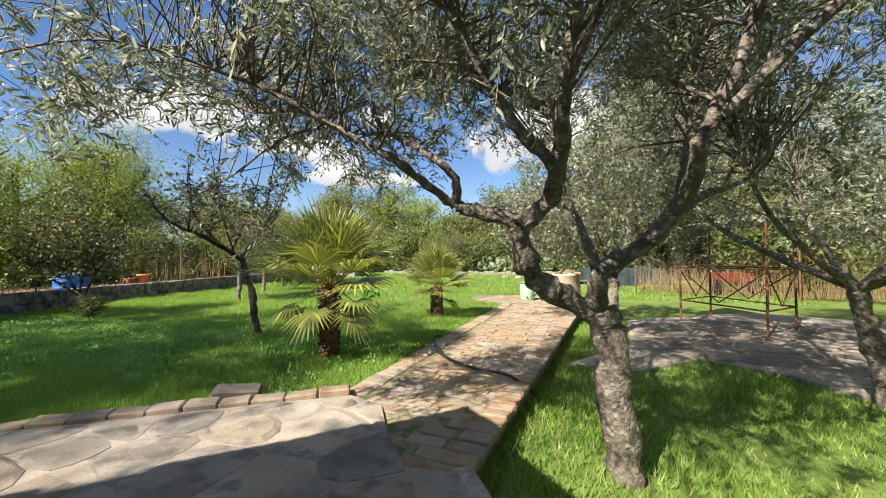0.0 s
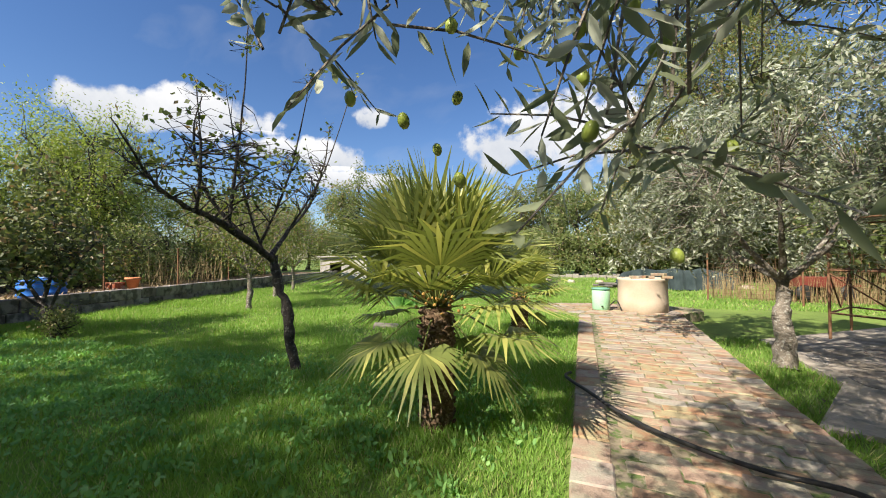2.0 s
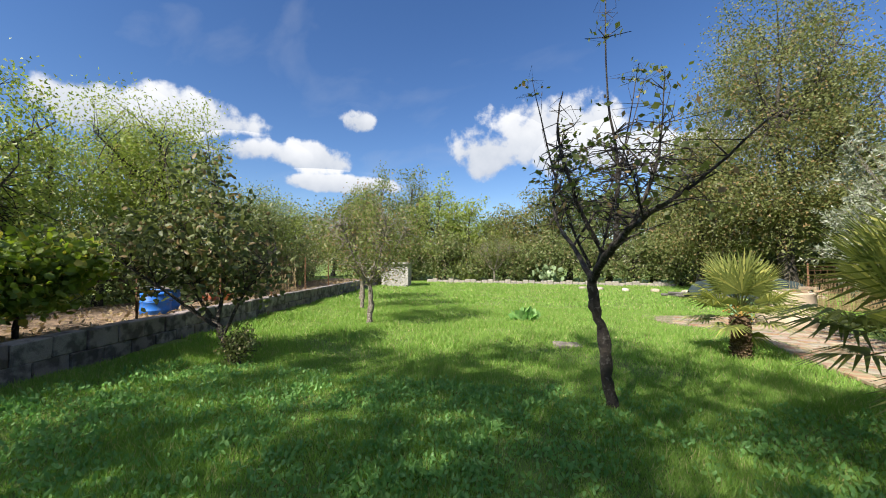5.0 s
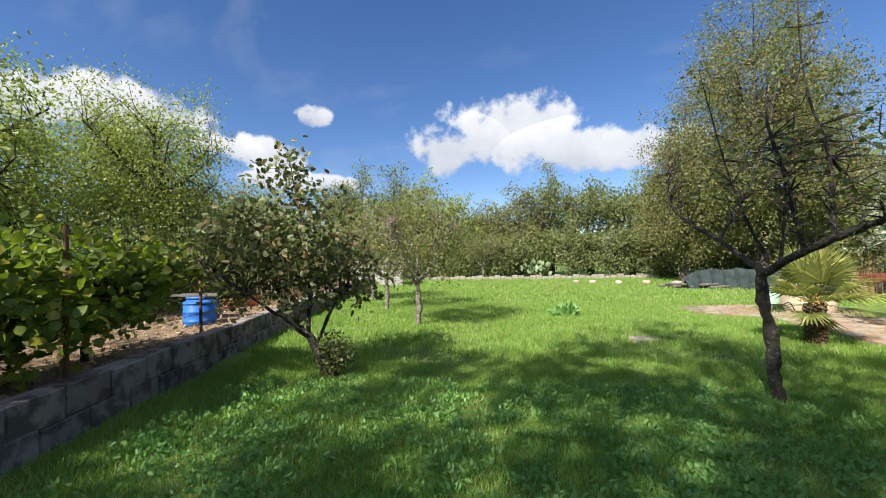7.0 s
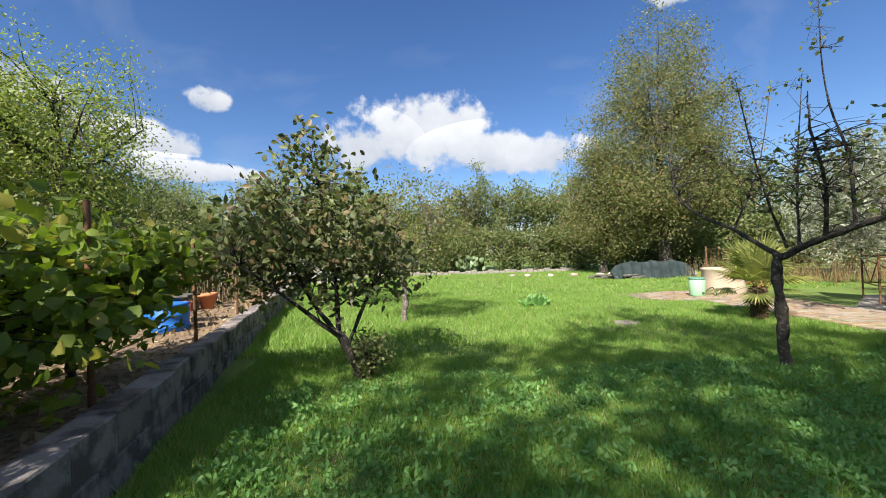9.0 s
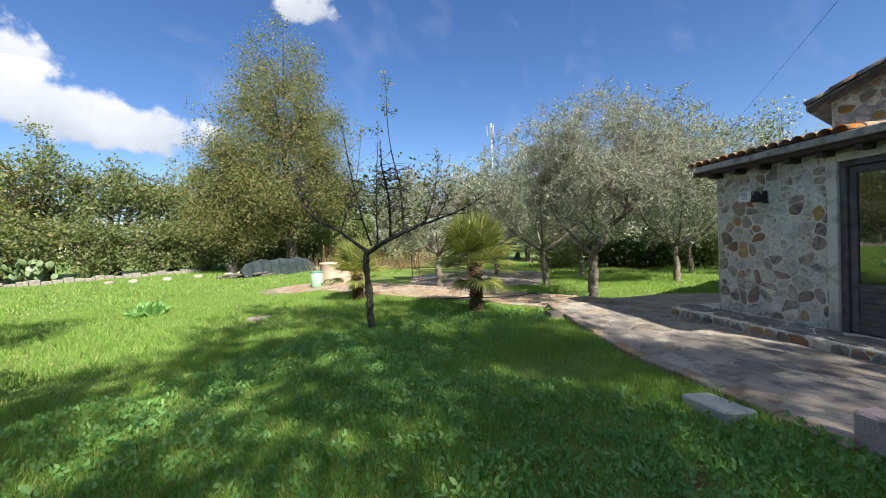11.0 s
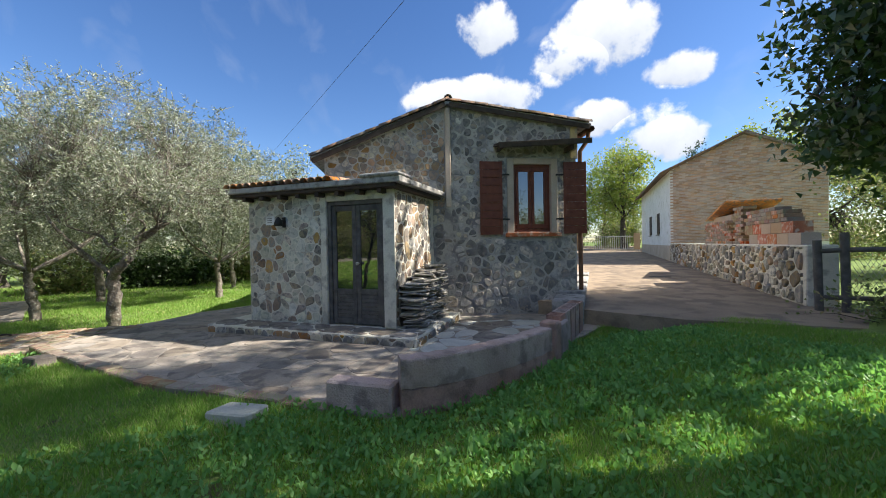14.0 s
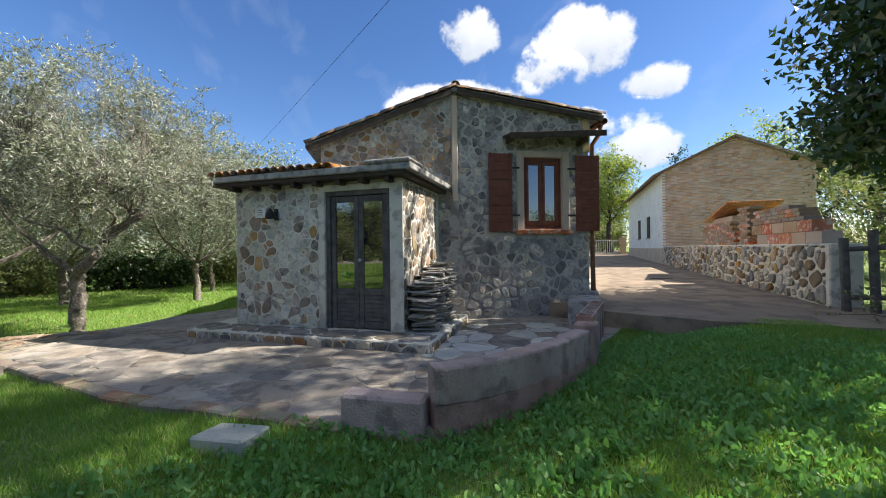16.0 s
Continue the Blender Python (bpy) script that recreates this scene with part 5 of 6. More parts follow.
palm(-1.77, 6.58, 0.98, 1.14, 301, 50)
palm(-1.33, 10.4, 0.72, 1.0, 302, 38, "smaller fan palm with yellowing lower fronds")


# ---- garden things ----
block_wall = thing("garden_wall", "low wall of dark weathered concrete blocks along the lawn", "block wall")
block_wall["kind"] = "structure"
rngb = np.random.default_rng(8)
ang_w = math.degrees(math.atan2(1.0, -0.2))
me_blk = None
for course in range(2):
    y = 2.0 + 0.22 * course
    while y < 27:
        bmk = boxm(0, 0.455, -0.11, 0.11, 0, 0.27, 0.012)
        if me_blk is None:
            me_blk = bpy.data.meshes.new("block")
            bmk.to_mesh(me_blk)
            me_blk.materials.append(M_WALLBLK)
        bmk.free()
        o = new("block", me_blk)
        o.parent = block_wall
        o.matrix_basis = pose(wall_x(y) + rngb.normal(0, .008), y, 0.06 + course * 0.275 + rngb.normal(0, .006), rngb.normal(0, .8), rngb.normal(0, .6), ang_w + rngb.normal(0, 1))
        y += 0.46
bm = bmesh.new()
Lr = [(wall_x(y) - 0.1, y) for y in (-4, 0, 5, 10, 15, 20, 27)]
prism(Lr + [(x - 3.2, y) for x, y in Lr[::-1]], -0.2, 0.5, bm)
tagged(obj("ground", bm, M_LITTER), "bare soil strewn with dry leaves behind the wall", "soil bed", kind="structure")
lv = np.stack([rngb.uniform(-3.0, -.15, 5000), rngb.uniform(0, 24, 5000)], 1)
lv = np.stack([wall_x(lv[:, 1]) + lv[:, 0], lv[:, 1], np.full(5000, .51)], 1)
tagged(new("leaf_litter", leaves_mesh("leaf_litter", lv, .09, .025, rngb, L_DRY)), "scattered dry brown leaves on the soil", "leaf litter", kind="stuff")

fence_w = thing("wire_fence", "rusty posts and wires of a fence behind the wall", "fence")
for y in (6.2, 8.35, 10.6, 13.0, 15.5, 18.0):
    rod("post", (wall_x(y) - .2, y, .45), (wall_x(y) - .22, y, 1.98 if y < 7 else 1.75), .022, M_RUST, fence_w)
for z in (.85, 1.25, 1.6):
    ys_ = (3, 6.2, 8.35, 10.6, 13.0, 15.5, 18.0)
    o = new("wire", tubes_mesh("wire", [([(wall_x(y) - .21, y, z) for y in ys_], [.004] * len(ys_), 4)], M_RUST))
    o.parent = fence_w


def barrel(name, x, y, z, r, h, material, label, lid=None, tilt=0):
    t = thing(name, label, "barrel", "", (x, y, z))
    t.rotation_euler = (radians(tilt), 0, 0)
    part("body", lathe([(r * .9, 0), (r, .03), (r, h * .3), (r * 1.03, h * .32), (r * 1.03, h * .36), (r, h * .38), (r, h * .66), (r * 1.03, h * .68), (r * 1.03, h * .72), (r, h * .74), (r, h - .03), (r * .92, h)], 24), material, t, "", True)
    part("rim", lathe([(r * .95, h - .005), (r * 1.02, h + .0), (r * 1.02, h + .035), (r * .9, h + .04)], 24), material if lid is None else lid, t, "", True)
    return t


barrel("blue_barrel", -12.15, 9.5, .42, .26, .46, M_BLUE, "blue plastic barrel standing on the soil behind the wall")
barrel("blue_barrel", -12.6, 10.1, .42, .27, .5, M_BLUE, "cut-down blue plastic drum behind the wall")
tr_ = thing("plank_table", "weathered board resting on the blue drum", "board", "", (-12.6, 10.1, .95))
part("board", boxm(-.55, .5, -.2, .2, 0.01, .05, .005), M_WOODGREY, tr_)
t = thing("flower_pot", "terracotta flower pot on the wall's edge", "flower pot", "", (-12.95, 12.25, .5))
part("pot", lathe([(.12, 0), (.17, .27), (.2, .275), (.2, .34), (.17, .34), (.15, .3)], 20), M_POT, t, "", True)
t = thing("crate", "rusty red metal crate behind the wall", "crate", "", (-13.3, 12.0, .5))
part("body", boxm(-.2, .2, -.15, .15, 0, .2, .012), M_BRICK_RED, t)

# concrete shed at the end of the wall
shed = thing("shed", "small grey concrete block shed with a dark doorway", "shed", "", (-14.0, 26.6, 0))
shed.rotation_euler = (0, 0, radians(12))
bm = bmesh.new()
for b in ((-1.6, -1.45, 0, 2.2, 0, 1.5), (1.45, 1.6, 0, 2.2, 0, 1.5), (-1.449, -.95, 0, .15, 0, 1.5), (-.15, 1.449, 0, .15, 0, 1.5), (-.949, -.151, 0, .15, 1.15, 1.5), (-1.449, 1.449, 2.05, 2.2, 0, 1.5)):
    box(bm, *b)
part("wall", bm, M_CONC, shed)
part("roof", boxm(-1.75, 1.75, -.15, 2.35, 1.502, 1.6, .01), M_CONC, shed)
bm = bmesh.new()
for k in range(40):
    box(bm, -12.8 + k * .45, -12.37 + k * .45, 33.0 - .02 * k, 33.3 - .02 * k, -.1, .26 + .07 * math.sin(k * 1.9), .03)
tagged(obj("stone_border", bm, M_STONE_D), "low dry-stone border at the end of the lawn", "border wall", kind="structure")
cac = thing("cactus", "prickly pear cactus with pale pads at the lawn's end", "cactus", "", (-3.3, 33.6, 0))
rngc = np.random.default_rng(4)
for k in range(34):
    h = rngc.uniform(.2, 1.3)
    part("pad", lathe([(.04, -.02), (.16, .05), (.2, .16), (.17, .28), (.06, .34)], 8, None, pose(rngc.normal(0, .55), rngc.normal(0, .4), h, rngc.normal(0, 25), rngc.normal(0, 25), rngc.uniform(0, 180)) @ Matrix.Diagonal((1, .2, 1, 1))), L_CACTUS, cac)

# well, bin, hose
t = thing("well", "round rendered well with loose bricks on its rim", "well", "", (*WELL, 0.0))
part("shaft", lathe([(.6, -.1), (.59, .3), (.58, .8), (.6, .83), (.6, .88), (.47, .88), (.46, .2)], 32), M_PLASTER_B, t, "", True)
part("lid", lathe([(.46, .8), (.46, .84)], 24), M_WOODDARK, t)
for k in range(7):
    o = obj("brick", boxm(-.13, .13, -.06, .06, 0, .065, .006, pose(WELL[0] - .25 + .12 * k, WELL[1] - .42 + .05 * (k % 3), .885 + .066 * (k in (4, 5)), 0, 0, 15 + 23 * k)), M_BRICK)
    tagged(o, "loose brick lying on the well's rim", "brick", "bricks on the well")
t = thing("water_butt", "pale green plastic bin with a darker lid beside the well", "bin", "", (.55, 14.3, 0.03))
part("body", lathe([(.19, 0), (.215, .04), (.225, .5), (.2, .54)], 24), M_GREENP, t, "", True)
part("lid", lathe([(.23, .541), (.23, .575), (.16, .59)], 24), mat("green_lid", (.1, .25, .18), (.13, .3, .22), 4, .5), t, "", True)
part("tap", boxm(-.02, .02, -.27, -.2, .1, .14, .005), M_BLACK, t)
hose = new("garden_hose", tubes_mesh("garden_hose", [(curved([(-.62, 8.25, .05), (-.68, 8.0, .07), (-.5, 7.45, .1), (-.27, 6.95, .09), (.0, 6.6, .09), (.35, 6.32, .09), (.75, 6.15, .09), (1.05, 6.12, -.1)], 8), [.017] * 57, 8)], M_HOSE))
tagged(hose, "black rubber hose lying across the brick path", "garden hose")
t = thing("pipe", "thin black pipe bent from the bin to the well", "pipe", "", (0, 0, 0))
o = new("tube", tubes_mesh("tube", [(curved([(.75, 14.25, .15), (.9, 14.1, .3), (1.0, 14.05, .06)], 6), [.015] * 13, 6)], M_HOSE))
o.parent = t

# scaffold
sc = thing("scaffold", "rusty tubular scaffold with a plank roof on the paving", "scaffold")
LEG = {"a": (4.3, 12.35), "b": (5.35, 13.5), "c": (5.2, 10.5), "d": (6.15, 11.45)}
zb = -.145
for k, (x, y) in LEG.items():
    rod("leg", (x, y, zb), (x, y, 2.15), .024, M_RUST, sc)
for a, b in (("a", "b"), ("c", "d"), ("a", "c"), ("b", "d")):
    for z in (.35, 1.15, 2.1):
        rod("rail", (*LEG[a], z), (*LEG[b], z), .018, M_RUST, sc)
for a, b in (("a", "c"), ("b", "d"), ("a", "b"), ("c", "d")):
    p, q = Vector((*LEG[a], 0)), Vector((*LEG[b], 0))
    m_ = p.lerp(q, .5)
    rod("brace", (p.x, p.y, 1.1), (m_.x, m_.y, .4), .014, M_RUST, sc)
    rod("brace", (q.x, q.y, 1.1), (m_.x, m_.y, .4), .014, M_RUST, sc)
for i in range(4):
    f = i / 4
    p, q = Vector(LEG["a"]).lerp(Vector(LEG["b"]), f), Vector(LEG["c"]).lerp(Vector(LEG["d"]), f)
    d_ = (q - p)
    part("plank", boxm(-.15, d_.length + .15, 0, .32, 0, .04, .005, pose(p.x, p.y, 2.13, 0, 0, math.degrees(math.atan2(d_.y, d_.x)))), M_CONC, sc)
# mesh fence and dry reeds behind the scaffold
mf = thing("mesh_fence", "rusty wire mesh fence behind the scaffold", "fence")
tub = []
for i in range(60):
    x = 4.6 + i * .16
    tub.append(([(x, 18.6 - .25 * (x - 4.6), .0), (x, 18.6 - .25 * (x - 4.6), 1.5)], [.005, .005], 3))
for k in range(11):
    z = .05 + k * .145
    tub.append(([(4.6, 18.6, z), (14.1, 16.2, z)], [.005, .005], 3))
o = new("mesh", tubes_mesh("mesh", tub, M_RUST))
o.parent = mf
for x in (4.6, 7.0, 9.4, 11.8, 14.1):
    rod("post", (x, 18.6 - .25 * (x - 4.6), -.2), (x, 18.6 - .25 * (x - 4.6), 1.6), .03, M_RUST, mf)
t = thing("trailer", "dark red rusted farm trailer behind the fence", "trailer", "", (8.2, 19.6, -.05))
part("bed", boxm(-.75, .75, -.5, .5, .45, .8, .03), M_RED, t)
part("drawbar", boxm(.751, 1.5, -.04, .04, .45, .53, .01), M_RED, t)
for sx in (-.6, .6):
    for sy in (-.58, .58):
        part("wheel", lathe([(.12, -.06), (.25, -.07), (.27, 0), (.25, .07), (.12, .06)], 16, None, pose(sx, sy, .27, 90, 0, 0)), M_BLACK, t, "", True)
# tarpaulin heap
tp = thing("tarpaulin", "dark tarpaulin draped over a heap of wood", "tarpaulin", "", (4.6, 22.3, 0))
bm = bmesh.new()
n = 60
gv = []
for i in range(n + 1):
    x = -2.3 + 4.6 * i / n
    top = .98 - .1 * abs(math.sin(i * math.pi / 15)) - .55 * abs(2 * i / n - 1) ** 9
    gv.append([bm.verts.new((x + .03 * math.sin(j * 1.3 + i), (j / 5 - 1) * .3 + (.07 * math.sin(i * .9) + .04 * math.sin(i * 2.3)) * (1 if j < 5 else .3), max(.02, top * (1 - abs(j / 5 - 1) ** 1.6)))) for j in range(11)])
for i in range(n):
    for j in range(10):
        bm.faces.new((gv[i][j], gv[i + 1][j], gv[i + 1][j + 1], gv[i][j + 1]))
part("sheet", bm, M_TARP, tp, "", True)
for k in range(7):
    o = obj("log", lathe([(.06, -.9), (.065, 0), (.055, .9)], 8, None, pose(2.2 + k * .28, 22.6 - .1 * k, .12 + .1 * (k % 2), 90, 0, 60 + 9 * k)), M_WOODGREY, None, "", True)
    tagged(o, "cut branch lying in the heap at the lawn's end", "log", "logs by the tarpaulin")
for k in range(9):
    o = obj("stone", lathe([(.16, -.05), (.22, .06), (.17, .17), (.06, .2)], 8, None, pose(-1.5 + k * 1.15 + .3 * math.sin(k * 5), 27.5 - .45 * k + .5 * math.sin(k * 3), 0, 8 * math.sin(k), 0, k * 40) @ Matrix.Diagonal((1.3, 1, 1, 1))), M_STONE, None, "", True)
    tagged(o, "rough grey stone at the edge of the lawn", "stone", "stones at the lawn's end")
# dry reeds
rr_ = np.random.default_rng(9)
k = 1000
bx = np.concatenate([rr_.uniform(5, 14, k), rr_.uniform(-14.2, -13.0, 160)])
by = np.concatenate([19.4 - .25 * (bx[:k] - 4.6) + rr_.uniform(0, 1.3, k), rr_.uniform(12.5, 16, 160)])
bz = np.concatenate([np.full(k, -.1), np.full(160, .45)])
hh = rr_.uniform(.5, 1.5, len(bx))
lean = rr_.normal(0, .15, (len(bx), 2))
V = np.stack([np.stack([bx - .01, by, bz], 1), np.stack([bx + .01, by, bz], 1), np.stack([bx + lean[:, 0] * hh, by + lean[:, 1] * hh, bz + hh], 1)], 1).reshape(-1, 3)
tagged(new("dry_reeds", arrays_mesh("dry_reeds", V, np.arange(len(V)).reshape(-1, 3), L_DRY)), "tall dry straw-coloured stalks at the garden's edge", "reeds", kind="stuff")

# stones on the lawn
for x, y, w, d_, h, a, lb in ((-4.0, 10.7, .5, .3, .06, 20, "flat pale stone slab set in the lawn"), (-5.02, 2.74, .46, .28, .10, 40, "grey concrete slab lying at the patio's edge"), (-1.78, 4.98, .42, .22, .14, 32, "flat sandstone block beside the patio edging")):
    o = obj("stone_slab", boxm(-w / 2, w / 2, -d_ / 2, d_ / 2, -.06, h, .015, pose(x, y, float(ground_z(x, y)), 3, 4, a)), M_FLAG if lb[0] == "f" else M_FLAG_W if lb[0] == "g" else M_PLASTER_B)
    tagged(o, lb, "stone slab")

# block terrace wall beside the patio
def tuff(a, b, z0, z1, th=.2, label="rough brown tuff block set on edge beside the patio", n=1):
    p, q = Vector(a), Vector(b)
    L = (q - p).length
    for i in range(n):
        o = obj("tuff_block", boxm(L * i / n + .002, L * (i + 1) / n - .002, -th / 2, th / 2, z0, z1, .022, pose(p.x, p.y, 0, 0, 0, math.degrees(math.atan2(q.y - p.y, q.x - p.x)))), M_TUFF)
        tagged(o, label, "building block", "blocks edging the patio")


tuff((-5.2, 1.96), (-5.68, 1.5), -.1, .30, .2, "low brown tuff block lying beside the patio")


def curved_wall(pts, thick, courses):
    """A low curved wall: one thing with a part for each course (z0, z1, how far it stands proud)."""
    c = curved([(x, y, 0) for x, y in pts], 6)
    t = thing("terrace_wall", "low curved brown tuff wall with worn edges beside the patio", "low wall")
    for z0, z1, proud in courses:
        bm = bmesh.new()
        rings = []
        for i, p in enumerate(c):
            d = (c[min(i + 1, len(c) - 1)] - c[max(i - 1, 0)]).normalized()
            nrm = Vector((-d.y, d.x, 0))
            h, b = thick / 2 + proud, .022
            wob = .004 * math.sin(i * 2.3)
            prof = ((-h, z0), (-h, z1 - b), (-h + b * .35, z1 - b * .3), (-h + b, z1), (h - b, z1), (h - b * .35, z1 - b * .3), (h, z1 - b), (h, z0))
            rings.append([bm.verts.new((p + nrm * (u + wob)) + Vector((0, 0, z + wob))) for u, z in prof])
        for a, b_ in zip(rings, rings[1:]):
            for k in range(8):
                bm.faces.new((a[k], a[(k + 1) % 8], b_[(k + 1) % 8], b_[k]))
        bm.faces.new(rings[0][::-1])
        bm.faces.new(rings[-1])
        bmesh.ops.recalc_face_normals(bm, faces=bm.faces)
        part("course", bm, M_TUFF, t)


curved_wall([(-5.69, 1.46), (-5.77, 1.1), (-5.77, .6), (-5.69, .05), (-5.53, -.5)], .19, ((-.12, .26, -.006), (.262, .53, .0)))
tuff((-5.46, -.62), (-5.38, -.8), 0, .56, .22)
tuff((-5.3, -.9), (-5.1, -1.25), 0, .48, .2)
for i in range(5):
    f = i / 5
    x, y = -5.1 + f * .75, -1.15 - f * 1.35
    o = thing("hollow_block", "hollow brown block standing upright along the step", "building block", "blocks edging the patio", (x, y, .05))
    o.rotation_euler = (0, 0, radians(-60))
    bm = bmesh.new()
    for b in ((-.13, .13, -.1, -.075, 0, .5), (-.13, .13, .075, .1, 0, .5), (-.13, -.105, -.0745, .0745, 0, .5), (.105, .13, -.0745, .0745, 0, .5), (-.0125, .0125, -.0745, .0745, 0, .5)):
        box(bm, *b)
    part("shell", bm, M_TUFF, o)
for i in range(6):
    p = Vector(drive_pt(.3 + i * 1.1, -.25))
    o = obj("step_slab", boxm(-.55, .5, -.28, .28, -.3, .18 + .05 * (i % 2), .02, pose(p.x + .1, p.y, .3, 0, 0, -52)), M_CONC)
    tagged(o, "pale concrete slab along the side of the house", "slab", "slabs beside the house")

# stacked slates on the plinth
slate = thing("slate_pile", "pile of grey-brown split slates stacked beside the porch", "slate pile")
rs = np.random.default_rng(6)
for k in range(270):
    lay = k // 7
    u = rs.uniform(.12, 1.35)
    hgt = .62 + .35 * min(1, u / .9)
    if lay * .026 > hgt:
        continue
    w, d_ = rs.uniform(.09, .19), rs.uniform(.08, .17)
    bm = boxm(-w, w, -d_, d_, 0, rs.uniform(.012, .024), .004, AM @ pose(AL + .24 + rs.normal(0, .035), u, PZ - .01 + lay * .026, rs.normal(0, 3), rs.normal(0, 3), rs.uniform(-25, 25)))
    part("slate", bm, M_SLATE, slate)

# overhead cable, mast
rod_ = new("cable", tubes_mesh("cable", [(curved([(9.0, 1.1, 5.45), (6.5, 0.95, 5.4), (-3.4, 0.2, 5.5), (-10.0, -0.4, 5.9)], 6), [0.004] * 19, 5)], M_BLACK))
tagged(rod_, "thin black overhead cable passing above the house", "cable")
mast = thing("radio_mast", "tall pale lattice radio mast far behind the trees", "mast", "", (86, 45, 0))
rod("pole", (0, 0, 0), (0, 0, 33), .28, M_STEEL, mast)
for a in (0, 2.1, 4.2):
    part("antenna", boxm(-.12, .12, -.1, .1, 29.5, 32.5, .02, pose(1.1 * math.cos(a), 1.1 * math.sin(a), 0)), M_STEEL, mast)

# ---- neighbour's house, stone wall, gate, fence ----
NC = Vector((1.5, -16.0))
NM = Matrix(((dn.x, du.x, 0, NC.x), (dn.y, du.y, 0, NC.y), (0, 0, 1, 0), (0, 0, 0, 1)))
nh = thing("neighbour_house", "neighbour's house with white side wall and tan brick gable", "house")
nh.matrix_world = NM
NZ = .55
bm = bmesh.new()
f = [bm.verts.new((x, 0, z)) for x, z in ((0, NZ), (5.9, NZ), (5.9, 4.95), (2.95, 6.35), (0, 4.95))]
g = [bm.verts.new((v.co.x, 12, v.co.z)) for v in f]
bm.faces.new(f)
bm.faces.new(g[::-1])
for i in range(5):
    bm.faces.new((f[i], g[i], g[(i + 1) % 5], f[(i + 1) % 5]))
bmesh.ops.recalc_face_normals(bm, faces=bm.faces)
part("wall", bm, M_PLASTER_W, nh)
bm = bmesh.new()
rn = random.Random(2)
z = 1.4
row = 0
while z < 6.3:
    half = 2.95 if z < 4.95 else max(0, 2.95 * (6.35 - z) / 1.4)
    x = 2.95 - half + (.12 if row % 2 else 0)
    while x < 2.95 + half - .05:
        w = min(.25, 2.95 + half - x)
        yy = -.03 - rn.uniform(0, .008)
        box(bm, x + .004, x + w - .004, yy, -.003, z + .004, z + .066)
        x += .25
    z += .07
    row += 1
pb = part("brickwork", bm, mat("tan_brick_wall", (.47, .33, .25), (.56, .42, .33), 1.5, .9, .4, 60, rand=.2, island=True), nh, "tan brick gable facing")
pb["kind"] = "stuff"
for a, b, za, zb_ in ((-.45, 2.95, 4.74, 6.36), (6.35, 2.95, 4.74, 6.36)):
    bm = bmesh.new()
    v = [bm.verts.new(p) for p in ((a, -.25, za), (b, -.25, zb_), (b, 12.3, zb_), (a, 12.3, za), (a, -.25, za + .12), (b, -.25, zb_ + .12), (b, 12.3, zb_ + .12), (a, 12.3, za + .12))]
    for q in ((3, 2, 1, 0), (4, 5, 6, 7), (0, 1, 5, 4), (1, 2, 6, 5), (2, 3, 7, 6), (3, 0, 4, 7)):
        bm.faces.new([v[i] for i in q])
    bmesh.ops.recalc_face_normals(bm, faces=bm.faces)
    part("roof", bm, M_TILE_OLD, nh)
for y in (3.2, 6.4):
    w = part("window", boxm(-.05, -.004, y, y + .75, 1.9, 3.1, .01), M_WOODDARK, nh, "dark shuttered window")
    part("sill", boxm(-.1, -.051, y - .1, y + .85, 1.82, 1.89, .01), M_CONC, w)
part("plinth_band", boxm(-.03, -.004, .01, 11.9, .4, 1.3), M_PLASTER_B, nh)

SW0 = Vector((-6.3, -6.05))
swl = (NC - SW0).length
su = (NC - SW0).normalized()
sn = Vector((su.y, -su.x))
SM = Matrix(((su.x, -sn.x, 0, SW0.x), (su.y, -sn.y, 0, SW0.y), (0, 0, 1, 0), (0, 0, 0, 1)))
side = 1 if (Vector((-3, -4)) - SW0).dot(Vector((-sn.x, -sn.y))) < 0 else -1
rw = obj("retaining_wall", boxm(0, swl, 0 if side > 0 else -.45, .45 if side > 0 else 0, .0, 1.42, .02, SM), M_MORTAR)
tagged(rw, "retaining wall of yellowish rubble stone along the drive", "stone wall", kind="structure")
yd = .22 * side
def brick_rows(st, u0, u1, h, dims, drop, mats, seed, z=1.42):
    """Courses of bricks whose top steps down towards u0."""
    rb = np.random.default_rng(seed)
    w, d_, hh = dims
    row = 0
    while row * hh < h:
        x = u0 + (w * .5 if row % 2 else 0) + drop * max(0, row * hh - h * .35)
        while x + w < u1 + .02:
            part("brick", boxm(x + .004, x + w - .004, yd - d_ / 2 + rb.uniform(-.015, .015), yd + d_ / 2, z + row * hh, z + (row + 1) * hh - .006, .005), mats[int(rb.integers(0, len(mats)))], st)
            x += w
        row += 1


for u0, u1, h, dims, drop, mats, lb, z in (
        (.35, 3.2, .46, (.5, .3, .23), .6, [M_BRICK_TAN, M_BRICK, M_BRICK_RED], "stack of large hollow clay blocks on the retaining wall", 1.42),
        (.9, 3.2, .3, (.27, .3, .085), 2.6, [M_BRICK_RED, M_BRICK, M_BRICK], "stepped courses of old red bricks on the clay blocks", 1.882),
        (3.25, 4.0, .92, (.25, .3, .075), 0, [M_BRICK_RED, M_BRICK, M_BRICK], "square stack of old red bricks on the wall", 1.42),
        (4.1, 6.9, .62, (.25, .3, .075), .9, [M_BRICK_RED, M_BRICK], "low ragged stack of red bricks on the wall", 1.42)):
    st = thing("brick_stack", lb, "brick stack", "brick stacks")
    st.matrix_world = SM
    brick_rows(st, u0, u1, h, dims, drop, mats, int(u0 * 10 + z * 100), z)
sh = thing("brick_hut", "little brick hut with a sloping terracotta roof behind the wall", "brick hut")
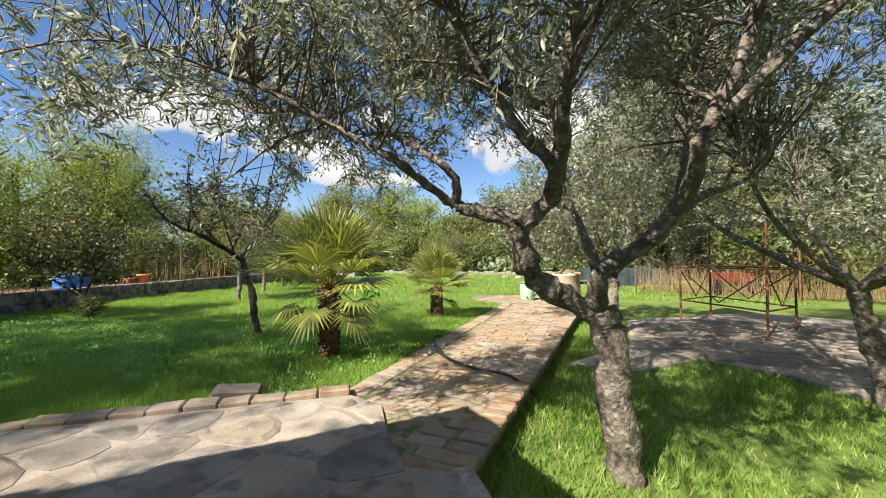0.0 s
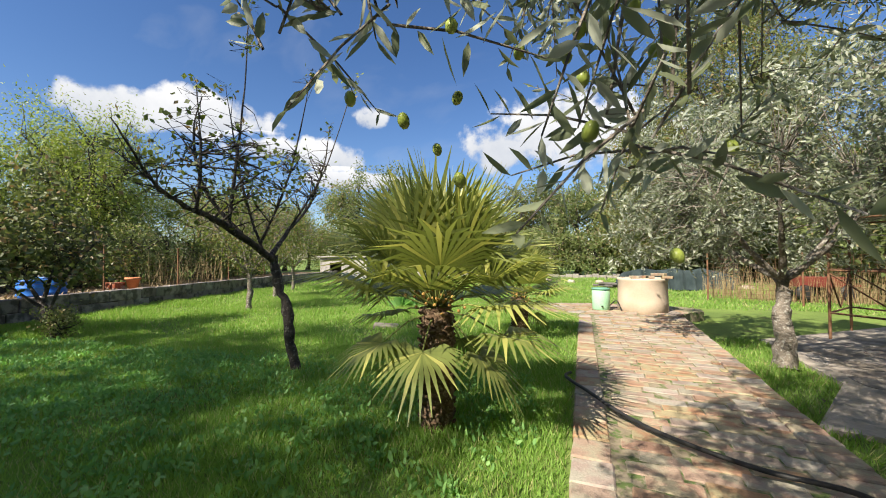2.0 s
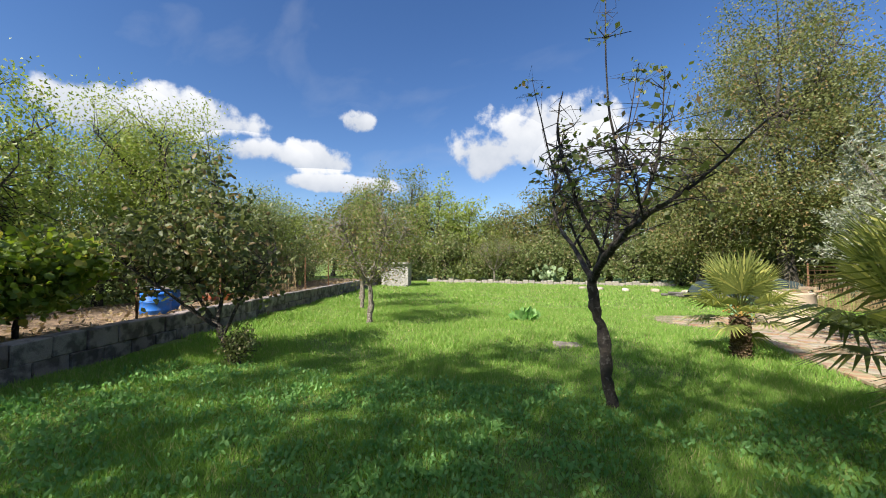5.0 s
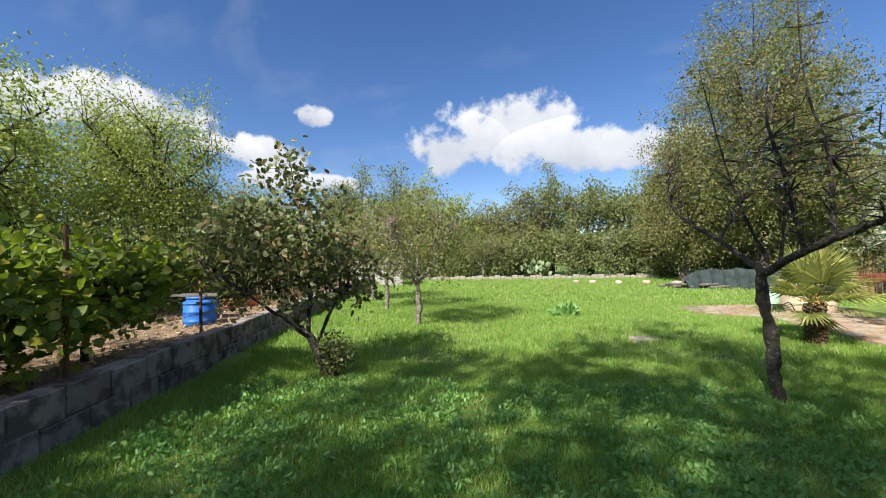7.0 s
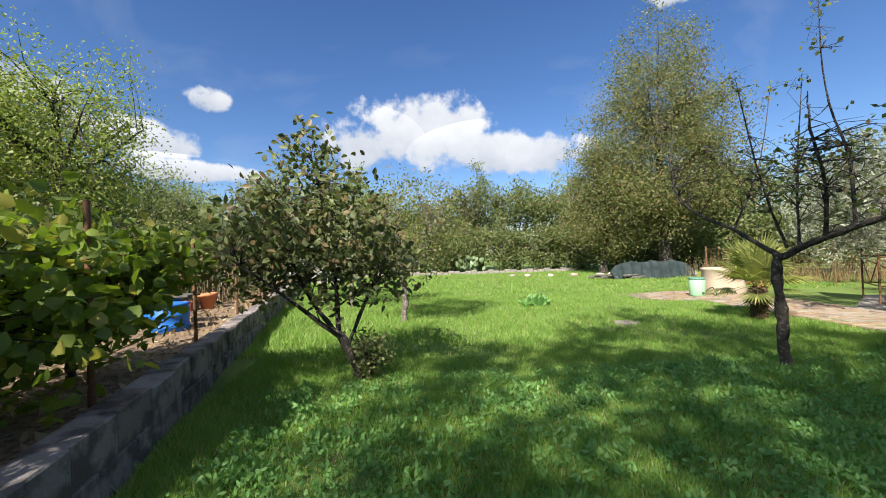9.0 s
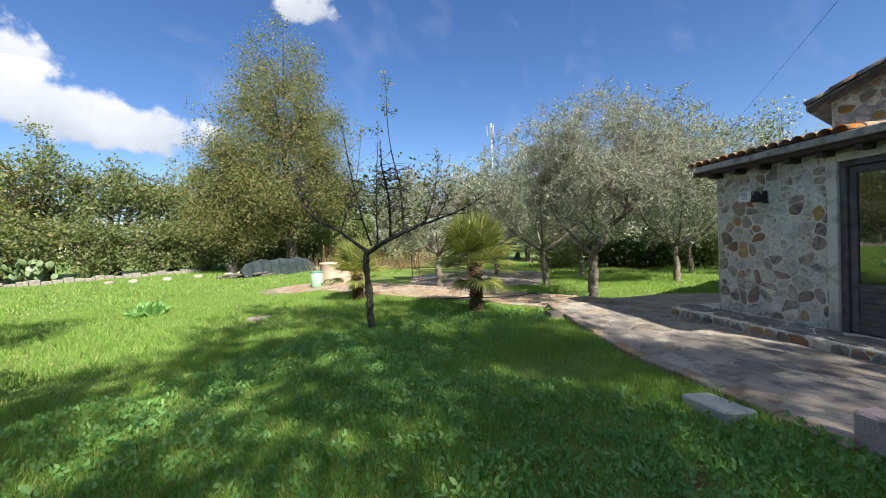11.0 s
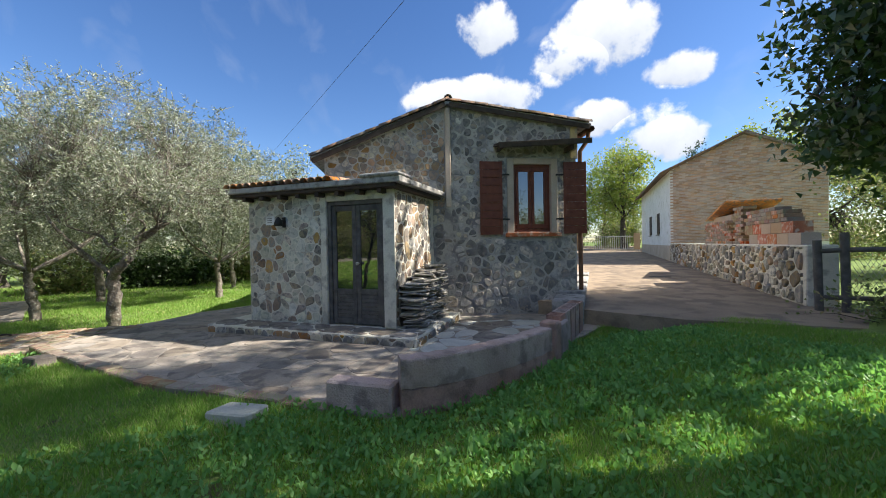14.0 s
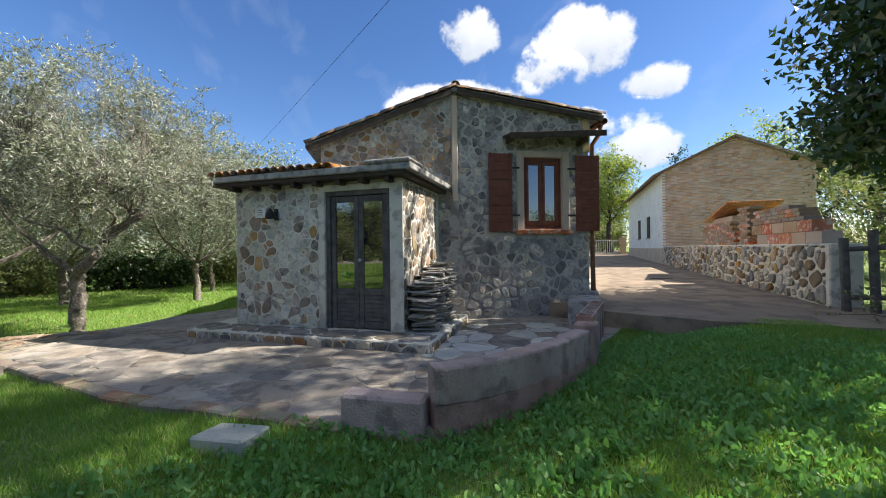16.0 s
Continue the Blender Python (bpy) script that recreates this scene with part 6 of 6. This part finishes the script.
sh.matrix_world = SM @ pose(6.3, yd * 4.2, 0)
part("wall", boxm(-.9, .9, -.5, .5, .6, 2.3, .01), M_BRICK_TAN, sh)
part("doorway", boxm(-.25, .25, -.52 * side, -.502 * side, 1.2, 2.1) if side > 0 else boxm(-.25, .25, .502, .52, 1.2, 2.1), M_WOODDARK, sh, "dark plank door")
part("roof", boxm(-1.1, 1.1, -.7, .7, 0, .07, .012, pose(0, 0, 2.42, 0, 12, 0)), M_TILE, sh)

fence = thing("garden_fence", "weathered wooden fence with posts, rails and wire mesh", "fence")
FP = [(-6.55, -5.75), (-6.85, -5.85), (-7.55, -5.9), (-8.6, -6.1)]
for i, (x, y) in enumerate(FP + [(-9.6, -6.2)]):
    rod("post", (x, y, .1), (x + .03, y, 1.5 + .12 * (i % 2)), .06, M_WOODGREY, fence)
for z in (.55, 1.32):
    o = new("rail", tubes_mesh("rail", [([(x, y, z + .02 * i) for i, (x, y) in enumerate(FP + [(-9.6, -6.2)])], [.04] * 5, 6)], M_WOODGREY))
    o.parent = fence
tub = []
for i in range(46):
    x = -6.6 - i * .06
    tub += [([(x, -5.86 - .1 * i / 46 - .02, .2 + (.0)), (x - .5, -5.95, 1.2)], [.003, .003], 3), ([(x - .5, -5.95, .2), (x, -5.9, 1.2)], [.003, .003], 3)]
o = new("mesh", tubes_mesh("mesh", tub, M_STEEL))
o.parent = fence
t = thing("bench", "old pale wooden bench behind the fence", "bench", "", (-8.2, -7.6, .35))
part("seat", boxm(-.5, .5, -.18, .18, .42, .47, .008), M_WOODGREY, t)
for sx in (-.42, .38):
    part("leg", boxm(sx, sx + .05, -.15, .15, 0, .419, .005), M_WOODGREY, t)
tree("fence_shrub", "straggly dark weeds along the fence", ([(-7.4, -5.2, .2), (-7.4, -5.2, .5)], .02, .01), [], [((-7.6, -5.1, .5), (1.1, .5, .45)), ((-8.9, -4.6, .5), (.9, .6, .45))], L_HEDGE, M_BARK_D, 120, 22, .12, (.07, .02), 61, "shrub", shell=.2)

gt = thing("driveway_gate", "grey metal railing gate closing the driveway", "gate")
GC = Vector((14.0, -28.0))
gd = Vector((-.867, -.638))
for i in range(24):
    p = GC + gd * (i - 12) * .17
    rod("bar", (p.x, p.y, .7), (p.x, p.y, 2.1), .02, M_STEEL, gt)
for z in (.85, 2.0):
    a, b = GC - gd * 2.1, GC + gd * 2.1
    rod("rail", (a.x, a.y, z), (b.x, b.y, z), .03, M_STEEL, gt)
for sgn in (-1, 1):
    p = GC + gd * 2.4 * sgn
    o = obj("gate_pillar", boxm(-.25, .25, -.25, .25, .3, 2.3, .02, pose(p.x, p.y, 0, 0, 0, 36)), M_BRICK_TAN)
    tagged(o, "tan brick pillar beside the driveway gate", "pillar", "gate pillars")

# ---- grass ----
def on_lawn(x, y):
    """Where grass grows: not on paving, path, buildings or drive."""
    ok = np.ones(len(x), bool)

    def inside(poly):
        c = np.zeros(len(x), bool)
        j = len(poly) - 1
        for i in range(len(poly)):
            xi, yi = poly[i]
            xj, yj = poly[j]
            if yi != yj:
                c ^= ((yi > y) != (yj > y)) & (x < (xj - xi) * (y - yi) / (yj - yi) + xi)
            j = i
        return c
    ok &= ~inside(PATIO)
    ok &= ~((y > 4.0) & (y < 13.5) & (x > path_left(y) - .02) & (x < path_right(y) + .04))
    ok &= ~(((x - .75) / 2.1) ** 2 + ((y - 14.6) / 1.45) ** 2 < 1)
    ok &= ~inside([(1.45, 7.75), (2.3, 7.55), (3.36, 8.45), (4.2, 7.85), (4.5, 7.2), (9.5, 8.6), (10.5, 12.5), (6.4, 14.2), (3.0, 12.0), (2.6, 9.3)])
    ok &= x > wall_x(y) + .15
    ok &= ~inside([drive_pt(-.5, 4.3), drive_pt(45, 4.3), drive_pt(45, -4.5), drive_pt(1, -4.5), drive_pt(-.1, -.4)])
    ok &= ~inside([tuple(GM @ Vector((s, d, 0)))[:2] for s, d in ((S0, 0), (S1, 0), (S1, HB), (S0, HB))])
    return ok


def grass(name, n, x0, x1, y0, y1, h, w, seed, material, label):
    rng = np.random.default_rng(seed)
    x, y = rng.uniform(x0, x1, n), rng.uniform(y0, y1, n)
    patch = np.sin(x * 2.1 + np.sin(y * 1.3) * 2) * np.sin(y * 1.7 + x * .6)
    keep = on_lawn(x, y) & (rng.uniform(-1.6, 1, n) < patch + .35)
    x, y, patch = x[keep], y[keep], patch[keep]
    n = len(x)
    z = ground_z(x, y) - .005
    hh = h * rng.uniform(.45, 1.15, n) * (1 + .35 * patch)
    a = rng.uniform(0, 2 * math.pi, n)
    b = rng.uniform(0, 2 * math.pi, n)
    ln = hh * rng.uniform(.2, .8, n)
    wx, wy = np.cos(a) * w, np.sin(a) * w
    V = np.stack([np.stack([x - wx, y - wy, z], 1), np.stack([x + wx, y + wy, z], 1), np.stack([x + np.cos(b) * ln, y + np.sin(b) * ln, z + hh], 1)], 1).reshape(-1, 3)
    return tagged(new(name, arrays_mesh(name, V, np.arange(n * 3).reshape(-1, 3), material)), label, "grass", kind="stuff")


grass("grass", 430000, -10.6, 0.6, 2.0, 9.0, .075, .0055, 401, M_GRASS, "short uneven green grass of the lawn")
grass("grass", 240000, -9.6, -4.2, -4.2, 2.2, .075, .0055, 402, M_GRASS, "lush green grass beside the patio")
grass("grass", 170000, -12.5, 2.0, 9.0, 17.0, .10, .009, 403, M_GRASS, "short uneven green grass of the lawn")
grass("grass", 130000, 0.6, 9.0, -1.0, 12.0, .09, .008, 404, M_GRASS, "short green grass under the olive trees")
grass("grass", 95000, -14.0, 10.0, 17.0, 36.0, .11, .022, 405, M_GRASS, "sunlit green grass at the far end of the lawn")
grass("grass", 35000, 9.0, 18.0, -2.0, 14.0, .10, .014, 406, M_GRASS, "short green grass under the olive trees")


def weeds(name, spots, n, spread, size, seed, label):
    rng = np.random.default_rng(seed)
    P = []
    for x0, x1, y0, y1, k in spots:
        cx, cy = rng.uniform(x0, x1, k), rng.uniform(y0, y1, k)
        px = np.repeat(cx, n) + rng.normal(0, spread, k * n)
        py = np.repeat(cy, n) + rng.normal(0, spread, k * n)
        keep = on_lawn(px, py)
        px, py = px[keep], py[keep]
        P.append(np.stack([px, py, ground_z(px, py) + rng.uniform(.0, .07, len(px))], 1))
    P = np.concatenate(P)
    return tagged(new(name, leaves_mesh(name, P, size, size * .28, rng, M_WEED, -1.0, True)), label, "weeds", kind="stuff")


weeds("weeds", ((-8.9, -5.0, -3.0, 2.8, 1500), (-9.9, -5.0, 2.6, 8.0, 1000), (-6, -1, 5, 8, 400)), 18, .07, .055, 501, "low broad-leaved weeds among the grass")
weeds("weed_clump", ((-4.85, -4.75, 13.8, 14.0, 6),), 40, .14, .3, 502, "clump of long-leaved weeds on the lawn")
weeds("dock_leaves", ((-7.4, -5.2, -2.4, 1.6, 40),), 12, .05, .1, 503, "rosettes of bright broad dock leaves")

# olives on the near branches
rf = np.random.default_rng(13)
for k in range(26):
    p = (-.95 + rf.normal(0, .2), 4.2 + rf.normal(0, .07), 1.75 + rf.normal(0, .14))
    o = obj("olive", lathe([(.004, -.012), (.009, -.006), (.0105, .002), (.008, .01), (.003, .014)], 8, None, pose(*p, rf.normal(0, 20), rf.normal(0, 20), 0)), M_OLIVEFRUIT, None, "", True)
    tagged(o, "ripening green olive hanging among the leaves", "olive", "olives on the branch")


# ---- masonry pieces ----
def clip(poly, a, b, c):
    """The part of poly with a*u + b*v <= c."""
    out = []
    for (u0, v0), (u1, v1) in zip(poly, poly[1:] + poly[:1]):
        d0, d1 = a * u0 + b * v0 - c, a * u1 + b * v1 - c
        if d0 <= 0:
            out.append((u0, v0))
        if (d0 < 0 < d1) or (d1 < 0 < d0):
            t = d0 / (d0 - d1)
            out.append((u0 + (u1 - u0) * t, v0 + (v1 - v0) * t))
    return out


def cells(u0, u1, v0, v1, size, seed, cuts=(), holes=(), aspect=1.0, jit=.42, drop=0.0):
    """Irregular cells over a rectangle: outlines of stones; drop leaves out some seeds, so that their neighbours grow."""
    rng = random.Random(seed)
    P = []
    nv = max(1, round((v1 - v0) / (size / aspect)))
    nu = max(1, round((u1 - u0) / size))
    for i in range(-1, nu + 1):
        for j in range(-1, nv + 1):
            P.append((u0 + (i + .5 + (.5 if j % 2 else 0) + rng.uniform(-jit, jit)) * (u1 - u0) / nu, v0 + (j + .5 + rng.uniform(-jit, jit)) * (v1 - v0) / nv))
    P = [p for p in P if rng.uniform(0, 1) > drop]
    out = []
    for k, (x, y) in enumerate(P):
        s = size * 2.2
        poly = [(x - s, y - s), (x + s, y - s), (x + s, y + s), (x - s, y + s)]
        for q, (x2, y2) in enumerate(P):
            if q != k and abs(x2 - x) < s * 1.5 and abs(y2 - y) < s * 1.5:
                a, b = x2 - x, y2 - y
                poly = clip(poly, a, b, a * (x + x2) / 2 + b * (y + y2) / 2)
                if len(poly) < 3:
                    break
        for a, b, c in ((-1, 0, -u0), (1, 0, u1), (0, -1, -v0), (0, 1, v1), *cuts):
            poly = clip(poly, a, b, c) if len(poly) > 2 else []
        for h0, h1, g0, g1 in holes:
            if len(poly) > 2 and any(h0 < u < h1 and g0 < v < g1 for u, v in poly):
                mu, mv = sum(p[0] for p in poly) / len(poly), sum(p[1] for p in poly) / len(poly)
                opts = [(h0 - mu, (1, 0, h0)), (mu - h1, (-1, 0, -h1)), (g0 - mv, (0, 1, g0)), (mv - g1, (0, -1, -g1))]
                poly = clip(poly, *max(opts)[1])
        if len(poly) > 2:
            ar = abs(sum(p[0] * q[1] - q[0] * p[1] for p, q in zip(poly, poly[1:] + poly[:1]))) / 2
            if ar > size * size / aspect * .12:
                out.append(poly)
    return out


def stones(parent, polys, frame_m, material, gap, depth, seed, name="stone", rounding=1, sink=.02):
    """Each outline as a stone of its own with rounded corners and a bevelled face."""
    rng = random.Random(seed)
    for poly in polys:
        cu, cv = sum(p[0] for p in poly) / len(poly), sum(p[1] for p in poly) / len(poly)
        sz = math.sqrt(max(1e-4, abs(sum(p[0] * q[1] - q[0] * p[1] for p, q in zip(poly, poly[1:] + poly[:1]))) / 2))
        f = max(.5, 1 - gap * rng.uniform(.45, 1.6) / sz)
        pl = [(cu + (u - cu) * f, cv + (v - cv) * f) for u, v in poly]
        for _ in range(rounding):
            pl = [q for a, b in zip(pl, pl[1:] + pl[:1]) for q in ((a[0] * .75 + b[0] * .25, a[1] * .75 + b[1] * .25), (a[0] * .25 + b[0] * .75, a[1] * .25 + b[1] * .75))]
        n = len(pl)
        h = depth * rng.uniform(.45, 1.2)
        tu, tv = rng.uniform(-.04, .04), rng.uniform(-.04, .04)
        V = [(u, v, -sink) for u, v in pl] + [(u, v, h * .6) for u, v in pl] + [(cu + (u - cu) * .82, cv + (v - cv) * .82, h + tu * (u - cu) + tv * (v - cv)) for u, v in pl]
        F = [tuple(range(2 * n, 3 * n))]
        for r in (0, 1):
            F += [(r * n + i, r * n + (i + 1) % n, (r + 1) * n + (i + 1) % n, (r + 1) * n + i) for i in range(n)]
        me = bpy.data.meshes.new(name)
        me.from_pydata([tuple(frame_m @ Vector(v)) for v in V], [], F)
        me.materials.append(rng.choice(material) if isinstance(material, list) else material)
        o = new(name, me)
        o.parent = parent


UP = Matrix(((1, 0, 0, 0), (0, 0, -1, 0), (0, 1, 0, 0), (0, 0, 0, 1)))
M_STONE_O = mat("ochre_stone", (0.27, 0.165, 0.085), (0.38, 0.26, 0.15), 6, 0.85, 0.5, 50, c3=(0.22, 0.2, 0.18), spots=0.15, rand=0.4)
M_ST = [M_STONE, M_STONE_D, M_STONE, M_STONE_O]
M_ST_GREY = [M_STONE_D, M_STONE, M_STONE_D]
M_ST_PALE = [M_STONE_P, M_STONE_P, M_STONE, M_STONE_P, M_STONE_P, M_STONE, M_STONE_B, M_STONE_O]
M_ST_WARM = [M_STONE_B, M_STONE, M_STONE_B, M_STONE_O, M_STONE_D]
kl = (ZRG - ZL) / (SR - S0)
kr = (ZR - ZRG) / (S1 - SR)
cutL = (-kl, 1, ZL - .06 - kl * S0)
cutR = (-kr, 1, ZRG - .06 - kr * SR)
stones(gable, cells(S0 + .02, SR - .06, 2.3, 4.4, .14, 1, [cutL], (), 1.1, .48, .15), GM @ UP, M_ST_WARM, .022, .014, 1)
stones(gable, cells(SR + .07, S1 - .01, 1.66, 4.4, .145, 2, [cutR], [(WINO[0] - .02, WINO[1] + .02, WINO[2] - .06, WINO[3] + .02)], 1.0, .48, .1), GM @ UP, M_ST_GREY, .038, .016, 2, rounding=2)
stones(gable, cells(-1.9, S1 - .01, .08, 1.66, .17, 3, (), [(WINO[0] - .07, WINO[1] + .07, 1.6, 1.8)], 1.0, .48, .15), GM @ UP, [M_STONE_D, M_STONE_D, M_STONE], .045, .013, 3)
stones(gable, cells(-1.95, SR - .06, 1.67, 2.29, .16, 14, (), (), 1.0, .48, .1), GM @ UP, M_ST_GREY, .035, .016, 14)
stones(front, cells(.01, AL - .24, PZ + .01, AZ - .02, .135, 4, (), [(DOOR[0] - .12, DOOR[1] + .2, 0, DOOR[3] + .11)], 1.0, .5, .28), AM @ UP, M_ST_PALE, .019, .009, 4)
SIDE = AM @ Matrix(((0, 0, 1, AL), (1, 0, 0, 0), (0, 1, 0, 0), (0, 0, 0, 1)))
stones(side_r, cells(.03, 1.6, PZ + .01, AZ - .02, .12, 5, (), (), .62, .48, .12), SIDE, [M_STONE_B, M_STONE_D, M_STONE_B], .03, .012, 5)
stones(plinth, cells(-.53, AL + .53, -.02, PZ - .035, .2, 6, (), (), 1.2), AM @ pose(0, -.46, 0) @ UP, M_ST, .02, .02, 6)
stones(plinth, cells(-.44, 1.6, -.02, PZ - .035, .2, 7, (), (), 1.2), Matrix.Translation(AU.to_3d() * .55) @ SIDE, M_ST, .02, .02, 7)
top_cells = cells(-.53, AL + .53, -.45, .0, .42, 8)
stones(plinth, top_cells, AM @ Matrix.Translation((0, 0, PZ - .012)), M_FLAG, .02, .012, 8, "flagstone")
stones(rw, cells(.02, swl - .1, .35, 1.40, .22, 9, (), (), 1.1, .46, .1), SM @ Matrix(((-1, 0, 0, swl), (0, 0, 1, 0), (0, 1, 0, 0), (0, 0, 0, 1))), [M_STONE, M_STONE_O, M_STONE, M_STONE_D], .05, .05, 9)


def poly_cuts(poly):
    """Half-planes of a convex outline given clockwise or counter-clockwise."""
    ar = sum(p[0] * q[1] - q[0] * p[1] for p, q in zip(poly, poly[1:] + poly[:1]))
    sg = 1 if ar > 0 else -1
    return [(sg * (q[1] - p[1]), -sg * (q[0] - p[0]), sg * ((q[1] - p[1]) * p[0] - (q[0] - p[0]) * p[1])) for p, q in zip(poly, poly[1:] + poly[:1])]


FL = Matrix.Translation((0, 0, PATIO_Z))
for poly, sz, mt, sd in (([(-5.45, 1.87), (-3.6, 3.4), (-.75, 5.2), (-.32, 5.05), (.5, 3.9), (-.5, 2.9), (-3.5, .3)], .55, [M_FLAG, M_FLAG, M_PATIO], 31),
                         ([(-5.5, 1.7), (-3.6, .3), (-2.7, -.9), (-3.3, -2.2), (-4.2, -2.7), (-4.9, -1.8), (-5.3, -.5), (-5.6, .9)], .42, [M_FLAG_W, M_FLAG], 32)):
    us, vs_ = [p[0] for p in poly], [p[1] for p in poly]
    stones(patio, cells(min(us), max(us), min(vs_), max(vs_), sz, sd, poly_cuts(poly)), FL, mt, .022, .006, sd, "flagstone", 1)
stones(yard, cells(2.7, 9.0, 8.3, 12.6, .6, 33, poly_cuts([(2.75, 9.2), (4.5, 7.5), (9.3, 8.8), (9.8, 12.2), (6.4, 13.8), (3.2, 11.8)])), Matrix.Translation((0, 0, -.145)), M_FLAG, .03, .008, 33, "flagstone")


def shared_pieces(name, parent, dims, bevel, material, rows):
    """Objects of their own on one mesh, each at a pose of rows."""
    bm = boxm(-dims[0] / 2, dims[0] / 2, -dims[1] / 2, dims[1] / 2, 0, dims[2], bevel)
    me = bpy.data.meshes.new(name)
    bm.to_mesh(me)
    bm.free()
    me.materials.append(material)
    for m in rows:
        o = new(name, me)
        o.parent = parent
        o.matrix_basis = m


rp = random.Random(21)
rows = []
y = 4.3
course = 0
while y < 13.35:
    xl, xr = path_left(y) + .34, path_right(y) - .17
    if y < 5.1:
        xl = .0 + (5.1 - y) * .25
    x = xl + (.09 if course % 2 else .0)
    k = 0
    while x + .16 < xr + .1:
        rows.append(pose(x + .16, y, -.012 + rp.uniform(-.008, .008), rp.uniform(-2, 2), rp.uniform(-2, 2), -8 + rp.uniform(-3, 3)))
        x += .325
    y += .162
    course += 1
shared_pieces("brick", garden_path, (.31, .15, .055), .008, M_BRICK, rows[:300])
rows_l = [pose(path_left(y) + .14, y, -.01 + rp.uniform(-.01, .01), rp.uniform(-2, 2), rp.uniform(-3, 3), -6 + rp.uniform(-3, 3)) for y in [5.5 + .31 * i for i in range(25)]]
shared_pieces("border_brick", garden_path, (.26, .295, .06), .012, M_BRICK, rows_l)
rows_r = [pose(path_right(y) - .05, y, -.01 + rp.uniform(-.01, .01), rp.uniform(-2, 2), rp.uniform(-3, 3), 80 + rp.uniform(-3, 3)) for y in [4.25 + .16 * i for i in range(57)]]
shared_pieces("edge_brick", garden_path, (.15, .24, .07), .01, M_BRICK, rows_r)
edge = thing("patio_edging", "row of worn red-brown bricks edging the patio", "brick edging")
pts = [(-5.3, 2.0), (-3.6, 3.5), (-2.86, 4.0), (-1.5, 4.87), (-.74, 5.32)]
for (x0, y0), (x1, y1) in zip(pts, pts[1:]):
    L = math.hypot(x1 - x0, y1 - y0)
    n = max(1, int(L / .25))
    a = math.degrees(math.atan2(y1 - y0, x1 - x0))
    low = x0 < -3
    shared_pieces("brick", edge, (L / n * .985, .17, .10), .014, M_BRICK, [pose(x0 + (x1 - x0) * (i + .5) / n, y0 + (y1 - y0) * (i + .5) / n, (-.02 if low else .012) + rp.uniform(-.012, .01), rp.uniform(-3, 3), rp.uniform(-3, 3), a + rp.uniform(-3, 3)) for i in range(n)])
pave = [o for o in scene.objects if o.name.startswith("pavement.001")][0]
stones(pave, cells(-1.2, 2.8, 13.2, 16.0, .4, 34, poly_cuts([(-1.1, 14.2), (-.6, 13.6), (.6, 13.3), (2.0, 13.4), (2.6, 14.2), (2.4, 15.2), (.8, 15.9), (-.6, 15.5)])), Matrix.Translation((0, 0, .03)), M_BRICK, .03, .015, 34, "flagstone")
kerb = thing("kerb", "dark stone kerb between the patio and the olive lawn", "kerb")
shared_pieces("kerb_stone", kerb, (.4, .14, .34), .02, M_STONE_D, [pose(.72 + (2.35 - .72) * i / 8, 4.15 + (1.45 - 4.15) * i / 8, -.28, 0, 0, -59) for i in range(9)])
